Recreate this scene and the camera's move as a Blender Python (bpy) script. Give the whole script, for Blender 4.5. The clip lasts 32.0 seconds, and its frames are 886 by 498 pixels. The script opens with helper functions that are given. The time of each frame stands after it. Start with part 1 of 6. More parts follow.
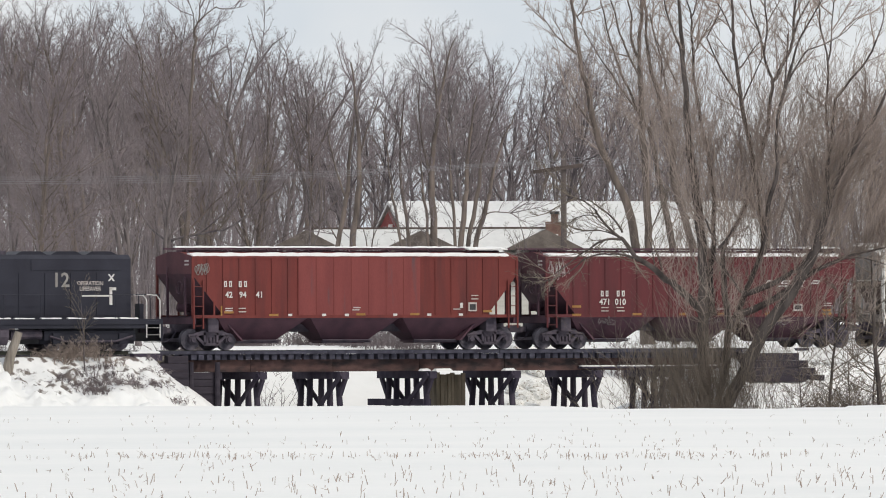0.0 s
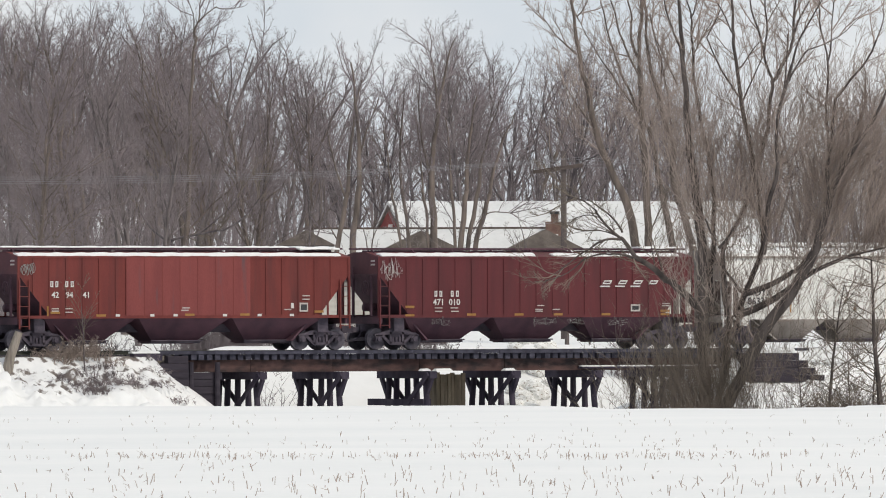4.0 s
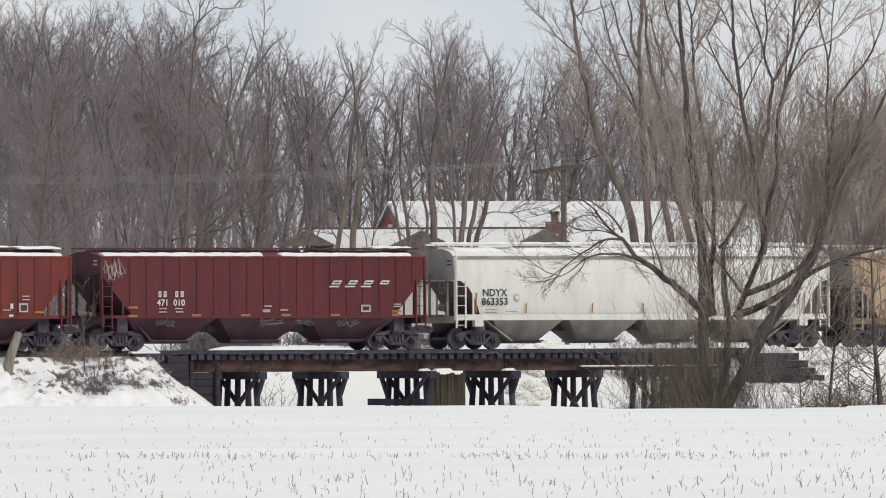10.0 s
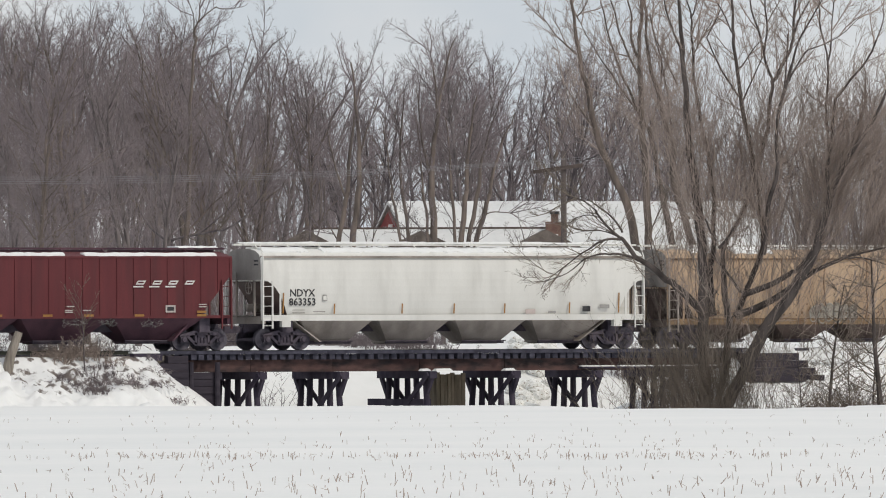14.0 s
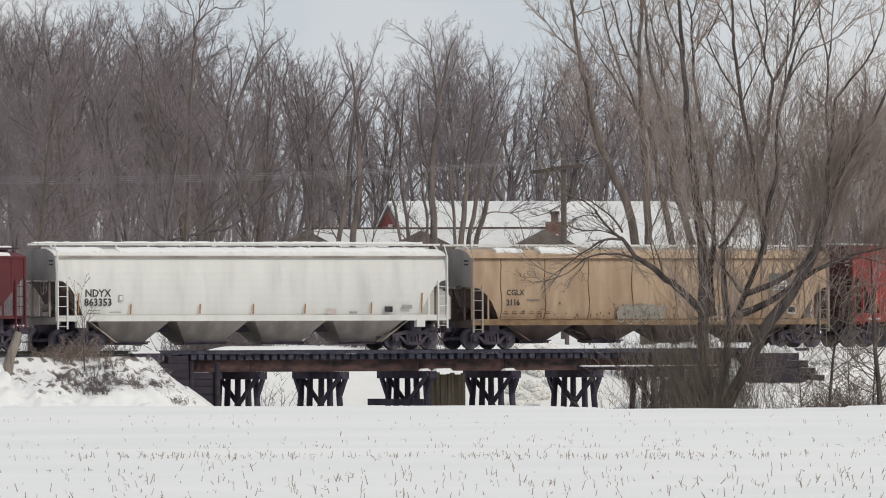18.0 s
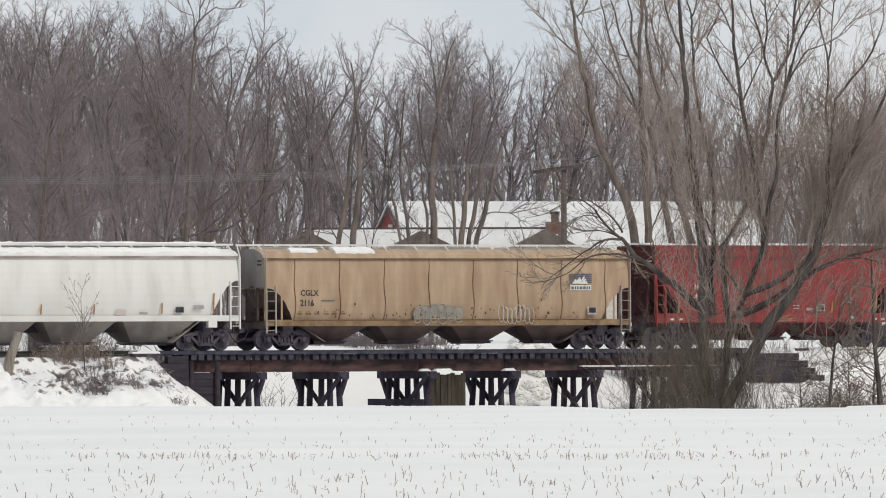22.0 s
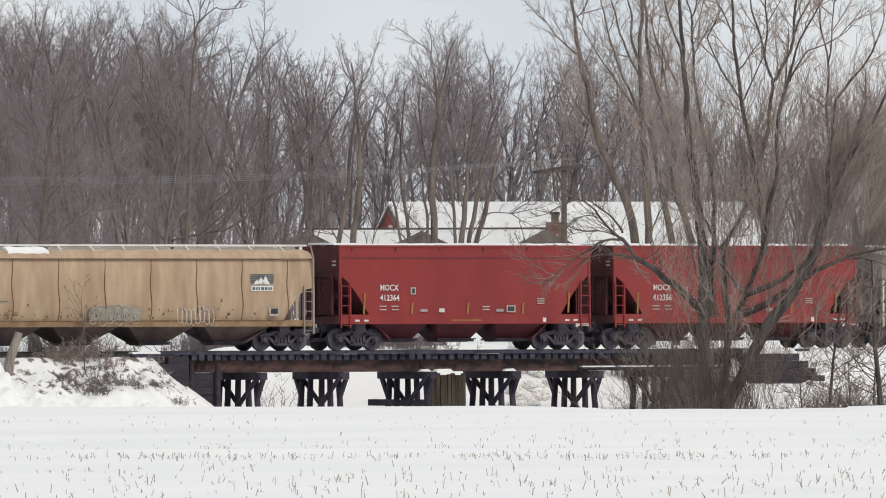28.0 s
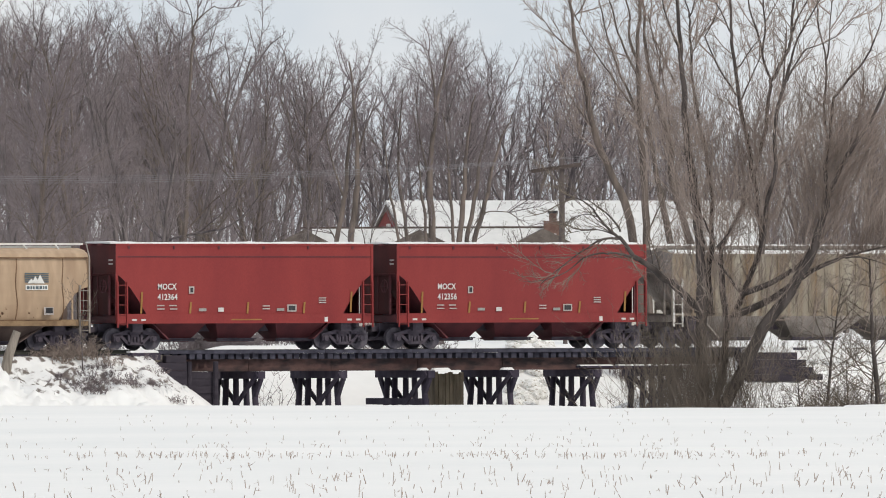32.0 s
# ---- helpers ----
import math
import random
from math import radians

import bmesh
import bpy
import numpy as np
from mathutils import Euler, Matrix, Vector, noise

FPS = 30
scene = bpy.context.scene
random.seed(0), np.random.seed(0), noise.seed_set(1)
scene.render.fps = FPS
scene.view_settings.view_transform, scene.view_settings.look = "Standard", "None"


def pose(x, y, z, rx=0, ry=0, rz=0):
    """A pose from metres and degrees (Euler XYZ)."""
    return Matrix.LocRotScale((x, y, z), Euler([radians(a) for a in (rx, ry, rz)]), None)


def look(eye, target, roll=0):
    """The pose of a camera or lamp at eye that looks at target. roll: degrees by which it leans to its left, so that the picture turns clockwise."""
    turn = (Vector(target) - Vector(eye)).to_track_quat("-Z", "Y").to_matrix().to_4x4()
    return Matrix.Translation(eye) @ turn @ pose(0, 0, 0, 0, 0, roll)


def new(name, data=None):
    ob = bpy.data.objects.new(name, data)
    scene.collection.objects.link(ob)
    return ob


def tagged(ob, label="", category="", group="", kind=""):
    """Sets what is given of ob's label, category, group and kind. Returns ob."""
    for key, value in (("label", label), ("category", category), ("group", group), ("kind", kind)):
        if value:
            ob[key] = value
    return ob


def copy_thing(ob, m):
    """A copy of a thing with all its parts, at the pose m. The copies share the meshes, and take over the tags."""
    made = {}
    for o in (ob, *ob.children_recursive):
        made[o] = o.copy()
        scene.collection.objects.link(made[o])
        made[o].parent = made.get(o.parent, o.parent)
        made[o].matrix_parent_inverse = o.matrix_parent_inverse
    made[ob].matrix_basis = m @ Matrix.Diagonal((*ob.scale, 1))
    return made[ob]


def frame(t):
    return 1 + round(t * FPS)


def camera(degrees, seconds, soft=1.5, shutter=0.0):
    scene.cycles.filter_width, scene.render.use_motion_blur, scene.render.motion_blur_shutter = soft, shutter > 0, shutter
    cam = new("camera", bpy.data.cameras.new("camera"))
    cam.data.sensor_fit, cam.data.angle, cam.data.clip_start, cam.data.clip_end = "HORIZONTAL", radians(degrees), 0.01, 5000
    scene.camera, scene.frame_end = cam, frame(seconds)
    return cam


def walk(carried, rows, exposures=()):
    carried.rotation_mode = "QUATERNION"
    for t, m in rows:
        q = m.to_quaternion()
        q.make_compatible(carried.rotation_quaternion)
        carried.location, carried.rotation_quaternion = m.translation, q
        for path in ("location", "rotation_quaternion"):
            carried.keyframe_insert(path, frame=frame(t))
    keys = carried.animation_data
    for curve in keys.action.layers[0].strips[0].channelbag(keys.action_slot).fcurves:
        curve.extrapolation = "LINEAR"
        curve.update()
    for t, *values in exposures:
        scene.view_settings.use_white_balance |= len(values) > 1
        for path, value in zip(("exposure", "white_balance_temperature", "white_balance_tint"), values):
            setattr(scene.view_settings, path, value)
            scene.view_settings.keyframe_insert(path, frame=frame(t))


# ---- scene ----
# The world: the eye stands at x=0, y=0; y runs away from it. The railway crosses at TRACK_TURN degrees.
TRACK_TURN = 31.0
EYE = 3.2
RAIL = 2.26
HALF = 1.58
CT, ST = math.cos(radians(TRACK_TURN)), math.sin(radians(TRACK_TURN))
BASE = Vector((-ST * HALF, 448.0 + CT * HALF, RAIL))


def track_point(s, n=0.0, z=0.0):
    """World place: s along the rails, n across them (positive is farther), z above the rail top."""
    return Vector((BASE.x + s * CT - n * ST, BASE.y + s * ST + n * CT, BASE.z + z))


def on_track(s, n=0.0, z=0.0):
    return Matrix.Translation(track_point(s, n, z)) @ pose(0, 0, 0, 0, 0, TRACK_TURN)


# ---- camera: on a tripod, with the last touch of a hand at the end ----
cam = camera(4.885, 32.0, soft=1.05)


def aim(right=0.0, down=0.0, lean=-0.19):
    unit = 1 / 18380.0
    return look((0, 0, EYE), (right * unit * 100, 100, EYE + (139 - down) * unit * 100), lean)


walk(cam, [(0.0, aim()), (19.0, aim()), (27.5, aim(-0.6, -1.0)), (29.5, aim()), (30.5, aim(1.2, 0.6)), (31.0, aim(0, 2.0)), (31.5, aim(1.5, 2.6)), (32.0, aim(3.2, 1.2))],
     exposures=[(0.0, -0.02), (9.0, -0.08), (13.0, -0.18), (17.0, -0.25), (19.0, -0.22), (21.0, -0.16), (23.0, -0.11), (28.0, -0.05), (32.0, -0.02)])

# ---- world and sun ----
world = bpy.data.worlds.new("sky")
scene.world = world
world.use_nodes = True
wt = world.node_tree
wt.nodes.clear()
SUN_EL, SUN_AZ = 45.0, 128.0   # degrees; azimuth clockwise from +y
w_out = wt.nodes.new("ShaderNodeOutputWorld")
w_bg = wt.nodes.new("ShaderNodeBackground")
w_sky = wt.nodes.new("ShaderNodeTexSky")
w_sky.sky_type, w_sky.sun_disc = "NISHITA", False
w_sky.sun_elevation, w_sky.sun_rotation = radians(SUN_EL), radians(SUN_AZ)
w_co = wt.nodes.new("ShaderNodeTexCoord")
w_map = wt.nodes.new("ShaderNodeMapping")
w_map.inputs["Scale"].default_value = (14, 14, 26)
w_noise = wt.nodes.new("ShaderNodeTexNoise")
w_noise.inputs["Scale"].default_value, w_noise.inputs["Detail"].default_value = 1.6, 4
w_ramp = wt.nodes.new("ShaderNodeValToRGB")
w_ramp.color_ramp.elements[0].position, w_ramp.color_ramp.elements[1].position = 0.38, 0.62
w_ramp.color_ramp.elements[0].color = (7.2, 7.75, 8.3, 1)
w_ramp.color_ramp.elements[1].color = (8.7, 8.8, 8.9, 1)
w_mix = wt.nodes.new("ShaderNodeMix")
w_mix.data_type = "RGBA"
# haze near the horizon, a thinner veil overhead
w_sep = wt.nodes.new("ShaderNodeSeparateXYZ")
w_veil = wt.nodes.new("ShaderNodeMapRange")
w_veil.inputs["From Min"].default_value, w_veil.inputs["From Max"].default_value = 0.04, 0.45
w_veil.inputs["To Min"].default_value, w_veil.inputs["To Max"].default_value = 0.98, 0.85
wt.links.new(w_co.outputs["Generated"], w_sep.inputs[0])
wt.links.new(w_sep.outputs["Z"], w_veil.inputs["Value"])
wt.links.new(w_veil.outputs["Result"], w_mix.inputs["Factor"])
wt.links.new(w_co.outputs["Generated"], w_map.inputs["Vector"])
wt.links.new(w_map.outputs["Vector"], w_noise.inputs["Vector"])
wt.links.new(w_noise.outputs["Fac"], w_ramp.inputs["Fac"])
wt.links.new(w_sky.outputs["Color"], w_mix.inputs["A"])
wt.links.new(w_ramp.outputs["Color"], w_mix.inputs["B"])
wt.links.new(w_mix.outputs["Result"], w_bg.inputs["Color"])
w_bg.inputs["Strength"].default_value = 0.095
wt.links.new(w_bg.outputs["Background"], w_out.inputs["Surface"])

sun = new("sun", bpy.data.lights.new("sun", "SUN"))
sun.data.energy, sun.data.angle, sun.data.color = 1.6, radians(5.0), (1.0, 0.915, 0.77)
sun_from = Vector((math.sin(radians(SUN_AZ)) * math.cos(radians(SUN_EL)), math.cos(radians(SUN_AZ)) * math.cos(radians(SUN_EL)), math.sin(radians(SUN_EL))))
sun.matrix_world = look(sun_from * 60 + Vector((0, 440, 0)), (0, 440, 0))


# ---- materials ----
def surf(name, low, high, scale=2.0, rough=0.8, bump=0.2, metal=0.0, fine=30.0, stretch=(1, 1, 1), stain=None, stain_scale=0.7, stain_at=0.6, stain_soft=0.15, vary=0.0):
    """A weathered surface: two tones by a broad noise, a fine grain on it, stains with an edge of their own, and fine relief."""
    m = bpy.data.materials.new(name)
    m.use_nodes = True
    t = m.node_tree
    b = t.nodes["Principled BSDF"]
    co = t.nodes.new("ShaderNodeTexCoord")
    mp = t.nodes.new("ShaderNodeMapping")
    mp.inputs["Scale"].default_value = stretch
    t.links.new(co.outputs["Object"], mp.inputs["Vector"])
    broad = t.nodes.new("ShaderNodeTexNoise")
    broad.inputs["Scale"].default_value, broad.inputs["Detail"].default_value = scale, 5
    grain = t.nodes.new("ShaderNodeTexNoise")
    grain.inputs["Scale"].default_value, grain.inputs["Detail"].default_value = fine, 3
    for n in (broad, grain):
        t.links.new(mp.outputs["Vector"], n.inputs["Vector"])
    if vary:
        info = t.nodes.new("ShaderNodeObjectInfo")
        add = t.nodes.new("ShaderNodeVectorMath")
        t.links.new(mp.outputs["Vector"], add.inputs[0])
        scl = t.nodes.new("ShaderNodeMath")
        scl.operation = "MULTIPLY"
        scl.inputs[1].default_value = 37.0
        t.links.new(info.outputs["Random"], scl.inputs[0])
        t.links.new(scl.outputs[0], add.inputs[1])
        t.links.new(add.outputs[0], broad.inputs["Vector"])
    ramp = t.nodes.new("ShaderNodeValToRGB")
    ramp.color_ramp.elements[0].position, ramp.color_ramp.elements[1].position = 0.32, 0.68
    ramp.color_ramp.elements[0].color, ramp.color_ramp.elements[1].color = (*low, 1), (*high, 1)
    t.links.new(broad.outputs["Fac"], ramp.inputs["Fac"])
    mix = t.nodes.new("ShaderNodeMix")
    mix.data_type, mix.blend_type = "RGBA", "OVERLAY"
    mix.inputs["Factor"].default_value = 0.25
    t.links.new(ramp.outputs["Color"], mix.inputs["A"])
    t.links.new(grain.outputs["Color"], mix.inputs["B"])
    sat = t.nodes.new("ShaderNodeMix")
    sat.data_type, sat.blend_type = "RGBA", "COLOR"
    sat.inputs["Factor"].default_value = 1.0
    t.links.new(mix.outputs["Result"], sat.inputs["A"])
    t.links.new(ramp.outputs["Color"], sat.inputs["B"])
    colour = sat.outputs["Result"]
    if stain:
        sn = t.nodes.new("ShaderNodeTexNoise")
        sn.inputs["Scale"].default_value, sn.inputs["Detail"].default_value = stain_scale, 6
        t.links.new(mp.outputs["Vector"], sn.inputs["Vector"])
        sr = t.nodes.new("ShaderNodeMapRange")
        sr.inputs["From Min"].default_value, sr.inputs["From Max"].default_value = stain_at - stain_soft, stain_at + stain_soft
        t.links.new(sn.outputs["Fac"], sr.inputs["Value"])
        sm = t.nodes.new("ShaderNodeMix")
        sm.data_type = "RGBA"
        t.links.new(sr.outputs["Result"], sm.inputs["Factor"])
        t.links.new(colour, sm.inputs["A"])
        sm.inputs["B"].default_value = (*stain, 1)
        colour = sm.outputs["Result"]
    t.links.new(colour, b.inputs["Base Color"])
    b.inputs["Roughness"].default_value, b.inputs["Metallic"].default_value = rough, metal
    b.inputs["Specular IOR Level"].default_value = 0.25
    if bump:
        bp = t.nodes.new("ShaderNodeBump")
        bp.inputs["Strength"].default_value, bp.inputs["Distance"].default_value = bump, 0.02
        t.links.new(grain.outputs["Fac"], bp.inputs["Height"])
        t.links.new(bp.outputs["Normal"], b.inputs["Normal"])
    return m


SNOW = surf("snow", (0.74, 0.75, 0.76), (0.83, 0.83, 0.83), 0.12, 0.9, 0.25, fine=6.0)
ROOF_SNOW = surf("old_roof_snow", (0.6, 0.61, 0.62), (0.74, 0.74, 0.74), 0.5, 0.9, 0.3, fine=4.0)
FIELD = surf("field_snow", (0.7857, 0.7954, 0.8002), (0.8439, 0.8439, 0.8439), 0.06, 0.9, 0.3, fine=1.5)
BANK = surf("bank_snow", (0.68, 0.69, 0.71), (0.82, 0.82, 0.82), 0.5, 0.9, 0.5, fine=4.0, stain=(0.17, 0.145, 0.135), stain_scale=2.1, stain_at=0.565, stain_soft=0.04)
RUBBLE = surf("snowy_rubble", (0.66, 0.66, 0.638), (0.946, 0.946, 0.935), 2.5, 0.9, 0.4, fine=5.0, stain=(0.3, 0.26, 0.21), stain_scale=3.0, stain_at=0.62, stain_soft=0.06)
DRY_GRASS = surf("dry_grass", (0.3, 0.21, 0.12), (0.5, 0.37, 0.22), 2.0, 0.9, 0.0)
STUBBLE = surf("corn_stubble", (0.2479, 0.1903, 0.1576), (0.466, 0.3855, 0.3393), 3.0, 0.9, 0.1)
BALLAST = surf("ballast", (0.078, 0.0715, 0.065), (0.221, 0.195, 0.169), 3.0, 0.95, 0.8, fine=14)
TIMBER = surf("creosote_timber", (0.02982, 0.02494, 0.04252), (0.06857, 0.05713, 0.07923), 2.0, 0.85, 0.5, stretch=(1, 1, 0.3), vary=1)
TIE = surf("tie_timber", (0.03287, 0.03183, 0.04699), (0.07635, 0.07511, 0.1034), 3.0, 0.85, 0.5, vary=1)
STRINGER = surf("stringer_timber", (0.0578, 0.033, 0.03128), (0.1292, 0.0759, 0.07038), 1.2, 0.85, 0.4, stretch=(0.6, 1, 1.5), stain=(0.03, 0.025, 0.027), stain_scale=1.6, stain_at=0.55, stain_soft=0.1)
RAILSTEEL = surf("rail_steel", (0.03, 0.035, 0.03), (0.08, 0.08, 0.07), 1.0, 0.6, 0.1, 0.4)
# darker copy of the creosote timber, with the abutment's shadow in its colour
SHADED_TIMBER = surf("shaded_creosote_timber", (0.0234, 0.0195, 0.0286), (0.0546, 0.0455, 0.0585), 1.4, 0.8, 0.5, stretch=(0.5, 1, 2), vary=1)
PIER = surf("old_pier_timber", (0.102, 0.0858, 0.063), (0.272, 0.2228, 0.165), 1.2, 0.9, 0.5, stretch=(2, 2, 0.5))
STUMP = surf("weathered_post", (0.16, 0.14, 0.12), (0.34, 0.3, 0.26), 2.0, 0.9, 0.4, stretch=(3, 3, 0.4))
BARK_GREY = surf("bark_grey", (0.09427, 0.08228, 0.08371), (0.2398, 0.2068, 0.2046), 1.5, 0.9, 0.4, stretch=(2, 2, 0.4), vary=1)
BARK_DARK = surf("dark_wet_bark", (0.0728, 0.0644, 0.07), (0.175, 0.1512, 0.1568), 1.5, 0.9, 0.4, stretch=(2, 2, 0.4), vary=1)
BARK_BROWN = surf("bark_brown", (0.09378, 0.07845, 0.07036), (0.2216, 0.1796, 0.1584), 1.5, 0.9, 0.4, stretch=(2, 2, 0.4), vary=1)
TWIG_GREY = surf("twig_grey", (0.1646, 0.1391, 0.1436), (0.3005, 0.2571, 0.2624), 0.4, 0.9, 0.0, vary=1)
TWIG_BROWN = surf("twig_brown", (0.1526, 0.1291, 0.1332), (0.2706, 0.2307, 0.2426), 0.4, 0.9, 0.0, vary=1)
WILLOW_BARK = surf("willow_bark", (0.04378, 0.03715, 0.03612), (0.1312, 0.1111, 0.1047), 1.2, 0.9, 0.5, stretch=(2, 2, 0.4))
DARK_TWIG = surf("dark_brown_twig", (0.1141, 0.09565, 0.07925), (0.255, 0.2118, 0.1776), 0.6, 0.9, 0.0, vary=1)
WILLOW_TWIG = surf("willow_twig", (0.2204, 0.1767, 0.1522), (0.4254, 0.3504, 0.3128), 0.5, 0.85, 0.0)
STEEL_DARK = surf("grimy_steel", (0.05583, 0.04899, 0.07046), (0.1398, 0.1179, 0.1448), 2.0, 0.75, 0.3, 0.2)
WHEEL = surf("wheel_steel", (0.06383, 0.05965, 0.07836), (0.181, 0.1658, 0.1963), 3.0, 0.6, 0.2, 0.4)
RED_BRIGHT = surf("red_oxide_panel", (0.1805, 0.04515, 0.0448), (0.2232, 0.0567, 0.05376), 0.6, 0.6, 0.1, stretch=(2.5, 1, 0.35), stain=(0.1, 0.07, 0.08), stain_scale=0.9, stain_at=0.72, stain_soft=0.1)
RED_WORN = surf("red_oxide_worn", (0.13, 0.03, 0.028), (0.185, 0.042, 0.037), 0.7, 0.65, 0.1, stretch=(2.5, 1, 0.35), stain=(0.1, 0.032, 0.032), stain_scale=0.8, stain_at=0.66, stain_soft=0.15)
MAROON = surf("maroon_worn", (0.1, 0.025, 0.03), (0.135, 0.032, 0.037), 0.7, 0.6, 0.1, stretch=(2.5, 1, 0.35), stain=(0.085, 0.028, 0.032), stain_scale=0.8, stain_at=0.64, stain_soft=0.15)
CAR_WHITE = surf("grey_white_paint", (0.6776, 0.6714, 0.6468), (0.7638, 0.7577, 0.733), 0.6, 0.5, 0.05, stretch=(1.6, 1, 0.35), stain=(0.5, 0.49, 0.47), stain_scale=0.7, stain_at=0.72, stain_soft=0.2)
# the *_LOW paints hold grime and, painted in, the shade under the cars
CAR_WHITE_LOW = surf("soiled_shaded_white_paint", (0.2028, 0.1798, 0.1627), (0.4462, 0.3959, 0.3619), 0.9, 0.7, 0.15, stretch=(1, 1, 0.5))
TAN = surf("tan_paint", (0.385, 0.275, 0.185), (0.475, 0.35, 0.245), 0.7, 0.6, 0.03, fine=2.5, stretch=(1.4, 1, 0.3), stain=(0.29, 0.19, 0.125), stain_scale=0.9, stain_at=0.66, stain_soft=0.17)
TAN_LOW = surf("soiled_shaded_tan_paint", (0.07974, 0.05671, 0.05533), (0.1765, 0.1304, 0.115), 1.0, 0.75, 0.15)
TAN_SILL = surf("soiled_tan_sill", (0.2, 0.13, 0.075), (0.32, 0.22, 0.13), 1.4, 0.7, 0.1, stain=(0.14, 0.08, 0.05), stain_scale=2.0, stain_at=0.6)
END_GREY = surf("dark_grey_end", (0.2244, 0.2079, 0.2), (0.3468, 0.3267, 0.31), 1.2, 0.75, 0.1, stretch=(1, 1, 0.4))
END_BROWN = surf("dark_maroon_end", (0.0748, 0.0329, 0.0435), (0.127, 0.0493, 0.0579), 1.2, 0.75, 0.1, stretch=(1, 1, 0.4))
END_RED = surf("dark_red_end", (0.06465, 0.01515, 0.0171), (0.1035, 0.02085, 0.02085), 1.2, 0.7, 0.1, stretch=(1, 1, 0.4))
RUST = surf("rust_seam", (0.1, 0.055, 0.035), (0.2, 0.12, 0.07), 3.0, 0.9, 0.2)
RED_NEW = surf("bright_red_paint", (0.2257, 0.03457, 0.03663), (0.2769, 0.0442, 0.04267), 0.5, 0.45, 0.05, stretch=(1.5, 1, 0.4))
# darkened likewise: dirt plus painted shade for the red and brown bays
RED_LOW = surf("soiled_shaded_red_paint", (0.08889, 0.03093, 0.03852), (0.1587, 0.04485, 0.05175), 1.0, 0.7, 0.1)
BROWN_LOW = surf("soiled_shaded_brown_paint", (0.06526, 0.03852, 0.05503), (0.1282, 0.06396, 0.08428), 1.0, 0.75, 0.15)
DIRTY_GREY = surf("dirty_grey_paint", (0.2, 0.165, 0.12), (0.36, 0.33, 0.275), 0.8, 0.7, 0.12, stretch=(2.5, 1, 0.2), stain=(0.2, 0.12, 0.06), stain_scale=0.9, stain_at=0.62, stain_soft=0.15)
NAVY = surf("black_blue_paint", (0.019, 0.0192, 0.03), (0.032, 0.0325, 0.047), 0.8, 0.5, 0.06)
WHITE_PAINT = surf("white_lettering", (0.56, 0.54, 0.53), (0.72, 0.7, 0.69), 4.0, 0.7, 0)
BLACK_PAINT = surf("black_lettering", (0.03, 0.03, 0.035), (0.06, 0.06, 0.065), 4.0, 0.7, 0)
YELLOW = surf("yellow_reflector", (0.289, 0.1428, 0.04356), (0.3468, 0.187, 0.06399), 4.0, 0.5, 0)
PRINT = surf("small_white_print", (0.4, 0.36, 0.35), (0.55, 0.5, 0.48), 4.0, 0.7, 0)
SPRAY = surf("faded_spray_paint", (0.255, 0.246, 0.238), (0.357, 0.348, 0.34), 3.0, 0.7, 0)
SPRAY_BLUE = surf("pale_blue_spray_paint", (0.28, 0.27, 0.245), (0.36, 0.35, 0.32), 3.0, 0.7, 0)
SPRAY_WASH = surf("blue_grey_spray_wash", (0.29, 0.255, 0.215), (0.36, 0.32, 0.27), 2.5, 0.7, 0)
LOGO_BLUE = surf("dark_blue_marking", (0.09, 0.12, 0.14), (0.14, 0.17, 0.19), 3.0, 0.6, 0)
BRICK = surf("chimney_brick", (0.156, 0.0955, 0.0807), (0.25, 0.159, 0.135), 3.0, 0.9, 0.3)
FADED_PINK = surf("faded_pink_paint", (0.52, 0.44, 0.42), (0.57, 0.49, 0.47), 4.0, 0.7, 0)
HOUSE_RED = surf("red_siding", (0.2, 0.0525, 0.0525), (0.275, 0.075, 0.0675), 1.0, 0.8, 0.2)
SHINGLE = surf("brown_shingles", (0.105, 0.088, 0.0787), (0.188, 0.16, 0.145), 2.0, 0.9, 0.4)
FASCIA = surf("brown_fascia", (0.09, 0.07, 0.06), (0.14, 0.11, 0.1), 2.0, 0.8, 0.1)
PALE_WALL = surf("pale_siding", (0.5, 0.48, 0.44), (0.6, 0.58, 0.55), 1.0, 0.8, 0.2, stretch=(1, 1, 6))
POLE_WOOD = surf("pole_wood", (0.07865, 0.0663, 0.06481), (0.1489, 0.1242, 0.1202), 2.0, 0.9, 0.4, stretch=(3, 3, 0.3))
CROSSARM = surf("dark_weathered_wood", (0.0675, 0.054, 0.0495), (0.135, 0.108, 0.099), 2.0, 0.9, 0.4, stretch=(0.4, 3, 3))
WIRE = surf("wire", (0.208, 0.208, 0.221), (0.286, 0.286, 0.299), 1.0, 0.6, 0)
GLASS_DARK = surf("window_glass", (0.02, 0.025, 0.03), (0.05, 0.055, 0.06), 1.0, 0.1, 0)


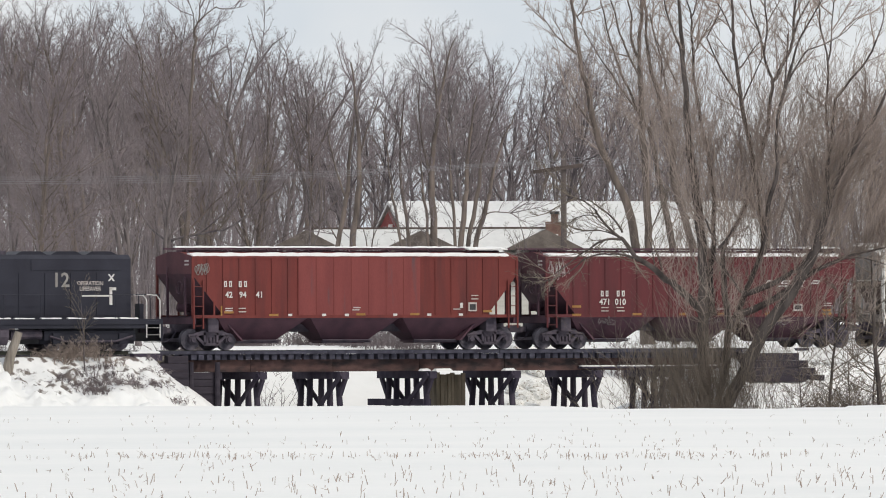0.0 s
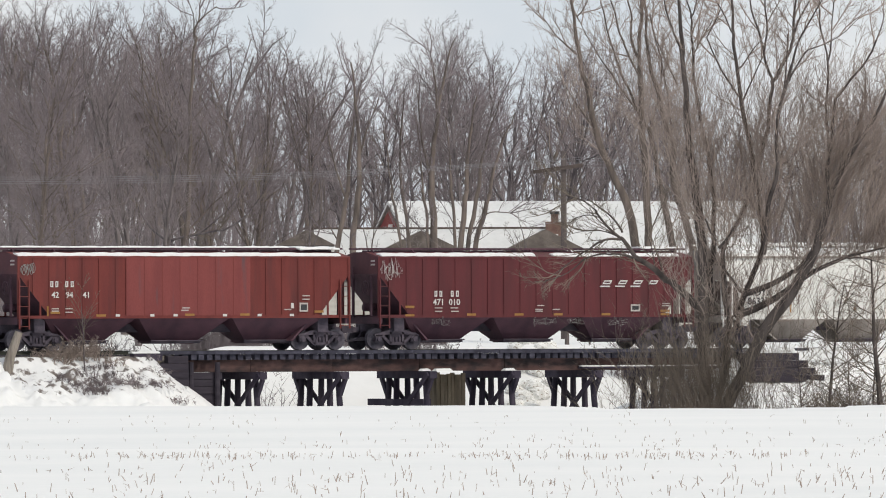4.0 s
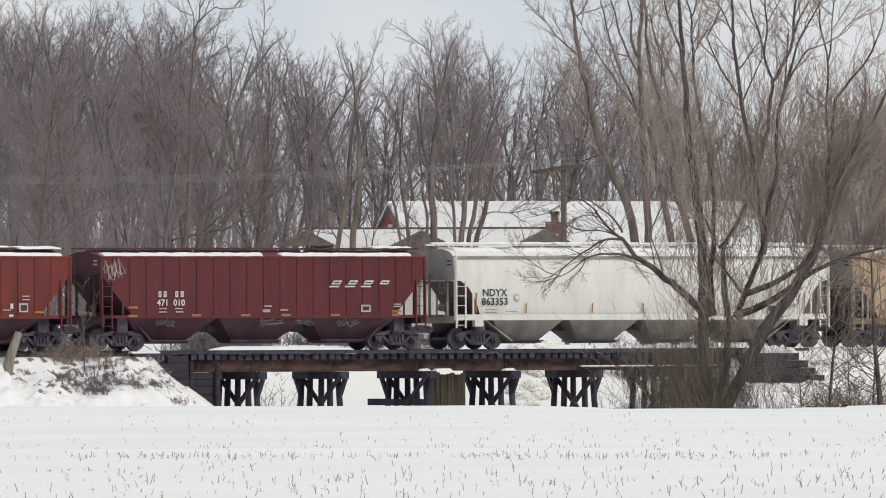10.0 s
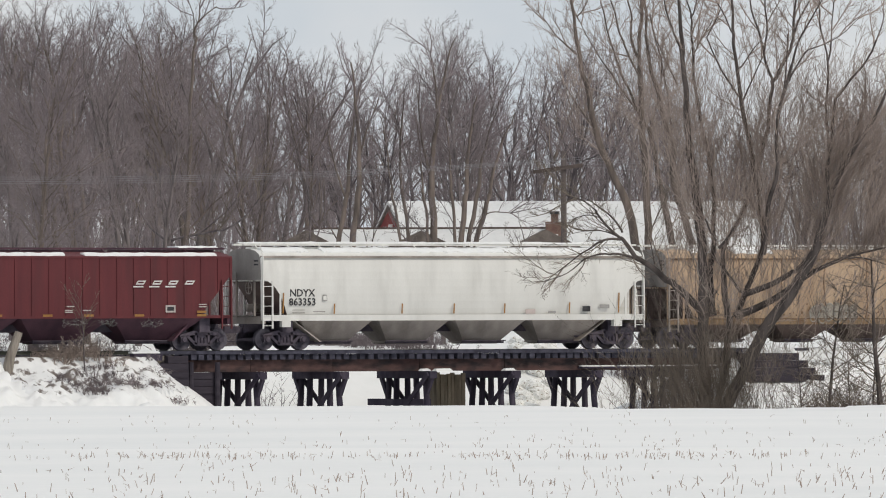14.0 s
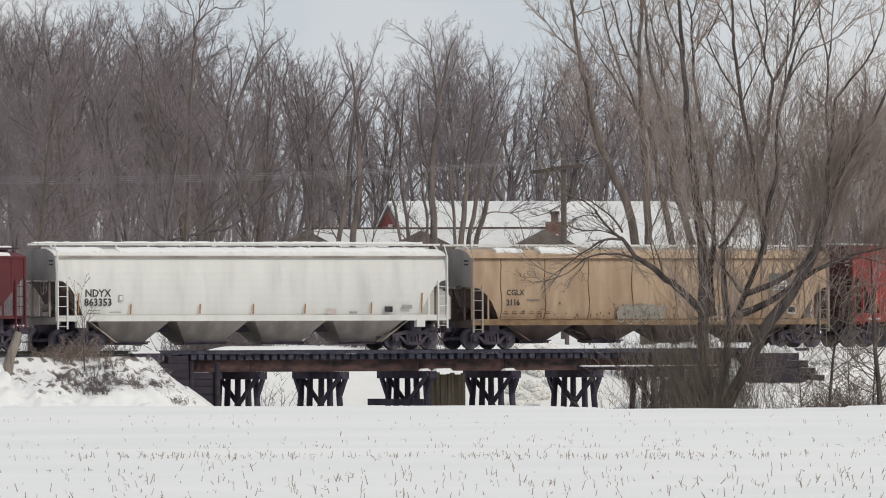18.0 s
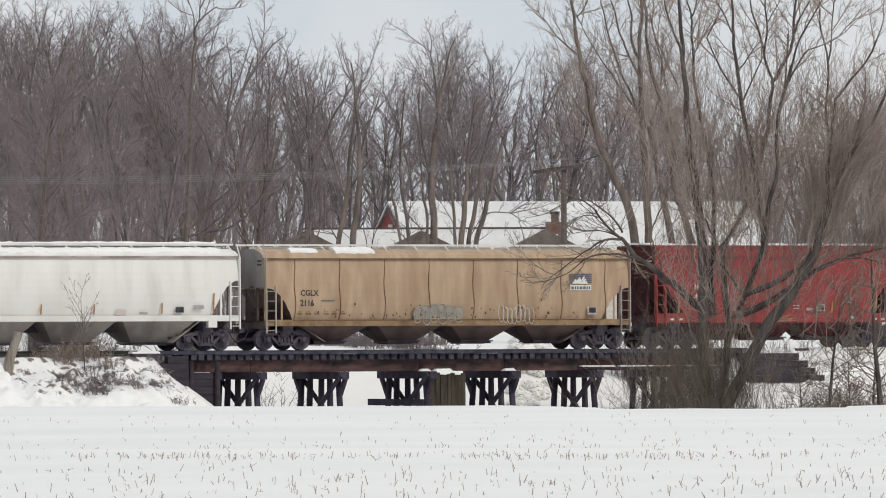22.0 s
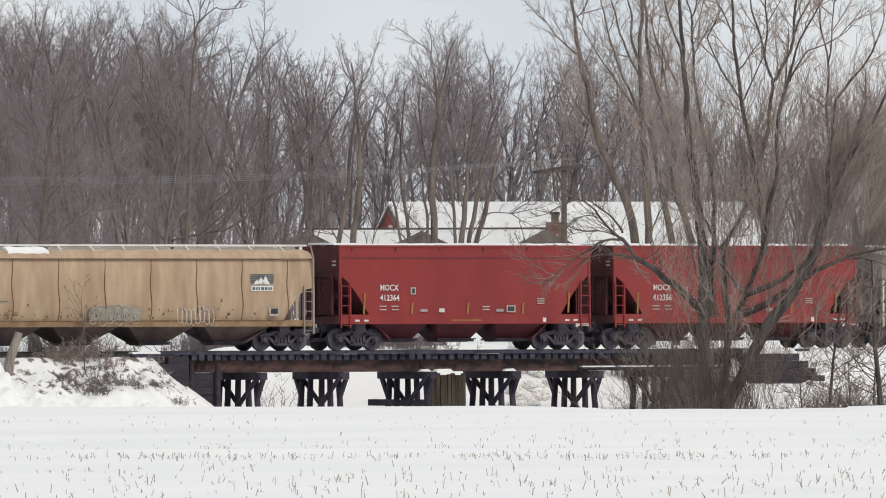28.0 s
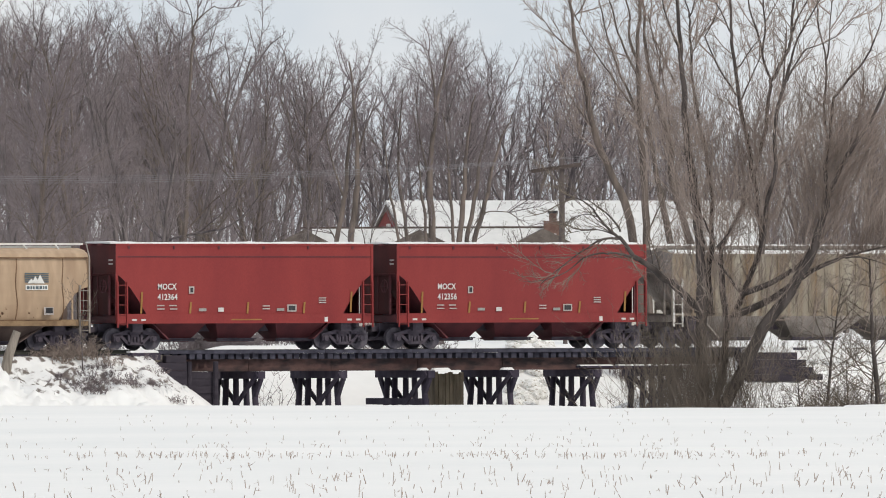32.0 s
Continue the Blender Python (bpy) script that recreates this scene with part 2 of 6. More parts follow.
# ---- mesh building ----
class Geo:
    def __init__(self):
        self.v, self.f = [], []

    def box(self, x0, x1, y0, y1, z0, z1):
        i = len(self.v)
        self.v += [(x0, y0, z0), (x1, y0, z0), (x1, y1, z0), (x0, y1, z0), (x0, y0, z1), (x1, y0, z1), (x1, y1, z1), (x0, y1, z1)]
        self.f += [(i, i + 3, i + 2, i + 1), (i + 4, i + 5, i + 6, i + 7), (i, i + 1, i + 5, i + 4), (i + 1, i + 2, i + 6, i + 5), (i + 2, i + 3, i + 7, i + 6), (i + 3, i, i + 4, i + 7)]
        return self

    def rings(self, rings, cap=True):
        """A skin over rings of as many points each."""
        i, n = len(self.v), len(rings[0])
        for r in rings:
            self.v += [tuple(p) for p in r]
        for k in range(len(rings) - 1):
            for j in range(n):
                a, b = i + k * n + j, i + k * n + (j + 1) % n
                self.f.append((a, b, b + n, a + n))
        if cap:
            self.f.append(tuple(range(i + n - 1, i - 1, -1)))
            e = i + (len(rings) - 1) * n
            self.f.append(tuple(range(e, e + n)))
        return self

    def slab(self, outline, axis, d0, d1):
        """An outline in the plane across an axis, given depth along it."""
        def at(p, d):
            return {"x": (d, p[0], p[1]), "y": (p[0], d, p[1]), "z": (p[0], p[1], d)}[axis]
        return self.rings([[at(p, d0) for p in outline], [at(p, d1) for p in outline]])

    def tube(self, points, radii, sides=6, cap=True):
        pts = [Vector(p) for p in points]
        if not hasattr(radii, "__len__"):
            radii = [radii] * len(pts)
        rings = []
        for k, p in enumerate(pts):
            d = (pts[min(k + 1, len(pts) - 1)] - pts[max(k - 1, 0)]).normalized()
            ref = Vector((0, 0, 1)) if abs(d.z) < 0.9 else Vector((1, 0, 0))
            a = d.cross(ref).normalized()
            b = d.cross(a)
            rings.append([p + (a * math.cos(w) + b * math.sin(w)) * radii[k] for w in [2 * math.pi * j / sides for j in range(sides)]])
        return self.rings(rings, cap)

    def disc(self, c, r, axis, d0, d1, sides=20):
        ring = [(c[0] + r * math.cos(2 * math.pi * k / sides), c[1] + r * math.sin(2 * math.pi * k / sides)) for k in range(sides)]
        return self.slab(ring, axis, d0, d1)

    def beam(self, a, b, w, h):
        """A square bar from a to b."""
        a, b = Vector(a), Vector(b)
        d = (b - a).normalized()
        ref = Vector((0, 0, 1)) if abs(d.z) < 0.95 else Vector((0, 1, 0))
        s = d.cross(ref).normalized() * w / 2
        u = s.normalized().cross(d) * h / 2
        return self.rings([[p - s - u, p + s - u, p + s + u, p - s + u] for p in (a, b)])

    def mesh(self, name, material, smooth=False):
        me = bpy.data.meshes.new(name)
        me.from_pydata([tuple(p) for p in self.v], [], self.f)
        bm = bmesh.new()
        bm.from_mesh(me)
        bmesh.ops.recalc_face_normals(bm, faces=bm.faces)
        bm.to_mesh(me)
        bm.free()
        me.materials.append(material)
        if smooth:
            me.shade_smooth()
        return me


def part(name, geo, material, parent, label="", smooth=False, at=None):
    me = geo.mesh(name, material, smooth) if isinstance(geo, Geo) else geo
    ob = new(name, me)
    ob.parent = parent
    if at is not None:
        ob.matrix_basis = at
    return tagged(ob, label)


def thing(name, label, category, m=None, group="", kind=""):
    ob = new(name)
    ob.empty_display_size = 0.3
    if m is not None:
        ob.matrix_basis = m
    return tagged(ob, label, category, group, kind)


def solid(name, geo, material, label, category, m=None, group="", kind="", smooth=False):
    ob = new(name, geo.mesh(name, material, smooth) if isinstance(geo, Geo) else geo)
    if m is not None:
        ob.matrix_basis = m
    return tagged(ob, label, category, group, kind)


TEXTS = {}


def writing(body, size, material, squeeze=1.0):
    """A mesh of words, standing upright in the x-z plane, its lower left at the origin."""
    key = (body, size, material.name, squeeze)
    if key not in TEXTS:
        cu = bpy.data.curves.new("words", "FONT")
        cu.body, cu.size, cu.extrude, cu.resolution_u = body, size, 0.002, 2
        cu.offset = 0.018 * size
        ob = bpy.data.objects.new("words", cu)
        scene.collection.objects.link(ob)
        bpy.context.view_layer.update()
        me = bpy.data.meshes.new_from_object(ob.evaluated_get(bpy.context.evaluated_depsgraph_get()))
        bpy.data.objects.remove(ob)
        me.transform(Matrix.Rotation(radians(90), 4, "X") @ Matrix.Diagonal((squeeze, 1, 1, 1)))
        me.materials.clear()
        me.materials.append(material)
        TEXTS[key] = me
    return TEXTS[key]

# ---- ground: one sheet from behind the eye to the horizon ----
def smooth(a, b, x):
    t = min(1.0, max(0.0, (x - a) / (b - a)))
    return t * t * (3 - 2 * t)


def field_edge(x):
    """How far off the ploughed field ends above the creek."""
    return 425.0 - 24.0 * smooth(2, 9, x) + 20.0 * smooth(13, 19, x) + 0.8 * math.sin(x * 0.35)


def ground_z(x, y):
    s = (x - BASE.x) * CT + (y - BASE.y) * ST
    n = -(x - BASE.x) * ST + (y - BASE.y) * CT
    wob = noise.noise((x * 0.25, y * 0.25, 0.0)) * 0.25
    field = 0.10 * noise.noise((x * 0.03, y * 0.02, 3.0)) + 0.14 * math.exp(-((y - 262) / 9.0) ** 2) if y < 430 else 0.0
    # creek bed behind the field's edge, and the land rising beyond the railway
    drop = smooth(field_edge(x), field_edge(x) + 9, y)
    z = field * (1 - drop) + (-1.9 + wob) * drop
    beyond = smooth(2.5, 17, n)
    z = z * (1 - beyond) + (-1.2 * smooth(-9.5, -14, x) * (1 - smooth(30, 60, n)) + 2.35 + 0.9 * smooth(17, 60, n) + 0.3 * noise.noise((x * 0.02, y * 0.02, 7.0)) + max(0.0, n - 70) * 0.004) * beyond
    # a heap of spoil on the creek's far side
    z += 0.95 * math.exp(-((x - 4.0) / 1.2) ** 2 - ((y - 467) / 3.5) ** 2)
    # embankments on both sides of the bridge
    left = min(1.0, max(0.0, (-9.0 - s - 0.6 * max(0.0, -n - 2.2)) / 5.7))
    right = smooth(11.8, 14.8, s + 0.45 * max(0.0, -n - 2.2))
    top = RAIL - 0.42
    fall = max(0.0, abs(n) - 2.3)
    lump = 0.45 * noise.noise((x * 0.7, y * 0.7, 1.0)) + 0.34 * noise.noise((x * 1.9, y * 1.9, 4.0)) + 0.2 * noise.noise((x * 4.0, y * 4.0, 2.0))
    chunk = 0.5 - noise.voronoi((x * 1.5, y * 1.5, 0.0))[0][0] + 0.45 * (0.5 - noise.voronoi((x * 3.6, y * 3.6, 3.0))[0][0])
    lump = 0.7 * lump + 0.42 * chunk
    crest = 0.3 * math.exp(-((fall - 0.35) / 0.35) ** 2) * smooth(-14.0, -15.2, s)
    bank = top + crest - 0.42 * fall + lump * smooth(0.1, 1.2, fall)
    low_bank = top - 0.85 * smooth(0.0, 0.7, fall) - 0.28 * fall + 0.6 * lump * smooth(0.1, 1.2, fall)
    for k, b in ((left, bank), (right, low_bank)):
        if k > 0:
            z = max(z, z * (1 - k) + b * k)
    return z


def spaced(*runs):
    out = []
    for a, b, step in runs:
        k = int(round((b - a) / step))
        out += [a + (b - a) * i / k for i in range(k)]
    return out + [runs[-1][1]]


def make_ground():
    xs = spaced((-3000, -200, 400), (-200, -60, 20), (-60, -28, 4), (-28, -8, 0.16), (-8, 28, 0.4), (28, 60, 4), (60, 200, 20), (200, 3000, 400))
    ys = spaced((-400, 150, 50), (150, 250, 10), (250, 275, 2.5), (275, 410, 9), (410, 430, 0.5), (430, 448, 0.2), (448, 468, 0.5), (468, 560, 4), (560, 800, 20), (800, 4600, 400))
    verts = [(x, y, ground_z(x, y)) for y in ys for x in xs]
    w = len(xs)
    faces = [(j * w + i, j * w + i + 1, (j + 1) * w + i + 1, (j + 1) * w + i) for j in range(len(ys) - 1) for i in range(w - 1)]
    me = bpy.data.meshes.new("ground")
    me.from_pydata(verts, [], faces)
    me.materials.append(FIELD)
    me.materials.append(BANK)
    for p in me.polygons:
        c = p.center
        s, n = (c.x - BASE.x) * CT + (c.y - BASE.y) * ST, -(c.x - BASE.x) * ST + (c.y - BASE.y) * CT
        if -22.5 < s < -13.4 and -6.0 < n < -2.2 and c.z > 0.5:
            p.material_index = 1
    me.shade_smooth()
    tagged(new("ground", me), "snow-covered field with a creek and rough railway banks", "ground", kind="structure")


make_ground()


def make_stubble():
    """Cut corn stalks standing and lying in rows in the snow."""
    rng = random.Random(11)
    g = Geo()
    for k in range(1350):
        y = rng.choice([rng.uniform(188, 236), rng.gauss(252.5, 1.6), rng.gauss(252.5, 2.2), rng.uniform(188, 300), rng.uniform(262, 380)])
        x = rng.uniform(-1, 1) * y * 0.0445
        if noise.noise((x * 0.25, y * 0.04, 9.0)) + rng.uniform(-0.6, 0.6) < -0.3:
            continue
        z = ground_z(x, y)
        h = rng.uniform(0.04, 0.2) * (0.7 if y > 250 else 1.0)
        lean = rng.gauss(0.1, 0.42)
        r = rng.uniform(0.006, 0.0115)
        top = (x + math.sin(lean) * h, y + rng.uniform(-0.4, 0.4) * h, z + math.cos(lean) * h)
        g.tube([(x, y, z - 0.05), top], [r, r * 0.7], 4)
        if rng.random() < 0.25:
            mid = Vector((x, y, z)).lerp(Vector(top), 0.6)
            g.tube([mid, mid + Vector((rng.uniform(-0.15, 0.15), 0, rng.uniform(-0.12, 0.1)))], [r * 0.6, r * 0.3], 3)
    solid("corn_stubble", g, STUBBLE, "dry tan corn stubble poking through field snow", "stubble", kind="stuff")


make_stubble()

def snow_strip(rng, x0, x1, y0, y1, z0, z1, thick, gaps=0.0):
    """Snow lying on a sloped strip from (y0, z0) up to (y1, z1), with a ragged lower edge."""
    g = Geo()
    rings = []
    x = x0
    while x < x1:
        e = rng.uniform(0.0, 0.22)
        ya, za = y0 + (y1 - y0) * e, z0 + (z1 - z0) * e
        t = thick * rng.uniform(0.65, 1.2)
        rings.append([(x, ya, za), (x, y1, z1), (x, y1, z1 + t * 0.7), (x, (ya + y1) / 2, (za + z1) / 2 + t), (x, ya + 0.03, za + t * 0.7)])
        if gaps and rng.random() < gaps and len(rings) > 2:
            g.rings(rings)
            rings = []
            x += rng.uniform(0.1, 0.9)
        x += rng.uniform(0.15, 0.4)
    if len(rings) > 1:
        g.rings(rings)
    return g


# ---- bridge: a timber pile trestle ----
BENTS = [-13.6, -9.3, -5.22, -0.9, 3.4, 7.6, 11.7, 15.75, 19.4]


def make_track():
    track = thing("railway_track", "rusty single railway track on dark wooden ties", "railway track", on_track(0), kind="structure")
    for y in (-0.755, 0.755):
        g = Geo()
        g.slab([(y - 0.07, -0.17), (y + 0.07, -0.17), (y + 0.02, -0.13), (y + 0.02, -0.05), (y + 0.037, -0.03), (y + 0.037, 0), (y - 0.037, 0), (y - 0.037, -0.03), (y - 0.02, -0.05), (y - 0.02, -0.13)], "x", -160, 160)
        part("rail", g, RAILSTEEL, track, "worn steel rail")
    bed = Geo()
    for a, b in ((-160, -13.4), (19.6, 160)):
        bed.slab([(-2.3, -0.55), (2.3, -0.55), (1.6, -0.22), (-1.6, -0.22)], "x", a, b)
    part("ballast", bed, BALLAST, track, "dark ballast")
    rng = random.Random(3)
    berm = snow_strip(rng, 17.3, 60.0, -2.75, -1.2, -0.72, -0.1, 0.16)
    tagged(part("snow", berm, SNOW, track), "snow heaped against the rails", kind="stuff")
    tie = Geo().box(-0.13, 0.13, -1.5, 1.5, -0.4, -0.172).mesh("tie", TIE)
    s = -30.0
    while s < 34:
        part("tie", tie, TIE, track, at=pose(s, rng.uniform(-0.12, 0.06), rng.uniform(-0.012, 0.0), 0, 0, rng.uniform(-1.2, 1.2)))
        s += rng.uniform(0.375, 0.425)


def make_bridge():
    bridge = thing("timber_trestle_bridge", "old dark creosoted timber trestle railway bridge over a snowy creek", "bridge", on_track(0))
    rng = random.Random(5)
    for y in (-1.53, 1.53):
        for a, b in zip(BENTS[:-1], BENTS[1:]):
            part("guard_timber", Geo().box(a - 0.6, b - 0.62, y - 0.1, y + 0.1, -0.168, -0.02), TIE, bridge)
    for a, b in zip(BENTS[:-1], BENTS[1:]):
        for y in (-1.1, -0.8, 0.5, 0.8, 1.1):
            dz = rng.uniform(-0.015, 0.0)
            part("stringer", Geo().box(a - 0.09, b - 0.11, y - 0.13, y + 0.13, -0.93, -0.405 + dz), STRINGER, bridge, "weathered brown stringer")
    for k, s in enumerate(BENTS):
        cap_w = 2.2 + rng.uniform(-0.06, 0.06)
        bent = part("bent", Geo().box(s - 0.17, s + 0.17, -cap_w, cap_w, -1.25, -0.932), TIMBER, bridge, "dark pile bent with cap")
        for y, lean in ((-1.55, -0.13), (-0.8, -0.05), (0.0, 0.0), (0.8, 0.05), (1.55, 0.13)):
            y += rng.uniform(-0.08, 0.08)
            g = Geo()
            g.tube([(s, y, -1.25), (s + rng.uniform(-0.05, 0.05), y + lean * 3.3, -4.6)], [0.13, 0.15], 10)
            part("trestle_post", g, TIMBER, bent, smooth=True)
        for side in (1, -1):
            g = Geo().beam((s - side * 0.23, -2.15 * side, -1.05), (s - side * 0.23, 1.9 * side, -4.05), 0.08, 0.2)
            part("brace", g, TIMBER, bent)
        for side in (-1, 1):
            part("knee_brace", Geo().beam((s, side * 2.12, -1.22), (s, side * 1.62, -2.0), 0.14, 0.2), TIMBER, bent)
        if k == 3:
            part("sill_timber", Geo().box(s - 0.2, s + 0.2, -1.7, 3.0, -2.42, -2.14), TIMBER, bent)
    # planks along the side of the spans, with snow on their top
    for a, b in ((7.0, 19.3),):
        part("walkway_plank", Geo().box(a, b, -1.62, -1.26, -0.86, -0.78), TIMBER, bridge)
        g = Geo()
        x = a + 0.05
        while x < b - 0.3:
            w = rng.uniform(0.5, 1.6)
            g.slab([(-1.6, -0.779), (-1.28, -0.779), (-1.3, -0.72), (-1.56, -0.735)], "x", x, min(b, x + w))
            x += w + (0.02 if rng.random() < 0.7 else 0.25)
        tagged(part("snow", g, SNOW, bridge), "thin broken strip of snow", kind="stuff")
    g = Geo()
    for x, w, y in ((2.9, 0.6, -1.9), (-1.3, 0.5, -1.9), (-0.6, 0.9, -1.9)):
        g.rings([[(x, y, -0.93), (x + w, y, -0.93), (x + w, y + 0.3, -0.93), (x, y + 0.3, -0.93)], [(x + 0.1, y + 0.05, -0.83), (x + w - 0.12, y + 0.05, -0.82), (x + w - 0.1, y + 0.25, -0.82), (x + 0.1, y + 0.25, -0.83)]])
    # crumbs of snow caught between the ties
    for k in range(58):
        x = rng.uniform(-13, 18.5)
        w, h = rng.uniform(0.03, 0.09), rng.uniform(0.04, 0.1)
        g.rings([[(x, -1.24, -0.404), (x + w, -1.24, -0.404), (x + w, -1.0, -0.404), (x, -1.0, -0.404)], [(x + w * 0.2, -1.22, -0.404 + h), (x + w * 0.8, -1.22, -0.404 + h), (x + w * 0.8, -1.0, -0.404 + h), (x + w * 0.2, -1.0, -0.404 + h)]])
    tagged(part("snow", g, SNOW, bridge), "crumbs of snow caught between the ties", kind="stuff")
    butt = part("crest_timber", Geo().box(-15.9, -14.5, -2.62, -2.3, -0.42, -0.12), TIMBER, bridge, "dark timber end under a cap of snow")
    tagged(part("snow", snow_strip(rng, -15.95, -14.4, -2.66, -2.25, -0.115, -0.112, 0.12), SNOW, butt), "cap of snow", kind="stuff")
    # remains of an older pier between two bents
    pier = part("old_pier", Geo().box(1.0, 2.3, 0.6, 1.7, -4.4, -1.1), PIER, bridge, "weathered grey-brown old pier")
    for k in range(8):
        x = 0.92 + k * 0.18
        part("plank", Geo().box(x, x + 0.165, 0.5 + rng.uniform(-0.03, 0.03), 0.597, -4.4, -1.0 + rng.uniform(-0.15, 0.06)), PIER, pier)
    wall = part("abutment_wall", Geo().box(-15.6, -11.4, -2.0, 2.15, -4.0, -0.94), SHADED_TIMBER, bridge, "dark timber wall of the abutment")
    for k in range(10):
        e = rng.uniform(-0.12, 0.12)
        part("plank", Geo().box(-15.7, -11.35 + e, -2.12 + rng.uniform(-0.02, 0.02), -2.003, -1.23 - 0.3 * k, -0.95 - 0.3 * k), SHADED_TIMBER, wall)
    for x in (-11.6, -12.9, -14.3):
        part("abutment_post", Geo().tube([(x, -2.24, -4.0), (x, -2.24, -0.5)], 0.12, 8), SHADED_TIMBER, wall)
    # abutment wings of stacked timbers
    for near, far, step in ((-13.2, -14.2, -0.5), (14.6, 17.3, 0.42)):
        for k in range(4):
            w = far + step * k + rng.uniform(-0.05, 0.05)
            g = Geo().box(min(near, w), max(near, w), (-2.55 if far < 0 else -3.1) - 0.02 * k, -2.2, -0.54 - k * 0.32, -0.23 - k * 0.32)
            part("wing_timber", g, SHADED_TIMBER, bridge)
    tagged(part("snow", snow_strip(rng, 14.9, 17.25, -3.05, -2.25, -0.225, -0.22, 0.3), SNOW, bridge), "thick slab of snow on the abutment", kind="stuff")


make_track()
make_bridge()

# ---- the train ----
MESHES = {}


def kept(key, build):
    if key not in MESHES:
        MESHES[key] = build()
    return MESHES[key]


def wheelset_mesh(r):
    g = Geo()
    g.disc((0, 0), 0.075, "y", -0.95, 0.95, 10)
    for side in (-1, 1):
        y = 0.7175 * side
        g.disc((0, 0), r, "y", min(y, y + 0.13 * side), max(y, y + 0.13 * side), 28)
        g.disc((0, 0), r + 0.028, "y", min(y, y - 0.03 * side), max(y, y - 0.03 * side), 28)
        for w in (0.2, 0.55):
            a = w * 11
            g.disc((r * 0.5 * math.cos(a), r * 0.5 * math.sin(a)), 0.05, "y", min(y + 0.13 * side, y + 0.15 * side), max(y + 0.13 * side, y + 0.15 * side), 8)
        g.disc((0, 0), 0.17, "y", min(y + 0.12 * side, y + 0.2 * side), max(y + 0.12 * side, y + 0.2 * side), 14)
    return g.mesh("wheelset", WHEEL)


def truck_mesh(base, r):
    """Two cast side frames with a bolster between them."""
    g = Geo()
    h = base / 2
    for side in (-1, 1):
        y0, y1 = sorted((0.93 * side, 1.1 * side))
        g.slab([(-h - 0.2, r + 0.12), (-h - 0.2, r + 0.2), (-h + 0.1, r + 0.28), (-0.4, r + 0.38), (0.4, r + 0.38), (h - 0.1, r + 0.28), (h + 0.2, r + 0.2), (h + 0.2, r + 0.12), (0.36, r + 0.2), (-0.36, r + 0.2)], "y", y0, y1)
        g.slab([(-h + 0.08, r + 0.16), (-h + 0.2, r + 0.2), (-0.3, 0.32), (0.3, 0.32), (h - 0.2, r + 0.2), (h - 0.08, r + 0.16), (0.36, 0.2), (-0.36, 0.2)], "y", y0, y1)
        for x in (-0.36, 0.26):
            g.box(x, x + 0.1, y0, y1, 0.26, r + 0.3)
        for x in (-h, h):
            g.box(x - 0.16, x + 0.16, y0, y1, r - 0.1, r + 0.17)
            ya, yb = sorted((1.08 * side, 1.17 * side))
            g.disc((x, r), 0.11, "y", ya, yb, 12)
        for x in (-0.17, 0.0, 0.17):
            g.tube([(x, 1.02 * side, 0.32), (x, 1.02 * side, r + 0.1)], 0.07, 8)
    g.box(-0.2, 0.2, -1.05, 1.05, r + 0.1, r + 0.3)
    for x in (-h - 0.42, -h + 0.5):
        g.box(x, x + 0.06, -0.8, 0.8, r - 0.08, r + 0.06)
    return g.mesh("truck", STEEL_DARK)


WHEELSETS = []


def add_truck(car, x, base=1.78, r=0.457):
    tr = part("truck", kept(("truck", base, r), lambda: truck_mesh(base, r)), STEEL_DARK, car, "grimy black cast-steel truck", at=pose(x, 0, 0))
    for dx in (-base / 2, base / 2):
        ws = part("wheelset", kept(("wheelset", r), lambda: wheelset_mesh(r)), WHEEL, tr, at=pose(dx, 0, r))
        WHEELSETS.append((ws, dx, r))
    return tr


def add_coupler(car, x, way):
    g = Geo().box(min(x - 0.3 * way, x + 0.55 * way), max(x - 0.3 * way, x + 0.55 * way), -0.09, 0.09, 0.75, 0.98)
    g.box(min(x + 0.42 * way, x + 0.72 * way), max(x + 0.42 * way, x + 0.72 * way), -0.16, 0.12, 0.72, 1.02)
    part("coupler", g, STEEL_DARK, car)
    hose = Geo().tube([(x + 0.1 * way, -0.35, 0.8), (x + 0.3 * way, -0.33, 0.5), (x + 0.55 * way, -0.28, 0.36), (x + 0.75 * way, -0.2, 0.4)], 0.025, 6)
    part("air_hose", hose, STEEL_DARK, car)


def slope_z(p, d):
    """Height of the sloping end's underside at d metres from the end."""
    return p["slope_top"] + (p["sill"] - p["slope_top"]) * min(1.0, d / p["slope_in"]) ** p.get("bulge", 1.0)


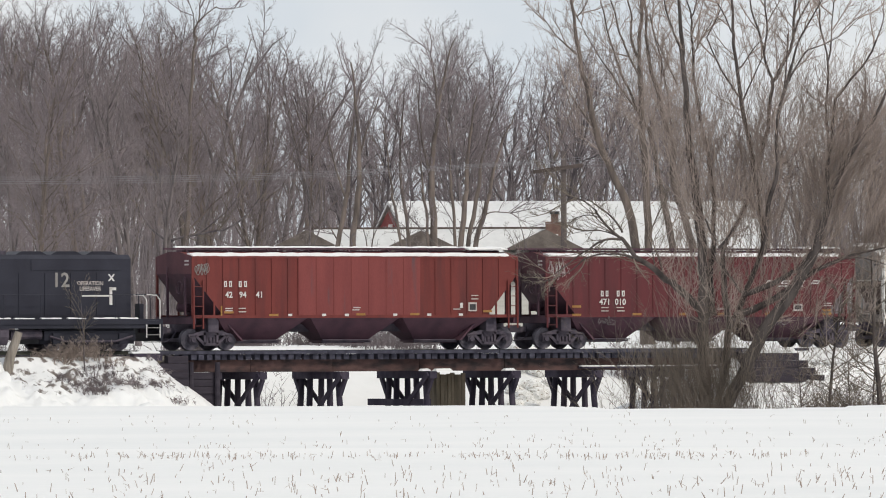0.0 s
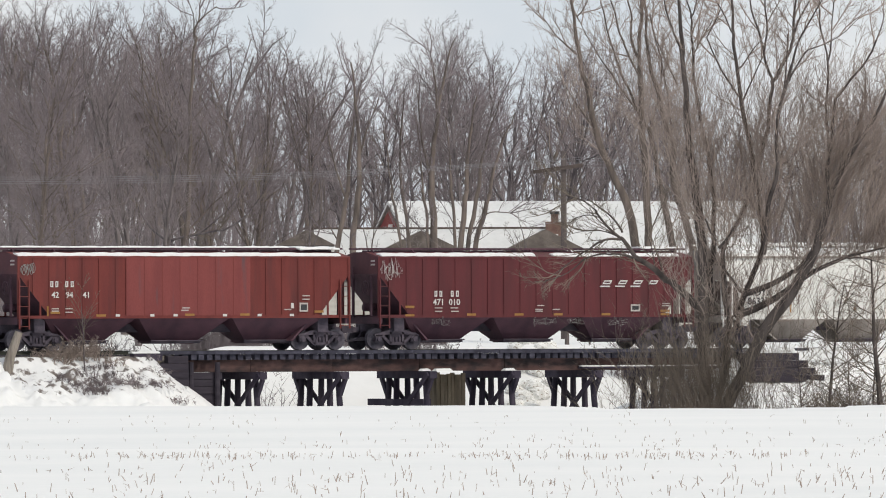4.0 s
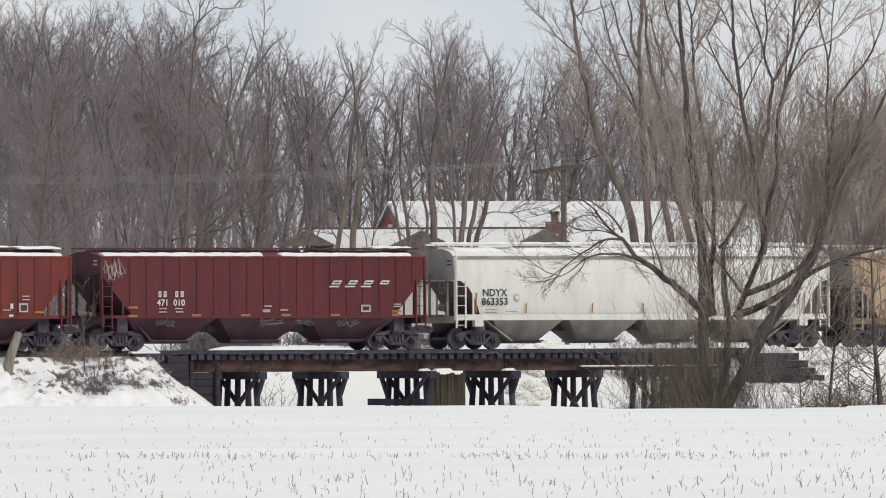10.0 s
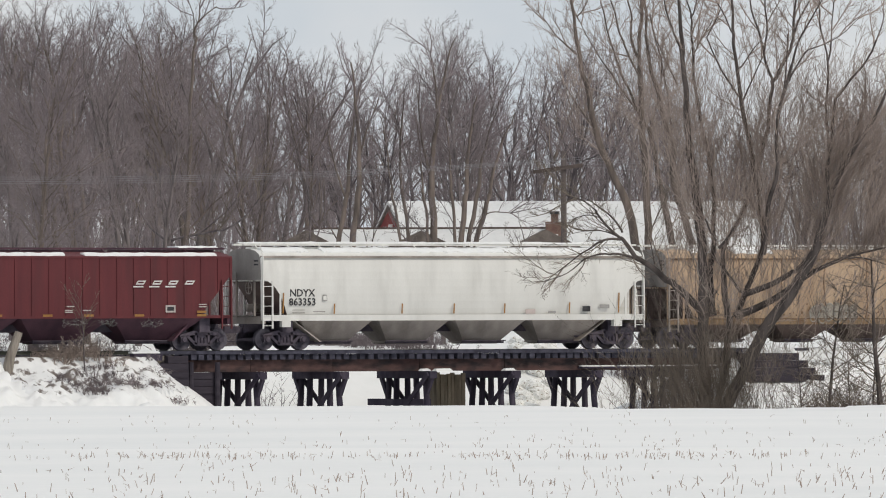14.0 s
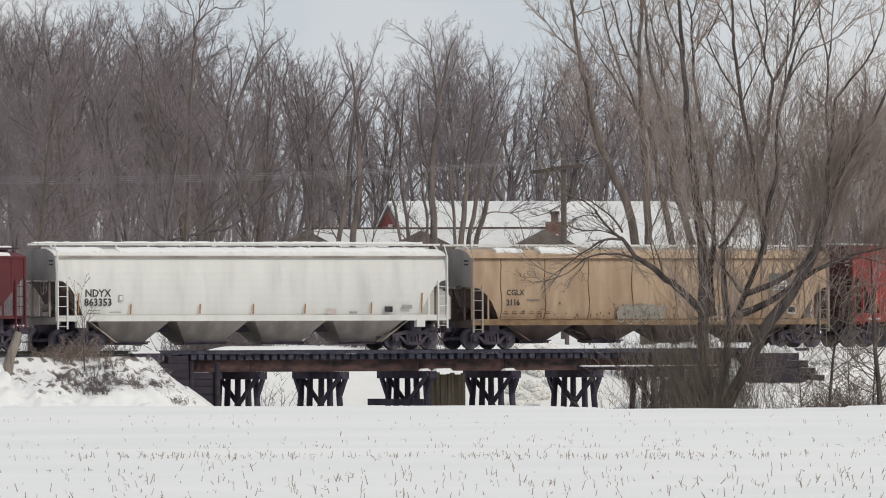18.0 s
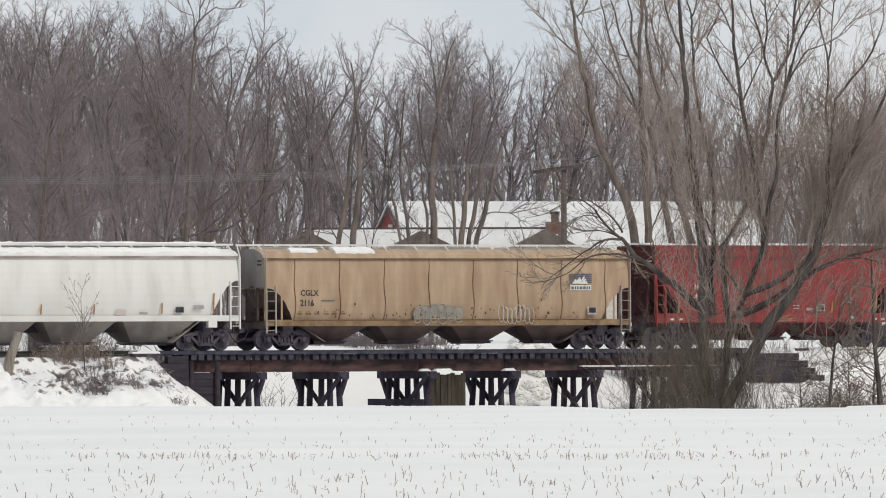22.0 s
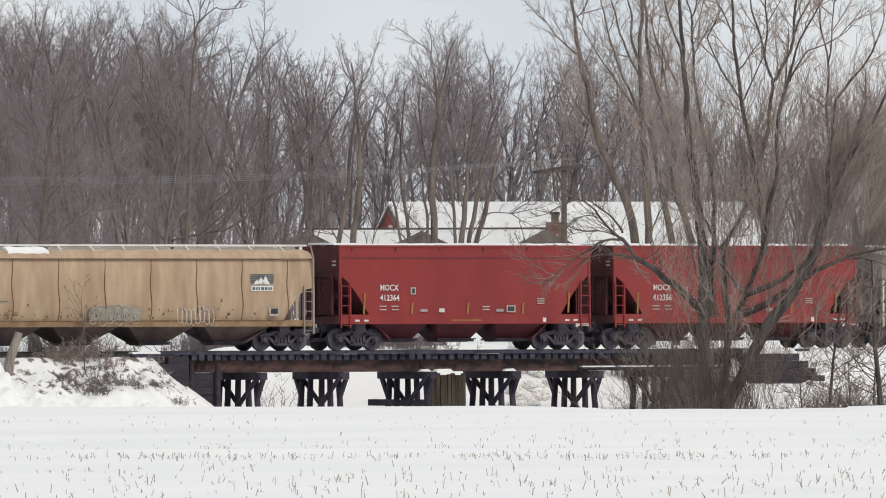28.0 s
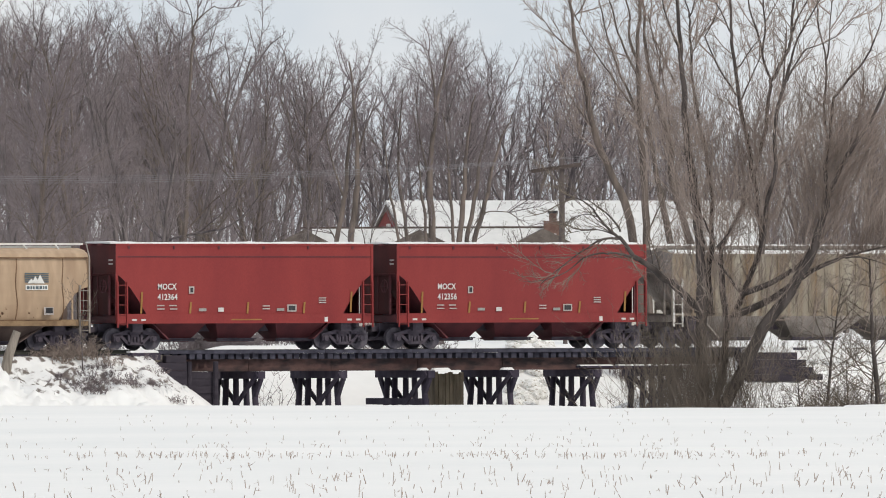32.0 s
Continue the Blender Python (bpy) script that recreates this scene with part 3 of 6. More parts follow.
def body_mesh(p, material):
    """The long bin: its sides, roof and sloping ends, by sections along the car."""
    L, zs, zt, zr = p["L"], p["sill"], p["side"], p["roof"]
    hi, inn = p["slope_top"], p["slope_in"]
    curved = p.get("curved", False)

    def floor_at(x):
        return slope_z(p, min(x, L - x))

    def half(z):
        if not curved:
            return HALF - 0.04
        k = (z - zs) / (zt - zs)
        return HALF - 0.02 - 0.16 * abs(k - 0.5) ** 2.2 * 4

    xs = sorted({0.0, 0.03, inn * 0.25, inn * 0.5, inn * 0.7, inn * 0.88, inn, L / 4, L / 2, L * 3 / 4, L - inn, L - inn * 0.88, L - inn * 0.7, L - inn * 0.5, L - inn * 0.25, L - 0.03, L})
    rings = []
    for x in xs:
        z0 = floor_at(x)
        up = [z0 + (zt - z0) * k / 8 for k in range(9)]
        left = [(x, -half(z), z) for z in up]
        over = half(zt) if curved else HALF - 0.01
        if curved:
            roof = [(over * 0.93, zt + (zr - zt) * 0.35), (over * 0.75, zt + (zr - zt) * 0.68), (over * 0.4, zr - 0.03)]
        else:
            roof = [(over, zt), (over, zt + 0.09), (0.5, zr - 0.02)]
        ring = left + [(x, -y, z) for y, z in roof] + [(x, y, z) for y, z in reversed(roof)] + [(x, -q[1], q[2]) for q in reversed(left)]
        rings.append(ring)
    me = Geo().rings(rings).mesh("body", material, smooth=False)
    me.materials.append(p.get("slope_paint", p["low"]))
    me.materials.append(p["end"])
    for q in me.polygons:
        # undersides of the sloping ends: their shade is put into this darker paint
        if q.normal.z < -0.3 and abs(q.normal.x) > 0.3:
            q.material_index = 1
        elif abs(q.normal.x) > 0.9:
            # upright end faces get the car's darker end colour
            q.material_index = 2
    return me


def bay_mesh(top, bottom, zs, z0, half, material):
    """One discharge hopper: a funnel that narrows downwards both ways."""
    g = Geo()
    rows = []
    for a, w, z in ((top / 2, half, zs + 0.02), (bottom / 2 + (top - bottom) * 0.04, 0.55, z0 + 0.12), (bottom / 2, 0.5, z0)):
        rows.append([(-a, -w, z), (a, -w, z), (a, w, z), (-a, w, z)])
    g.rings(rows)
    g.box(-bottom / 2 - 0.12, bottom / 2 + 0.12, -0.62, 0.62, z0 + 0.05, z0 + 0.13)
    return g.mesh("hopper_bay", material)


def ladder(car, x0, x1, y, z0, z1, material, step=0.42):
    lad = part("ladder", Geo().box(x0 - 0.03, x0 + 0.03, y - 0.03, y + 0.03, z0, z1).box(x1 - 0.03, x1 + 0.03, y - 0.03, y + 0.03, z0, z1), material, car)
    z = z0 + 0.12
    while z < z1:
        part("rung", Geo().tube([(x0, y, z), (x1, y, z)], 0.017, 6), material, lad)
        z += step


def hopper_car(label, p, s0):
    """A covered hopper; x=0 is its end nearer the engine, z=0 the rail top."""
    car = thing("covered_hopper_car", label, "hopper car", group="freight train")
    L, zs, zt, zr = p["L"], p["sill"], p["side"], p["roof"]
    rng = random.Random(p["seed"])
    paint, low = p["paint"], p["low"]
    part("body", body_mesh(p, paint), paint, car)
    # frame: centre sill, side sills, end sills, bolsters
    part("centre_sill", Geo().box(-0.1, L + 0.1, -0.19, 0.19, 0.78, 1.12), STEEL_DARK, car)
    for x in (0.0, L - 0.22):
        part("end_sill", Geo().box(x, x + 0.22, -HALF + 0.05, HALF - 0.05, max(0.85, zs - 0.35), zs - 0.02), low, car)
    for side in (-1, 1):
        y0, y1 = sorted((side * (HALF - 0.09), side * HALF))
        part("side_sill", Geo().box(0, L, y0, y1, zs - p.get("sill_h", 0.16), zs + 0.03), p.get("sill_paint", paint), car)
        for x in (0.0, L - 0.1):
            part("corner_post", Geo().box(x, x + 0.1, y0, y1, zs, zt), paint, car)
        # open framing under the sloping ends
        for x, way in ((0, 1), (L, -1)):
            for d in p["props"]:
                xx = x + way * d
                top = slope_z(p, d)
                part("end_prop", Geo().box(xx - 0.04, xx + 0.04, y0 + 0.02, y1 - 0.02, zs, top + 0.1), paint, car)
    for x, way in ((0, 1), (L, -1)):
        for y in (-0.75, 0.75):
            part("end_post", Geo().beam((x + way * 0.12, y, zs - 0.1), (x + way * 0.12, y, p["slope_top"] + 0.05), 0.09, 0.09), low, car)
        if p.get("tall_stile"):
            part("grab_stile", Geo().tube([(x + way * 0.06, -HALF - 0.035, p["ladder_top"] - 0.1), (x + way * 0.06, -HALF - 0.03, zt), (x + way * 0.06, -HALF + 0.25, zr + 0.18)], 0.03, 6), p.get("ladder_paint", paint), car)
        ladder(car, x + way * 0.06, x + way * 0.52, -HALF - 0.035, zs - 0.55, p.get("ladder_top", 2.9), p.get("ladder_paint", paint))
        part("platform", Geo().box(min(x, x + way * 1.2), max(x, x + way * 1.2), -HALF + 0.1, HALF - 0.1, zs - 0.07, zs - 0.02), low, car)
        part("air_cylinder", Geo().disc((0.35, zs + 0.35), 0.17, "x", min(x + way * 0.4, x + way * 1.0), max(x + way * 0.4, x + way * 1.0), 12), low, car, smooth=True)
        add_coupler(car, x, -way)
        part("bolster", Geo().box(x + way * p["truck"] - 0.25, x + way * p["truck"] + 0.25, -1.3, 1.3, 0.78, zs), STEEL_DARK, car)
        add_truck(car, x + way * p["truck"])
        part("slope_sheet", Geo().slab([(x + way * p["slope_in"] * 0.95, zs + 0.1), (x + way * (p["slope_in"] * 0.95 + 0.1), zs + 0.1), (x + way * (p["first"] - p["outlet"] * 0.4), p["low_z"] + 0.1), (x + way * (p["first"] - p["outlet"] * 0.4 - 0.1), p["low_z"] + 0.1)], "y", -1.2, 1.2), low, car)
    if p.get("rigging"):
        for x, way in ((0, 1), (L, -1)):
            a, b = sorted((x + way * (p["truck"] + 0.9), x + way * (p["first"] - p["outlet"] * 0.45)))
            part("brake_rigging", Geo().box(a, b, -0.1, 0.0, 0.34, 0.8).box(a, b, -0.75, -0.7, 0.5, 0.58).disc((-0.45, 0.62), 0.16, "x", a + 0.1, b - 0.2, 12), STEEL_DARK, car)
    ring = [(-0.08, -0.6 + 0.27 * math.cos(a * 0.3927), zs + 1.2 + 0.27 * math.sin(a * 0.3927)) for a in range(17)]
    part("brake_wheel", Geo().tube(ring, 0.02, 6).box(-0.09, -0.06, -0.86, -0.34, zs + 1.18, zs + 1.22).box(-0.09, -0.06, -0.62, -0.58, zs + 0.94, zs + 1.46), low, car)
    for x, way in ((0, 1), (L, -1)):
        if p.get("web", 0):
            deep = p["slope_in"] * p["web"]
            g = Geo().slab([(x + way * 0.12, zs), (x + way * deep, zs), (x + way * 0.12, p["slope_top"] - 0.05)], "y", 0.25, 0.31)
            part("end_web", g, low, car)
    for x in (0.14, L - 0.2):
        if p.get("bulkhead"):
            part("end_bulkhead", Geo().box(x, x + 0.06, -0.6, HALF - 0.1, zs, p["slope_top"] - 0.05), p["end"], car)
    for z in (3.62, 3.78):
        part("end_stencil", Geo().box(-0.012, -0.004, -1.3, -0.95, z, z + 0.07), p.get("end_print", PRINT), car)
    part("end_pipe", Geo().tube([(-0.05, 0.5, zs - 0.1), (-0.05, 0.5, p["slope_top"] + 0.3)], 0.03, 6), low, car)
    n = p["bays"]
    pitch = (L - 2 * p["first"]) / (n - 1)
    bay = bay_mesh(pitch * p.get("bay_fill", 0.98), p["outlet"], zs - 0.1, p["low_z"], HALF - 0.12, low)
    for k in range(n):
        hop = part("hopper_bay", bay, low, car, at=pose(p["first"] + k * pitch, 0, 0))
        gate = kept(("gate", p["outlet"]), lambda: Geo().box(-p["outlet"] / 2 - 0.2, p["outlet"] / 2 + 0.2, -0.7, -0.62, p["low_z"] + 0.02, p["low_z"] + 0.1).tube([(-p["outlet"] / 2 - 0.25, -0.78, p["low_z"] + 0.13), (p["outlet"] / 2 + 0.25, -0.78, p["low_z"] + 0.13)], 0.03, 6).mesh("outlet_gate", STEEL_DARK))
        part("outlet_gate", gate, STEEL_DARK, hop)
    # roof walk on brackets
    rb = zr + p.get("walk_up", 0.12)
    walkway = part("running_board", Geo().box(-0.25, L + 0.25, -0.5, -0.36, rb - 0.08, rb).box(-0.25, L + 0.25, 0.36, 0.5, rb - 0.08, rb), p["walk_paint"], car)
    x = 0.3
    while x < L:
        part("bracket", Geo().beam((x, -0.45, rb - 0.05), (x + 0.02, -0.95, zr - 0.2), 0.05, 0.05), p["walk_paint"], walkway)
        x += p.get("bracket", 2.0)
    for k in range(3):
        a, b = L * k / 3 + 0.3, L * (k + 1) / 3 - 0.2
        part("roof_hatch", Geo().slab([(-0.33, zr - 0.06), (0.33, zr - 0.06), (0.28, zr + 0.06), (-0.28, zr + 0.06)], "x", a, b), p["walk_paint"], car)
    # outside posts
    for side in (-1, 1):
        y0, y1 = sorted((side * (HALF - 0.08), side * (HALF - 0.005)))
        for x, kind in p["ribs"]:
            d = min(x, L - x)
            z0 = max(zs, slope_z(p, d))
            w = 0.036 if kind == "post" else 0.012
            yy = (y0, y1) if kind == "post" else sorted((side * (HALF - 0.08), side * (HALF - 0.028)))
            part("side_post", Geo().box(x - w, x + w, yy[0], yy[1], z0 + 0.03, zt - 0.01), p.get("rib_paint", paint), car)
    return car


def mark(car, name, x, z, w, h, material, y=None, lean=0.0, label=""):
    """A painted rectangle on the near side."""
    yy = -HALF - 0.006 if y is None else y
    g = Geo().slab([(x, z), (x + w, z), (x + w + lean, z + h), (x + lean, z + h)], "y", yy - 0.003, yy)
    return part(name, g, material, car, label)


def words(car, text, x, z, size, material, squeeze=1.0, y=None):
    me = writing(text, size, material, squeeze)
    return part("lettering", me, material, car, at=pose(x, -HALF - 0.006 if y is None else y, z))


def scrawl(car, x, z, w, h, material, seed, y=None, loops=9, thick=0.014, upright=False):
    """One sprayed line of loops that spells nothing."""
    rng = random.Random(seed)
    yy = -HALF - 0.008 if y is None else y
    pts = []
    for k in range(loops):
        cx, cz = x + w * (k + 0.5) / loops, z + h * rng.uniform(0.4, 0.6)
        a0, rx, rz = rng.uniform(0, 6.3), w / loops * rng.uniform(0.4, 1.1), h * rng.uniform(0.25, 0.55)
        if upright:
            a0, rx, rz = 2.2, w / loops * 0.6, h * rng.uniform(0.4, 0.5)
        for i in range(7 if thick < 0.009 else 13):
            a = a0 + i * (2.3 if thick < 0.009 else 0.5)
            pts.append((cx + rx * (0.2 * i / 12 - 0.1 + math.cos(a)), yy, cz + rz * math.sin(a)))
    part("graffiti", Geo().tube(pts, thick, 4), material, car, "faded sprayed scrawl")


def bubbles(car, x, z, w, h, line, seed, count=6, y=None):
    """Rounded sprayed outlines, one beside the other, with a thinner line inside each."""
    rng = random.Random(seed)
    yy = -HALF - 0.01 if y is None else y
    for k in range(count):
        cx, cz = x + w * (k + 0.5) / count, z + h * rng.uniform(0.45, 0.55)
        rx, rz, turn = w / count * rng.uniform(0.5, 0.66), h * rng.uniform(0.38, 0.5), rng.uniform(-0.3, 0.3)
        blob = [(cx + 0.95 * rx * math.cos(a * 0.45) + 0.9 * rz * math.sin(a * 0.45) * turn, cz + 0.95 * rz * math.sin(a * 0.45)) for a in range(14)]
        part("graffiti", Geo().slab(blob, "y", yy + 0.012 - 0.002 * k, yy + 0.025), SPRAY_WASH, car, "faded blue-grey sprayed wash")
        for size, thick in ((1.0, 0.03), (0.62, 0.016), (0.3, 0.02)):
            ring = []
            for i in range(21):
                a = math.pi * i / 10
                u, v = size * rx * math.cos(a) * (1 + 0.2 * math.sin(3 * a + k)), size * rz * math.sin(a)
                ring.append((cx + u + v * turn, yy, cz + v))
            part("graffiti", Geo().tube(ring, thick, 4), line, car, "faded pale sprayed outline")


PX = 0.0284
RIB_YS = -HALF - 0.012


def rung_y(y):
    """Height above the rail of a mark, from its place on the side elevation drawn at 41.3 units a metre."""
    return (580 - y) / 41.3 + 0.94


def yellow_bars(car, corner, marks, w=16, h=4):
    for x, y in marks:
        mark(car, "reflector", (x - corner) * PX, rung_y(y), w * PX, h / 41.3, YELLOW, RIB_YS, label="yellow reflective strip")


def block_letters(car, xs, z, w, h, material, lean=0.0, y=None):
    """A company's name as plain hollow plates."""
    yy = -HALF - 0.006 if y is None else y
    e = 0.05 if lean == 0 else 0.055
    for x in xs:
        g = Geo()
        for x0, x1, z0, z1 in ((0, w, 0, e), (0, w, h - e, h), (0, e, e, h - e), (w - e, w, e, h - e)):
            g.slab([(x + x0 + lean * z0 / h, z + z0), (x + x1 + lean * z0 / h, z + z0), (x + x1 + lean * z1 / h, z + z1), (x + x0 + lean * z1 / h, z + z1)], "y", yy - 0.003, yy)
        part("name_block", g, material, car)


def ribbed_spec(L, seed, paint, low, ribs, **more):
    p = dict(L=L, seed=seed, paint=paint, low=low, ribs=ribs, sill=1.47, side=3.91, roof=4.22, slope_top=3.26, slope_in=1.55, props=(0.55, 1.1), truck=1.2, bays=3, first=3.55, outlet=2.0, low_z=0.29,
             walk_paint=low, end=END_BROWN, walk_up=0.16, sill_h=0.1, ladder_top=3.0)
    p.update(more)
    return p


TRAIN = []

# first hopper: red oxide, plain panels in its middle
ribs = [(0.75 + 0.8 * k, "post") for k in range(6)] + [(5.25, "post"), (11.3, "post")] + [(6.1 + 0.87 * k, "seam") for k in range(6)] + [(12.1 + 0.8 * k, "post") for k in range(5)]
p1 = ribbed_spec(16.25, 21, RED_WORN, BROWN_LOW, ribs)
car1 = hopper_car("red-oxide ribbed covered hopper car with snow on its roof", p1, 0)
part("side_panel", Geo().box(5.25, 11.3, -HALF - 0.0, -HALF + 0.08, 1.48, 3.96), RED_BRIGHT, car1, "smooth brighter red panel")
for k in range(6):
    part("seam", Geo().box(6.1 + 0.87 * k, 6.125 + 0.87 * k, -HALF - 0.008, -HALF + 0.02, 1.5, 3.95), RED_WORN, car1)
rng = random.Random(31)
part("roof_snow", snow_strip(rng, 0.05, 16.0, -1.56, -1.05, 4.005, 4.1, 0.1), SNOW, car1, "long strip of snow")
part("roof_snow", snow_strip(rng, -0.2, 14.0, -0.55, -0.3, 4.38, 4.385, 0.07), SNOW, car1, "long strip of snow")
part("roof_snow", snow_strip(rng, 14.2, 16.3, -0.9, 0.3, 4.3, 4.38, 0.1), SNOW, car1)
block_letters(car1, (1.56, 1.8, 2.28, 2.54), 2.7, 0.14, 0.25, WHITE_PAINT, y=RIB_YS)
for text, x in (("42", 397), ("94", 421), ("41", 450)):
    words(car1, text, (x - 340) * PX, rung_y(526), 0.36, WHITE_PAINT, y=RIB_YS)
mark(car1, "reflector", 1.39, rung_y(558), 0.08, 0.42, YELLOW, RIB_YS)
yellow_bars(car1, 340, [(395, 554), (473, 559), (625, 558), (720, 558), (849, 553)])
for x in (506, 565, 605, 690, 750, 806):
    mark(car1, "reflector", (x - 340) * PX, rung_y(559), 0.2, 0.1, WHITE_PAINT, RIB_YS)
for x, y in ((397, 546), (420, 546), (420, 552), (397, 550), (620, 545), (618, 549), (828, 524), (828, 530), (796, 548)):
    mark(car1, "small_print", (x - 340) * PX, rung_y(y), 0.36, 0.045, PRINT, RIB_YS)
sign = mark(car1, "stencil_box", (823 - 340) * PX, rung_y(551), 0.42, 0.38, PRINT, RIB_YS)
part("stencil", Geo().box(13.78, 14.08, -HALF - 0.022, -HALF - 0.014, 1.7, 1.95), BLACK_PAINT, sign)
mark(car1, "card", (808 - 340) * PX, rung_y(545), 0.14, 0.22, WHITE_PAINT, RIB_YS)
scrawl(car1, 0.15, 3.25, 0.65, 0.45, SPRAY, 4, loops=7)
TRAIN.append((car1, -49.14))

# second hopper: maroon, ribbed all along
ribs = [(0.62 + 0.82 * k, "post") for k in range(19)]
p2 = ribbed_spec(16.05, 22, MAROON, BROWN_LOW, ribs)
car2 = hopper_car("weathered maroon ribbed covered hopper car with sprayed scrawls", p2, 0)
rng = random.Random(32)
part("roof_snow", snow_strip(rng, 0.2, 15.6, -1.56, -1.05, 4.005, 4.1, 0.1, gaps=0.02), SNOW, car2, "long strip of snow")
part("roof_snow", snow_strip(rng, 14.0, 16.2, -0.6, 0.4, 4.36, 4.39, 0.08), SNOW, car2)
block_letters(car2, (2.8, 3.05, 3.62, 3.88), rung_y(525), 0.14, 0.25, WHITE_PAINT, y=RIB_YS)
for text, x in (("471", 281), ("010", 309)):
    words(car2, text, (x - 185) * PX, rung_y(540), 0.38, WHITE_PAINT, y=RIB_YS)
for x, y in ((284, 546), (312, 546), (284, 552), (313, 552), (466, 542), (463, 549), (463, 552), (494, 549), (692, 539), (692, 543)):
    mark(car2, "small_print", (x - 185) * PX, rung_y(y), 0.38, 0.045, PRINT, RIB_YS)
yellow_bars(car2, 186, [(233, 545), (233, 560), (342, 559), (427, 559), (497, 559), (583, 559), (690, 553), (690, 559)])
block_letters(car2, (11.32, 12.12, 12.9, 13.7), rung_y(503), 0.4, 0.17, WHITE_PAINT, lean=0.12, y=RIB_YS)
for x in (11.2, 11.98, 12.77):
    mark(car2, "name_bar", x, rung_y(508), 0.5, 0.06, WHITE_PAINT, RIB_YS)
sign = mark(car2, "stencil_box", (646 - 196) * PX, rung_y(552), 0.48, 0.31, PRINT, RIB_YS)
part("stencil", Geo().box(12.85, 13.18, -HALF - 0.022, -HALF - 0.014, 1.69, 1.86), BLACK_PAINT, sign)
scrawl(car2, 0.15, 3.0, 1.0, 0.95, WHITE_PAINT, 6, loops=5, thick=0.0088)
for k, (x, w) in enumerate(((277, 33), (458, 45), (520, 30), (592, 38))):
    scrawl(car2, (x - 185) * PX, 0.98, w * PX, 0.42, SPRAY, 40 + k, y=-HALF - 0.02, loops=4, thick=0.0085)
TRAIN.append((car2, -31.49))

# third hopper: long, grey-white, curved sides
p3 = dict(end=END_GREY, slope_paint=TAN_LOW, rigging=True, L=19.3, seed=23, paint=CAR_WHITE, low=CAR_WHITE_LOW, ribs=[], sill=1.47, side=3.98, roof=4.36, slope_top=3.0, slope_in=1.35, props=(0.95,), truck=1.45, bays=4, first=3.87, outlet=1.7, low_z=0.24,
          walk_paint=CAR_WHITE, walk_up=0.2, sill_h=0.22, curved=True, bracket=1.58, ladder_top=2.95, tall_stile=True, bulge=2.3, end_print=BLACK_PAINT)
car3 = hopper_car("long grey-white covered hopper car with curved sides and roof snow", p3, 0)
rng = random.Random(33)
part("roof_snow", snow_strip(rng, 0.3, 18.6, -1.3, -0.7, 4.1, 4.3, 0.14, gaps=0.02), SNOW, car3, "long strip of snow")
part("roof_snow", snow_strip(rng, -0.5, 19.0, -0.55, -0.3, 4.56, 4.57, 0.08), SNOW, car3)
for side in (-1, 1):
    part("top_rail", Geo().box(0, 19.3, -0.04 + side * (HALF - 0.1), 0.04 + side * (HALF - 0.1), 3.93, 4.03), CAR_WHITE_LOW, car3)
words(car3, "NDYX", (287 - 238) * PX, rung_y(524), 0.44, BLACK_PAINT, 1.0, -HALF + 0.012)
words(car3, "863353", (286 - 238) * PX, rung_y(540), 0.44, BLACK_PAINT, 1.02, -HALF + 0.025)
for x, y in ((304, 549), (304, 554), (340, 552)):
    mark(car3, "small_print", (x - 250) * PX, rung_y(y), 0.6, 0.035, END_GREY, -HALF + 0.02)
for x, y0, y1 in ((287, 518, 554), (376, 537, 555), (495, 537, 555), (587, 537, 555), (677, 537, 555), (793, 535, 555), (882, 518, 554)):
    mark(car3, "reflector", (x - 251) * PX, rung_y(y1), 0.065, (y1 - y0) / 41.3, YELLOW, lean=0.03)
g = Geo().slab([(3.02, 2.1), (3.24, 2.1), (3.24, 2.36), (3.02, 2.36)], "y", -HALF - 0.009, -HALF - 0.006)
part("label_box", g, SPRAY, car3)
part("label", Geo().box(3.05, 3.21, -HALF - 0.014, -HALF - 0.01, 2.14, 2.32), CAR_WHITE, car3)
mark(car3, "faded_emblem", 13.2, 1.53, 0.5, 0.2, FADED_PINK)
mark(car3, "stencil_box", (817 - 250) * PX, rung_y(552), 0.4, 0.24, BLACK_PAINT)
mark(car3, "small_print", (848 - 250) * PX, rung_y(546), 0.5, 0.16, SPRAY)
mark(car3, "small_print", (755 - 250) * PX, rung_y(555), 0.4, 0.1, SPRAY)
for x in (1.0, 17.7):
    part("jacking_pad", Geo().box(x, x + 0.42, -HALF - 0.03, -HALF + 0.2, 0.98, 1.3), CAR_WHITE, car3)
TRAIN.append((car3, -14.0))

# fourth hopper: long, tan, with rusty seams
seams = [(427 + 78.6 * k - 374) * PX for k in range(8)]
p4 = dict(end=END_GREY, rigging=True, sill_paint=TAN_SILL, L=18.43, seed=24, paint=TAN, low=TAN_LOW, ribs=[], sill=1.27, side=3.95, roof=4.36, slope_top=2.68, slope_in=1.45, props=(0.85,), truck=1.3, bays=4, first=3.7, outlet=1.1, low_z=0.24,
          walk_paint=CAR_WHITE, walk_up=0.18, sill_h=0.24, curved=True, bracket=1.55, ladder_top=2.75, tall_stile=True, bulge=2.2, ladder_paint=CAR_WHITE_LOW, web=0.5, end_print=BLACK_PAINT)
car4 = hopper_car("long tan covered hopper car with rusty seams and graffiti", p4, 0)
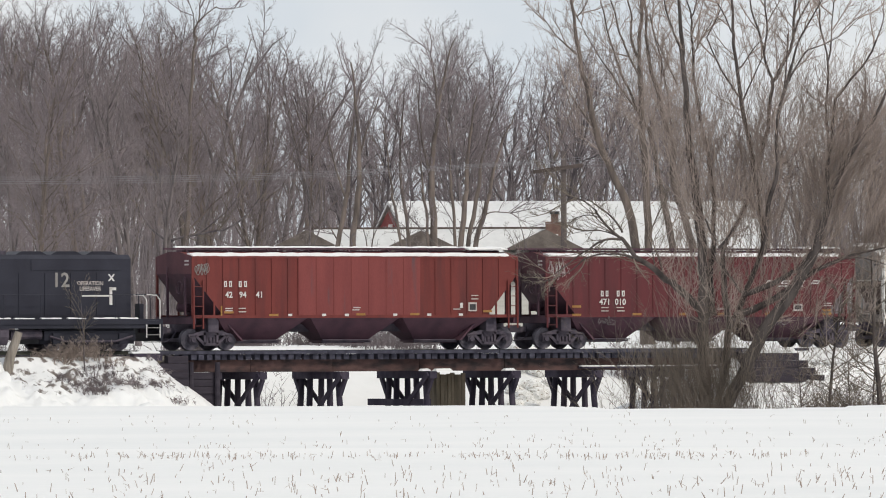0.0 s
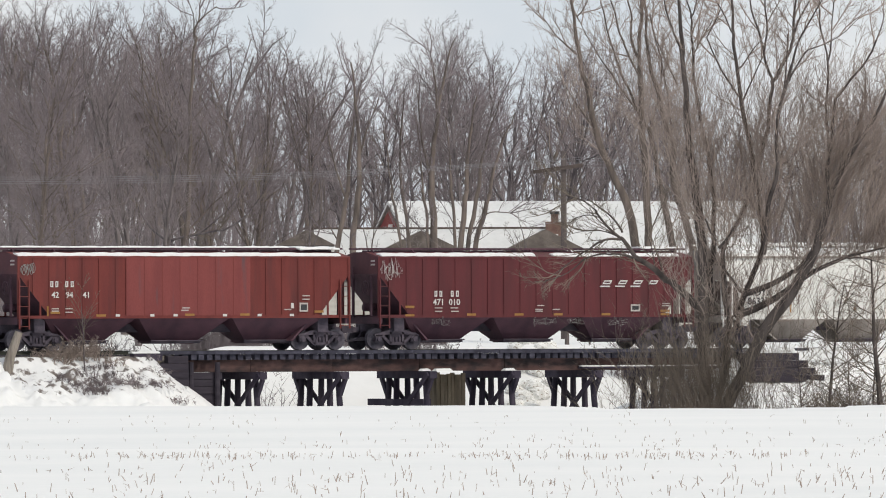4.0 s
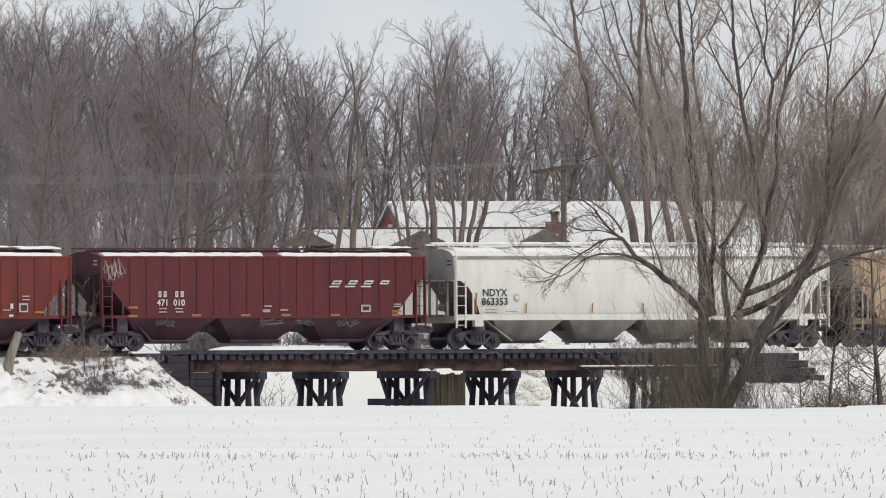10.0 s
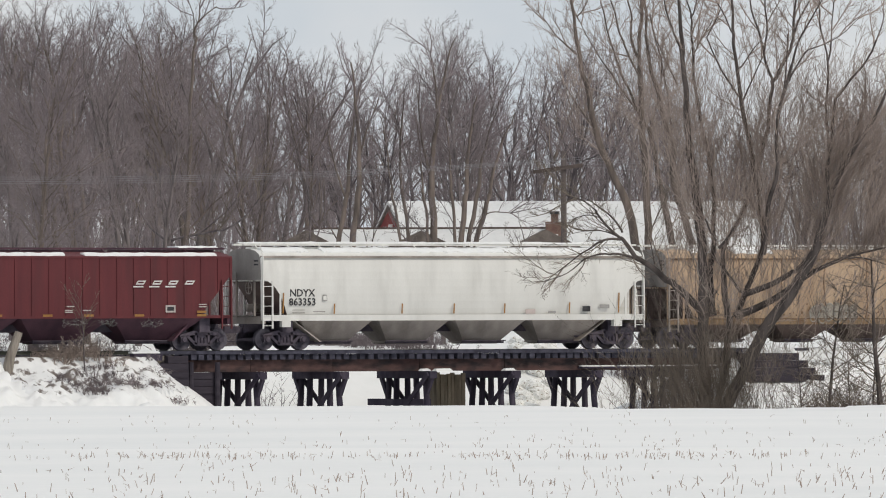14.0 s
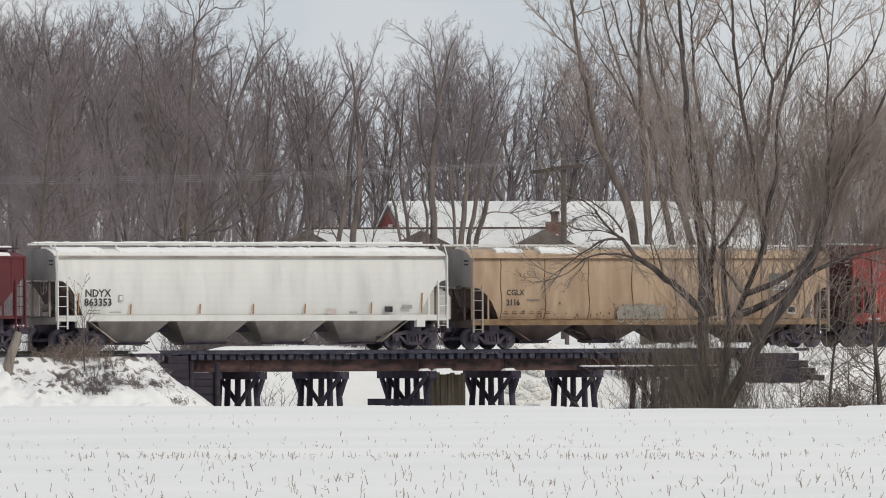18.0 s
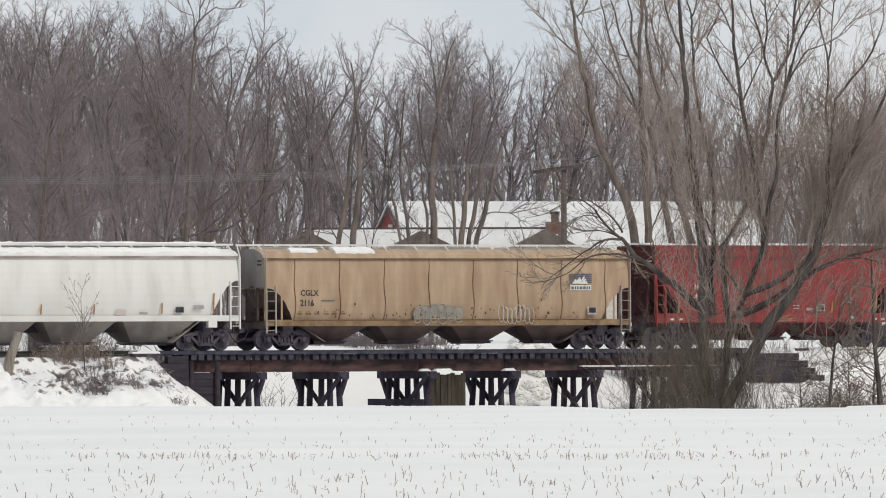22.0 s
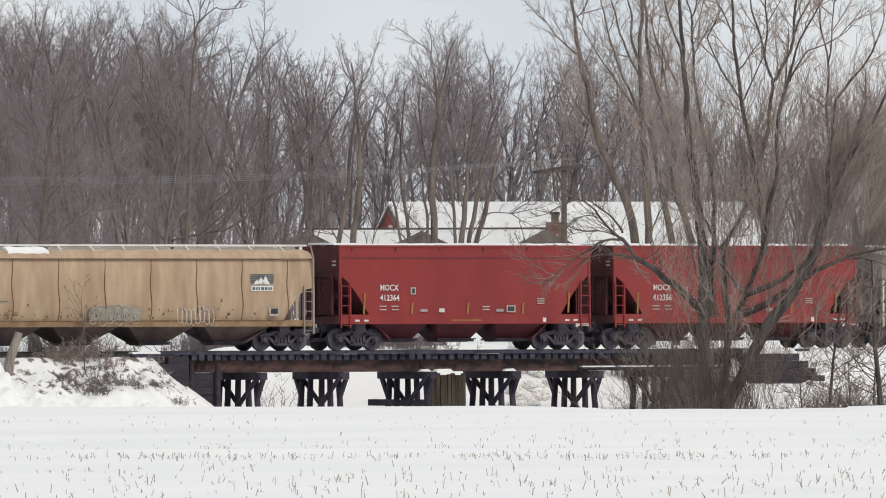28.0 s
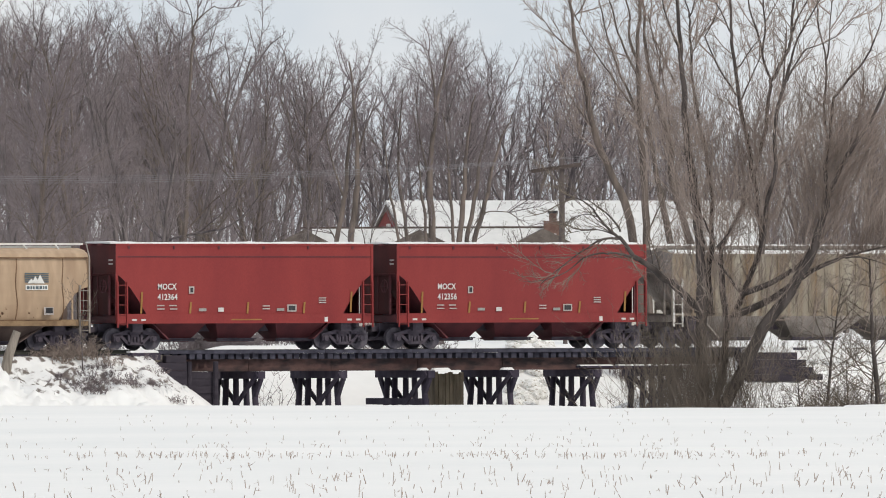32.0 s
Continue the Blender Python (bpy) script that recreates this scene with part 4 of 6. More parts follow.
for side in (-1, 1):
    for x in seams:
        pts = [(x + 0.05 * math.sin(k), side * (HALF - 0.02 - 0.16 * abs(k / 8 - 0.5) ** 2.2 * 4), 1.3 + 2.6 * k / 8) for k in range(9)]
        part("seam", Geo().tube(pts, 0.026, 5), RUST, car4)
    part("top_rail", Geo().box(0, 18.43, -0.03 + side * (HALF - 0.08), 0.03 + side * (HALF - 0.08), 3.88, 3.93), RUST, car4)
    part("lower_seam", Geo().box(1.4, 17.0, -0.012 + side * HALF, 0.012 + side * HALF, 1.255, 1.3), RUST, car4)
rng = random.Random(34)
part("roof_snow", snow_strip(rng, 1.5, 2.9, -1.25, -0.8, 4.15, 4.3, 0.12), SNOW, car4)
part("roof_snow", snow_strip(rng, 3.7, 6.0, -1.3, -0.7, 4.12, 4.32, 0.16), SNOW, car4, "lump of snow")
words(car4, "CGLX", (436 - 374) * PX, rung_y(522.5), 0.34, BLACK_PAINT, 1.0, -HALF + 0.012)
words(car4, "2116", (436 - 374) * PX, rung_y(540.5), 0.36, BLACK_PAINT, 0.95, -HALF + 0.02)
mark(car4, "logo_bar", (472 - 374) * PX, rung_y(532), 0.7, 0.04, LOGO_BLUE)
LOGO_X = (920 - 374) * PX * 0.985
for k in range(5):
    mark(car4, "logo_bar", LOGO_X, rung_y(486 + k * 3.6), 1.15, 0.052, LOGO_BLUE)
g = Geo()
for a, b, h in ((0.3, 0.72, 0.3), (0.52, 0.95, 0.36), (0.12, 0.5, 0.2)):
    g.slab([(LOGO_X + a, rung_y(502)), (LOGO_X + b, rung_y(502)), (LOGO_X + (a + b) / 2, rung_y(502) + h)], "y", -HALF - 0.016, -HALF - 0.011)
part("logo_peak", g, CAR_WHITE, car4, "pale peaked marking")
plate = mark(car4, "logo_name_plate", LOGO_X + 0.04, rung_y(513.5), 1.07, 0.22, CAR_WHITE)
for a, w in ((0.1, 0.13), (0.27, 0.08), (0.39, 0.08), (0.52, 0.14), (0.7, 0.13), (0.87, 0.07), (0.98, 0.08)):
    part("logo_name_bar", Geo().box(LOGO_X + a, LOGO_X + a + w, -HALF - 0.014, -HALF - 0.01, rung_y(512), rung_y(512) + 0.13), LOGO_BLUE, plate)
for x in (430, 445, 460, 476, 490, 505):
    mark(car4, "small_print", (x - 374) * PX, rung_y(556), 0.25, 0.05, RUST)
    mark(car4, "small_print", (x - 373) * PX, rung_y(552), 0.2, 0.03, RUST)
sign = mark(car4, "stencil_box", (953 - 374) * PX * 0.985, rung_y(557), 0.46, 0.33, PRINT)
part("stencil", Geo().box(16.27, 16.61, -HALF - 0.02, -HALF - 0.012, 1.57, 1.8), BLACK_PAINT, sign)
bubbles(car4, (636 - 374) * PX, 1.08, 2.4, 0.88, SPRAY_BLUE, 51, 6, y=-HALF + 0.002)
scrawl(car4, (786 - 374) * PX, 1.1, 1.75, 0.8, WHITE_PAINT, 52, y=-HALF - 0.012, loops=8, thick=0.011, upright=True)
for k in range(90):
    x, z = rng.uniform(2.0, 16.5), 1.32 + abs(rng.gauss(0, 0.25))
    w = rng.uniform(0.02, 0.1)
    g = Geo().slab([(x, z), (x + w, z + rng.uniform(-0.03, 0.03)), (x + w * 0.9, z + w * rng.uniform(0.4, 1.2)), (x + w * 0.3, z + w * rng.uniform(0.6, 1.6))], "y", -HALF - 0.011, -HALF - 0.004)
    part("rust_patch", g, RUST, car4)
TRAIN.append((car4, 6.49))


def short_red(number, seed):
    p = dict(end=END_RED, L=12.66, seed=seed, paint=RED_NEW, low=RED_LOW, ribs=[], sill=1.5, side=4.42, roof=4.5, slope_top=3.24, slope_in=1.5, props=(0.5,), truck=1.2, bays=3, first=3.4, outlet=1.45, low_z=0.34,
             walk_paint=RED_LOW, walk_up=0.02, sill_h=0.38, ladder_top=2.9, web=1.0, bulge=1.4, bulkhead=True)
    car = hopper_car("clean bright red short covered hopper car with snow on top", p, 0)
    rng = random.Random(seed)
    part("roof_snow", snow_strip(rng, -0.1, 12.7, -1.5, 0.9, 4.51, 4.55, 0.08), SNOW, car, "thin even sheet of snow")
    for side in (-1, 1):
        part("top_band", Geo().box(0.1, 12.56, -0.01 + side * (HALF - 0.036), 0.01 + side * (HALF - 0.036), 3.93, 3.98), RED_LOW, car)
        for k in range(6):
            part("roof_tab", Geo().box(0.6 + k * 2.2, 0.68 + k * 2.2, -0.03 + side * (HALF - 0.03), 0.03 + side * (HALF - 0.03), 4.28, 4.42), RED_LOW, car)
    words(car, "MOCX", (671 - 600) * PX, rung_y(513), 0.36, WHITE_PAINT, 0.84)
    words(car, number, (671 - 600) * PX, rung_y(531), 0.36, WHITE_PAINT, 0.9)
    for x, y in ((670, 542), (691, 542), (670, 548), (692, 548), (950, 529), (950, 533), (950, 537), (852, 543), (852, 548)):
        mark(car, "small_print", (x - 600) * PX, rung_y(y), 0.36, 0.045, PRINT)
    for x, y0, y1 in ((641, 517, 555), (725, 535, 555), (824, 535, 555), (922, 535, 555), (1004, 517, 553)):
        mark(car, "reflector", (x - 600) * PX, rung_y(y1), 0.09, (y1 - y0) / 41.3, YELLOW, lean=0.05)
    for a, b, y in ((725, 734, 520), (895, 911, 552)):
        box = mark(car, "stencil_box", (a - 600) * PX, rung_y(y), (b - a) * PX, 0.3, PRINT)
        part("stencil", Geo().box((a - 600) * PX + 0.06, (b - 600) * PX - 0.06, -HALF - 0.02, -HALF - 0.012, rung_y(y) + 0.05, rung_y(y) + 0.25), BLACK_PAINT, box)
    mark(car, "card", (775 - 600) * PX, rung_y(552), 0.28, 0.17, WHITE_PAINT)
    for x in (742, 877):
        mark(car, "small_print", (x - 600) * PX, rung_y(551), 0.36, 0.12, SPRAY)
    mark(car, "card", (960 - 600) * PX, rung_y(570), 0.16, 0.2, WHITE_PAINT)
    for x in (627, 643, 1000, 1015):
        mark(car, "small_print", (x - 600) * PX, rung_y(568), 0.22, 0.08, WHITE_PAINT)
    mark(car, "small_print", (798 - 600) * PX, rung_y(567), 1.5, 0.05, YELLOW)
    return car


car5 = short_red("412364", 25)
TRAIN.append((car5, 26.17))
car6 = short_red("412356", 26)
TRAIN.append((car6, 40.03))

ribs = [(0.62 + 0.82 * k, "post") for k in range(19)]
p7 = ribbed_spec(16.05, 27, DIRTY_GREY, CAR_WHITE_LOW, ribs, side=4.0, roof=4.3, ladder_paint=CAR_WHITE, end=END_GREY)
car7 = hopper_car("dirty grey-brown ribbed covered hopper car with roof snow", p7, 0)
rng = random.Random(37)
part("roof_snow", snow_strip(rng, 0.2, 15.6, -1.56, -0.9, 4.1, 4.2, 0.12), SNOW, car7, "long strip of snow")
part("roof_snow", snow_strip(rng, -0.2, 15.6, -0.55, -0.3, 4.46, 4.47, 0.08), SNOW, car7)
TRAIN.append((car7, 54.0))


def locomotive():
    """Seen from its rear: long hood, walkway with snow, railings and steps. x=0 is its coupled end."""
    eng = thing("diesel_locomotive", "black-blue diesel locomotive with pale lettering and snowy walkway", "locomotive", group="freight train")
    Lh = 17.5
    hood = Geo()
    sec = [(-0.95, 1.35), (-0.95, 3.9), (-0.75, 4.08), (0.75, 4.08), (0.95, 3.9), (0.95, 1.35)]
    hood.slab(sec, "x", -Lh, -1.48)
    part("long_hood", hood, NAVY, eng)
    for k in range(9):
        x = -2.1 - k * 1.25
        part("hood_door", Geo().box(x - 1.05, x, -0.975, -0.95, 1.5, 3.3), NAVY, eng)
    part("radiator_grille", Geo().box(-6.3, -2.0, -0.982, -0.95, 3.42, 3.86), NAVY, eng)
    for k, x in enumerate((-2.7, -4.4, -6.1)):
        part("roof_fan", Geo().slab([(x - 0.75, 4.08), (x + 0.75, 4.08), (x + 0.45, 4.22), (x - 0.45, 4.22)], "y", -0.6, 0.6), NAVY, eng)
    for k in range(4):
        x = -7.4 - 1.3 * k
        part("exhaust_stack", Geo().box(x, x + 0.25, -0.3, 0.3, 4.08, 4.25), STEEL_DARK, eng)
    part("frame_deck", Geo().box(-Lh, -0.25, -1.5, 1.5, 1.12, 1.35), NAVY, eng)
    part("side_skirt", Geo().slab([(-Lh, 0.95), (-0.95, 0.95), (-0.9, 1.12), (-Lh, 1.12)], "y", -1.45, 1.45), NAVY, eng)
    part("fuel_tank", Geo().slab([(-1.2, 0.25), (1.2, 0.25), (1.4, 0.6), (1.4, 1.0), (-1.4, 1.0), (-1.4, 0.6)], "x", -11.5, -7.6), STEEL_DARK, eng)
    rng = random.Random(8)
    x = -Lh
    while x < -1.2:
        w = 1.15
        part("walkway_snow", snow_strip(rng, x, min(-1.05, x + w), -1.5, -1.3, 1.355, 1.36, 0.055), SNOW, eng)
        x += w + 0.12
    for x in (-0.35, -1.0):
        part("handrail", Geo().tube([(x, -1.47, 0.55), (x, -1.47, 2.15), (x - 0.15, -1.45, 2.35), (x - 0.55, -1.3, 2.38)], 0.028, 6), WHITE_PAINT, eng, "white grab rail")
    for k in range(4):
        part("step", Geo().box(-0.95, -0.4, -1.48, -1.1, 0.35 + 0.3 * k, 0.39 + 0.3 * k), NAVY, eng)
        part("step_edge", Geo().box(-0.95, -0.4, -1.5, -1.482, 0.36 + 0.3 * k, 0.385 + 0.3 * k), SPRAY, eng)
    part("end_sheet", Geo().box(-0.3, -0.2, -1.45, 1.45, 0.4, 1.35), NAVY, eng)
    part("brake_stand", Geo().box(-0.8, -0.6, -0.5, -0.1, 1.35, 2.0), NAVY, eng)
    for x in (-0.28,):
        for y in (-1.3, -0.5, 0.5, 1.3):
            part("end_rail_post", Geo().tube([(x, y, 1.35), (x, y, 2.4)], 0.022, 6), NAVY, eng)
        part("end_rail", Geo().tube([(x, -1.3, 2.4), (x, 1.3, 2.4)], 0.022, 6), NAVY, eng)
    x = -2.5
    while x > -Lh:
        part("rail_stanchion", Geo().tube([(x, -1.45, 1.35), (x, -1.45, 2.35)], 0.016, 6), NAVY, eng)
        x -= 1.8
    part("side_rail", Geo().tube([(-Lh, -1.45, 2.35), (-1.0, -1.45, 2.38)], 0.016, 6), NAVY, eng)
    y = -0.982
    words(eng, "12", -5.3, 2.72, 0.85, END_GREY, 1.0, y)
    words(eng, "OPERATION", -4.1, 2.78, 0.25, PRINT, 0.92, y)
    words(eng, "LIFESAVER", -3.98, 2.55, 0.25, PRINT, 0.92, y)
    mark(eng, "safety_emblem", -3.85, 2.3, 1.3, 0.07, WHITE_PAINT, y)
    mark(eng, "safety_emblem", -2.53, 1.95, 0.14, 0.75, WHITE_PAINT, y)
    mark(eng, "safety_emblem", -2.53, 2.57, 0.32, 0.12, WHITE_PAINT, y)
    for a in (1, -1):
        mark(eng, "safety_emblem", -2.48 - 0.13 * a, 2.95, 0.09, 0.3, WHITE_PAINT, y, lean=0.26 * a)
    for x in (-3.6, -14.6):
        tr = part("engine_truck", Geo().box(x - 2.2, x + 2.2, -1.2, -1.05, 0.45, 0.85).box(x - 2.2, x + 2.2, 1.05, 1.2, 0.45, 0.85).box(x - 0.3, x + 0.3, -1.05, 1.05, 0.5, 1.0), NAVY, eng)
        for d in (-1.6, 0, 1.6):
            part("axle_box", Geo().box(x + d - 0.22, x + d + 0.22, -1.28, -1.2, 0.3, 0.75), NAVY, tr)
            ws = part("wheelset", kept(("wheelset", 0.5), lambda: wheelset_mesh(0.5)), WHEEL, tr, at=pose(x + d, 0, 0.5))
            WHEELSETS.append((ws, x + d, 0.5))
        part("brake_rigging", Geo().box(x - 2.3, x + 2.3, -0.9, 0.9, 0.3, 0.95), NAVY, eng)
        part("equaliser", Geo().tube([(x - 2.0, -1.3, 0.62), (x - 1.2, -1.3, 0.4), (x + 1.2, -1.3, 0.4), (x + 2.0, -1.3, 0.62)], 0.05, 6), STEEL_DARK, eng)
    part("air_reservoir", Geo().disc((-1.0, 0.7), 0.22, "x", -7.4, -5.9, 12), STEEL_DARK, eng)
    add_coupler(eng, -0.25, 1)
    return eng


TRAIN.insert(0, (locomotive(), -50.3))



# ---- trees ----
def any_side(rng, d):
    """A direction square to d, at a random turn."""
    ref = Vector((rng.uniform(-1, 1), rng.uniform(-1, 1), rng.uniform(-1, 1)))
    s = ref - d * ref.dot(d)
    return s.normalized() if s.length > 1e-3 else Vector((1, 0, 0))


class Wood:
    """Collects branches as tapered tubes."""

    def __init__(self):
        self.v, self.f = [], []

    def branch(self, pts, radii, sides):
        i = len(self.v)
        n = len(pts)
        for k, p in enumerate(pts):
            d = (pts[min(k + 1, n - 1)] - pts[max(k - 1, 0)]).normalized()
            ref = Vector((0.31, 0.95, 0.0)) if abs(d.y) < 0.9 else Vector((1, 0, 0))
            a = d.cross(ref).normalized()
            b = d.cross(a)
            if k == n - 1 and radii[k] < 0.006:
                self.v.append(p)
                for j in range(sides):
                    self.f.append((i + (k - 1) * sides + j, i + (k - 1) * sides + (j + 1) % sides, i + k * sides))
                return
            for j in range(sides):
                w = 2 * math.pi * j / sides
                self.v.append(p + (a * math.cos(w) + b * math.sin(w)) * radii[k])
            if k:
                o = i + (k - 1) * sides
                for j in range(sides):
                    j2 = (j + 1) % sides
                    self.f.append((o + j, o + j2, o + sides + j2, o + sides + j))

    def mesh(self, name, material, soft=True):
        me = bpy.data.meshes.new(name)
        me.from_pydata([tuple(p) for p in self.v], [], self.f)
        me.materials.append(material)
        if soft:
            me.shade_smooth()
        return me


def grow(rng, thick, thin, p, d, length, r, level, spec):
    """One branch and all that it bears."""
    counts, angles, ratio = spec["counts"], spec["angles"], spec["ratio"]
    segs = (7, 5, 3, 2, 1)[level]
    sides = (8, 6, 4, 3, 3)[level]
    pts, radii, dirs = [p], [r], [d]
    wander = spec["wander"] * (0.5 if level == 0 else 1.0)
    for k in range(segs):
        d = (d + any_side(rng, d) * wander * rng.random() + Vector((0, 0, 1)) * spec["rise"][level]).normalized()
        p = p + d * (length / segs)
        pts.append(p)
        dirs.append(d)
        f = (k + 1) / segs
        radii.append(max(0.005, r * (1 - f * (0.8 if level < 3 else 0.97))))
    if level == 4:
        radii[-1] = 0.004
    (thick if level <= spec.get("heavy", 1) else thin).branch(pts, radii, sides)
    if level == 4:
        return
    lo = spec["start"][level]
    n = counts[level]
    for k in range(n):
        f = lo + (1 - lo) * (k + rng.random() * 0.9) / n
        at = f * segs
        i = min(segs - 1, int(at))
        q = pts[i].lerp(pts[i + 1], at - i)
        a = radians(rng.gauss(angles[level], 8))
        nd = (dirs[i + 1] * math.cos(a) + any_side(rng, dirs[i + 1]) * math.sin(a)).normalized()
        sub = length * ratio[level] * (1.15 - (0.5 if level == 0 else 0.75) * f) * rng.uniform(0.7, 1.25)
        rr = max(0.007, min(radii[i] * 0.75, spec["fine"][level]) * rng.uniform(0.7, 1.1))
        grow(rng, thick, thin, q, nd, sub, rr, level + 1, spec)


WOODLAND = dict(counts=(19, 8, 6, 3), angles=(33, 38, 40, 40), ratio=(0.36, 0.46, 0.5, 0.62), wander=0.5, rise=(0.03, 0.16, 0.1, 0.05, 0.0), start=(0.3, 0.2, 0.12, 0.1), fine=(0.06, 0.026, 0.014, 0.011))
BUSHY = dict(counts=(26, 9, 6, 3), angles=(38, 42, 44, 42), ratio=(0.4, 0.46, 0.5, 0.65), wander=0.42, rise=(0.03, 0.09, 0.07, 0.04, 0.0), start=(0.1, 0.1, 0.1, 0.1), fine=(0.042, 0.022, 0.014, 0.011))
FORKED = dict(counts=(6, 13, 6, 3), angles=(17, 36, 42, 42), ratio=(0.52, 0.26, 0.5, 0.62), wander=0.5, rise=(0.03, 0.13, 0.1, 0.05, 0.0), start=(0.25, 0.25, 0.12, 0.1), fine=(0.09, 0.028, 0.015, 0.011))
ROUND = dict(counts=(26, 11, 7, 4), angles=(42, 36, 38, 36), ratio=(0.4, 0.5, 0.5, 0.62), wander=0.3, rise=(0.03, 0.12, 0.1, 0.06, 0.0), start=(0.48, 0.15, 0.1, 0.1), fine=(0.06, 0.024, 0.013, 0.011))


def make_tree(name, label, seed, height, r, spec, bark, twig, m, group=""):
    rng = random.Random(seed)
    tree = thing(name, label, "tree", m, group)
    thick, thin = Wood(), Wood()
    grow(rng, thick, thin, Vector((0, 0, -0.4)), Vector((rng.uniform(-0.06, 0.06), rng.uniform(-0.05, 0.05), 1)).normalized(), height, r, 0, spec)
    part("trunk", thick.mesh("trunk", bark), bark, tree)
    part("crown", thin.mesh("crown", twig, False), twig, tree, "leafless twigs")
    return tree


def at_ground(x, y, turn=0.0, size=1.0, lift=0.0):
    return Matrix.Translation((x, y, ground_z(x, y) + lift)) @ Matrix.Rotation(radians(turn), 4, "Z") @ Matrix.Diagonal((size, size, size, 1))


def plan_x(px, y):
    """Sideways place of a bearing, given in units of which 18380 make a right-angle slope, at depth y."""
    return (px - 784) / 18380.0 * y


def make_woods():
    rng = random.Random(77)
    kinds = [("woodland", WOODLAND, BARK_GREY, TWIG_GREY), ("bushy", BUSHY, BARK_BROWN, TWIG_BROWN), ("forked", FORKED, BARK_GREY, TWIG_GREY), ("woodland", WOODLAND, BARK_BROWN, TWIG_BROWN)]
    labels = {"woodland": "tall bare grey-brown tree at the wood's edge", "bushy": "bushy bare brown tree with dense upright twigs", "forked": "bare grey tree forked into several stems", "round": "bare round-headed tree with dense fine twigs"}
    protos = []
    for k in range(10):
        kind, spec, bark, twig = kinds[k % 4]
        protos.append((kind, spec, bark, twig, 200 + k))
    protos.append(("round", ROUND, BARK_GREY, TWIG_GREY, 215))
    yard = dict(FORKED, counts=(5, 9, 4, 3), start=(0.3, 0.3, 0.15, 0.1))
    protos.append(("forked", yard, BARK_BROWN, TWIG_GREY, 231))
    protos.append(("forked", yard, BARK_GREY, TWIG_GREY, 232))
    stand = dict(WOODLAND, counts=(15, 8, 6, 3), start=(0.42, 0.2, 0.12, 0.1), wander=0.6)
    protos.append(("woodland", stand, BARK_DARK, TWIG_GREY, 241))
    protos.append(("forked", dict(FORKED, start=(0.35, 0.3, 0.12, 0.1), wander=0.6), BARK_DARK, TWIG_GREY, 242))
    protos.append(("woodland", stand, BARK_DARK, TWIG_GREY, 243))
    made, heights = {}, {}

    def plant(k, px, y, height):
        kind, spec, bark, twig, seed = protos[k]
        first = k not in made
        if first:
            made[k] = make_tree("bare_tree", labels[kind], seed, 15.0, 0.21, spec, bark, twig, None, "woodland trees")
            tops = sorted(v.co.z for ob in made[k].children for v in ob.data.vertices)
            heights[k] = tops[int(len(tops) * 0.985)]
        m = at_ground(plan_x(px, y), y, rng.uniform(0, 360), height / heights[k] / made[k].scale.x)
        if first:
            made[k].matrix_basis = m
        else:
            copy_thing(made[k], m)

    outline = ((-80, 10), (60, -5), (150, 10), (230, -5), (300, 10), (380, 25), (430, 75), (500, 45), (560, 75), (620, 98), (660, 122), (720, 95), (810, 48), (860, 85), (895, 100), (935, 65), (1050, 90), (1200, 120), (1330, 195), (1400, 170), (1700, 150))

    def tall(px, y, down):
        """The height that lifts a tree to the wood's outline, or so far under it."""
        a, b = [(a, b) for a, b in zip(outline, outline[1:]) if a[0] <= px <= b[0]][0]
        top = a[1] + (b[1] - a[1]) * (px - a[0]) / (b[0] - a[0]) + down
        return EYE + (580 - top) / 18380.0 * y - ground_z(plan_x(px, y), y)

    # dense brown thicket trees just behind the line, towards the engine's end
    for k in range(16):
        px = -60 + 430 * (k + rng.random()) / 16
        y = rng.uniform(545, 562)
        plant(rng.choice((0, 5, 4, 3, 7, 2)), px, y, tall(px, y, rng.uniform(0, 45)))
    for k in range(19):
        px = -60 + 560 * (k + rng.random()) / 19
        y = rng.uniform(478, 510) if px < 290 else rng.uniform(515, 545)
        plant(rng.choice((1, 5, 3, 4, 7)), px, y, tall(px, y, rng.uniform(-5, 160)))
    # main wood edge
    for k in range(60):
        px = -60 + 1700 * (k + rng.random()) / 60
        y = rng.uniform(565, 600)
        if 880 < px < 1300 and k % 3 == 0 or 610 < px < 1010 and k % 5:
            continue
        plant(rng.choice((0, 2, 3, 4, 6, 8, 7)), px, y, tall(px, y, rng.uniform(-6, 55)))
    for k in range(46):
        px = -60 + 1700 * (k + rng.random()) / 46
        y = rng.uniform(615, 655)
        if 610 < px < 1010 and k % 2:
            continue
        plant(rng.choice((0, 2, 4, 6, 7, 8)), px, y, tall(px, y, rng.uniform(10, 90)))
    for k in range(20):
        px = 600 + 430 * (k + rng.random()) / 20
        y = rng.uniform(560, 610)
        plant(rng.choice((13, 14, 15)), px, y, tall(px, y, rng.uniform(-4, 50)))
    # a round-headed tree, and one that stands above the thicket
    for px, y, down in ((812, 560, -2), (978, 572, -4), (1030, 580, 0), (1072, 575, 40), (1098, 585, 60), (1165, 580, 50), (345, 520, -45), (62, 505, -20), (500, 570, 0)):
        plant(10 if px == 812 else 15 if px > 700 else 2, px, y, tall(px, y, down))
    # trees about the house
    for px, y, size in ((556, 510, 0.6), (664, 509, 0.5), (938, 508, 0.45), (1420, 500, 0.9), (1500, 510, 0.85), (1350, 520, 0.95), (1550, 495, 0.85)):
        plant(rng.choice((11, 12)), px, y, size * 14.0)
    # the far wood, as one growth of stems and twigs
    far = Wood()
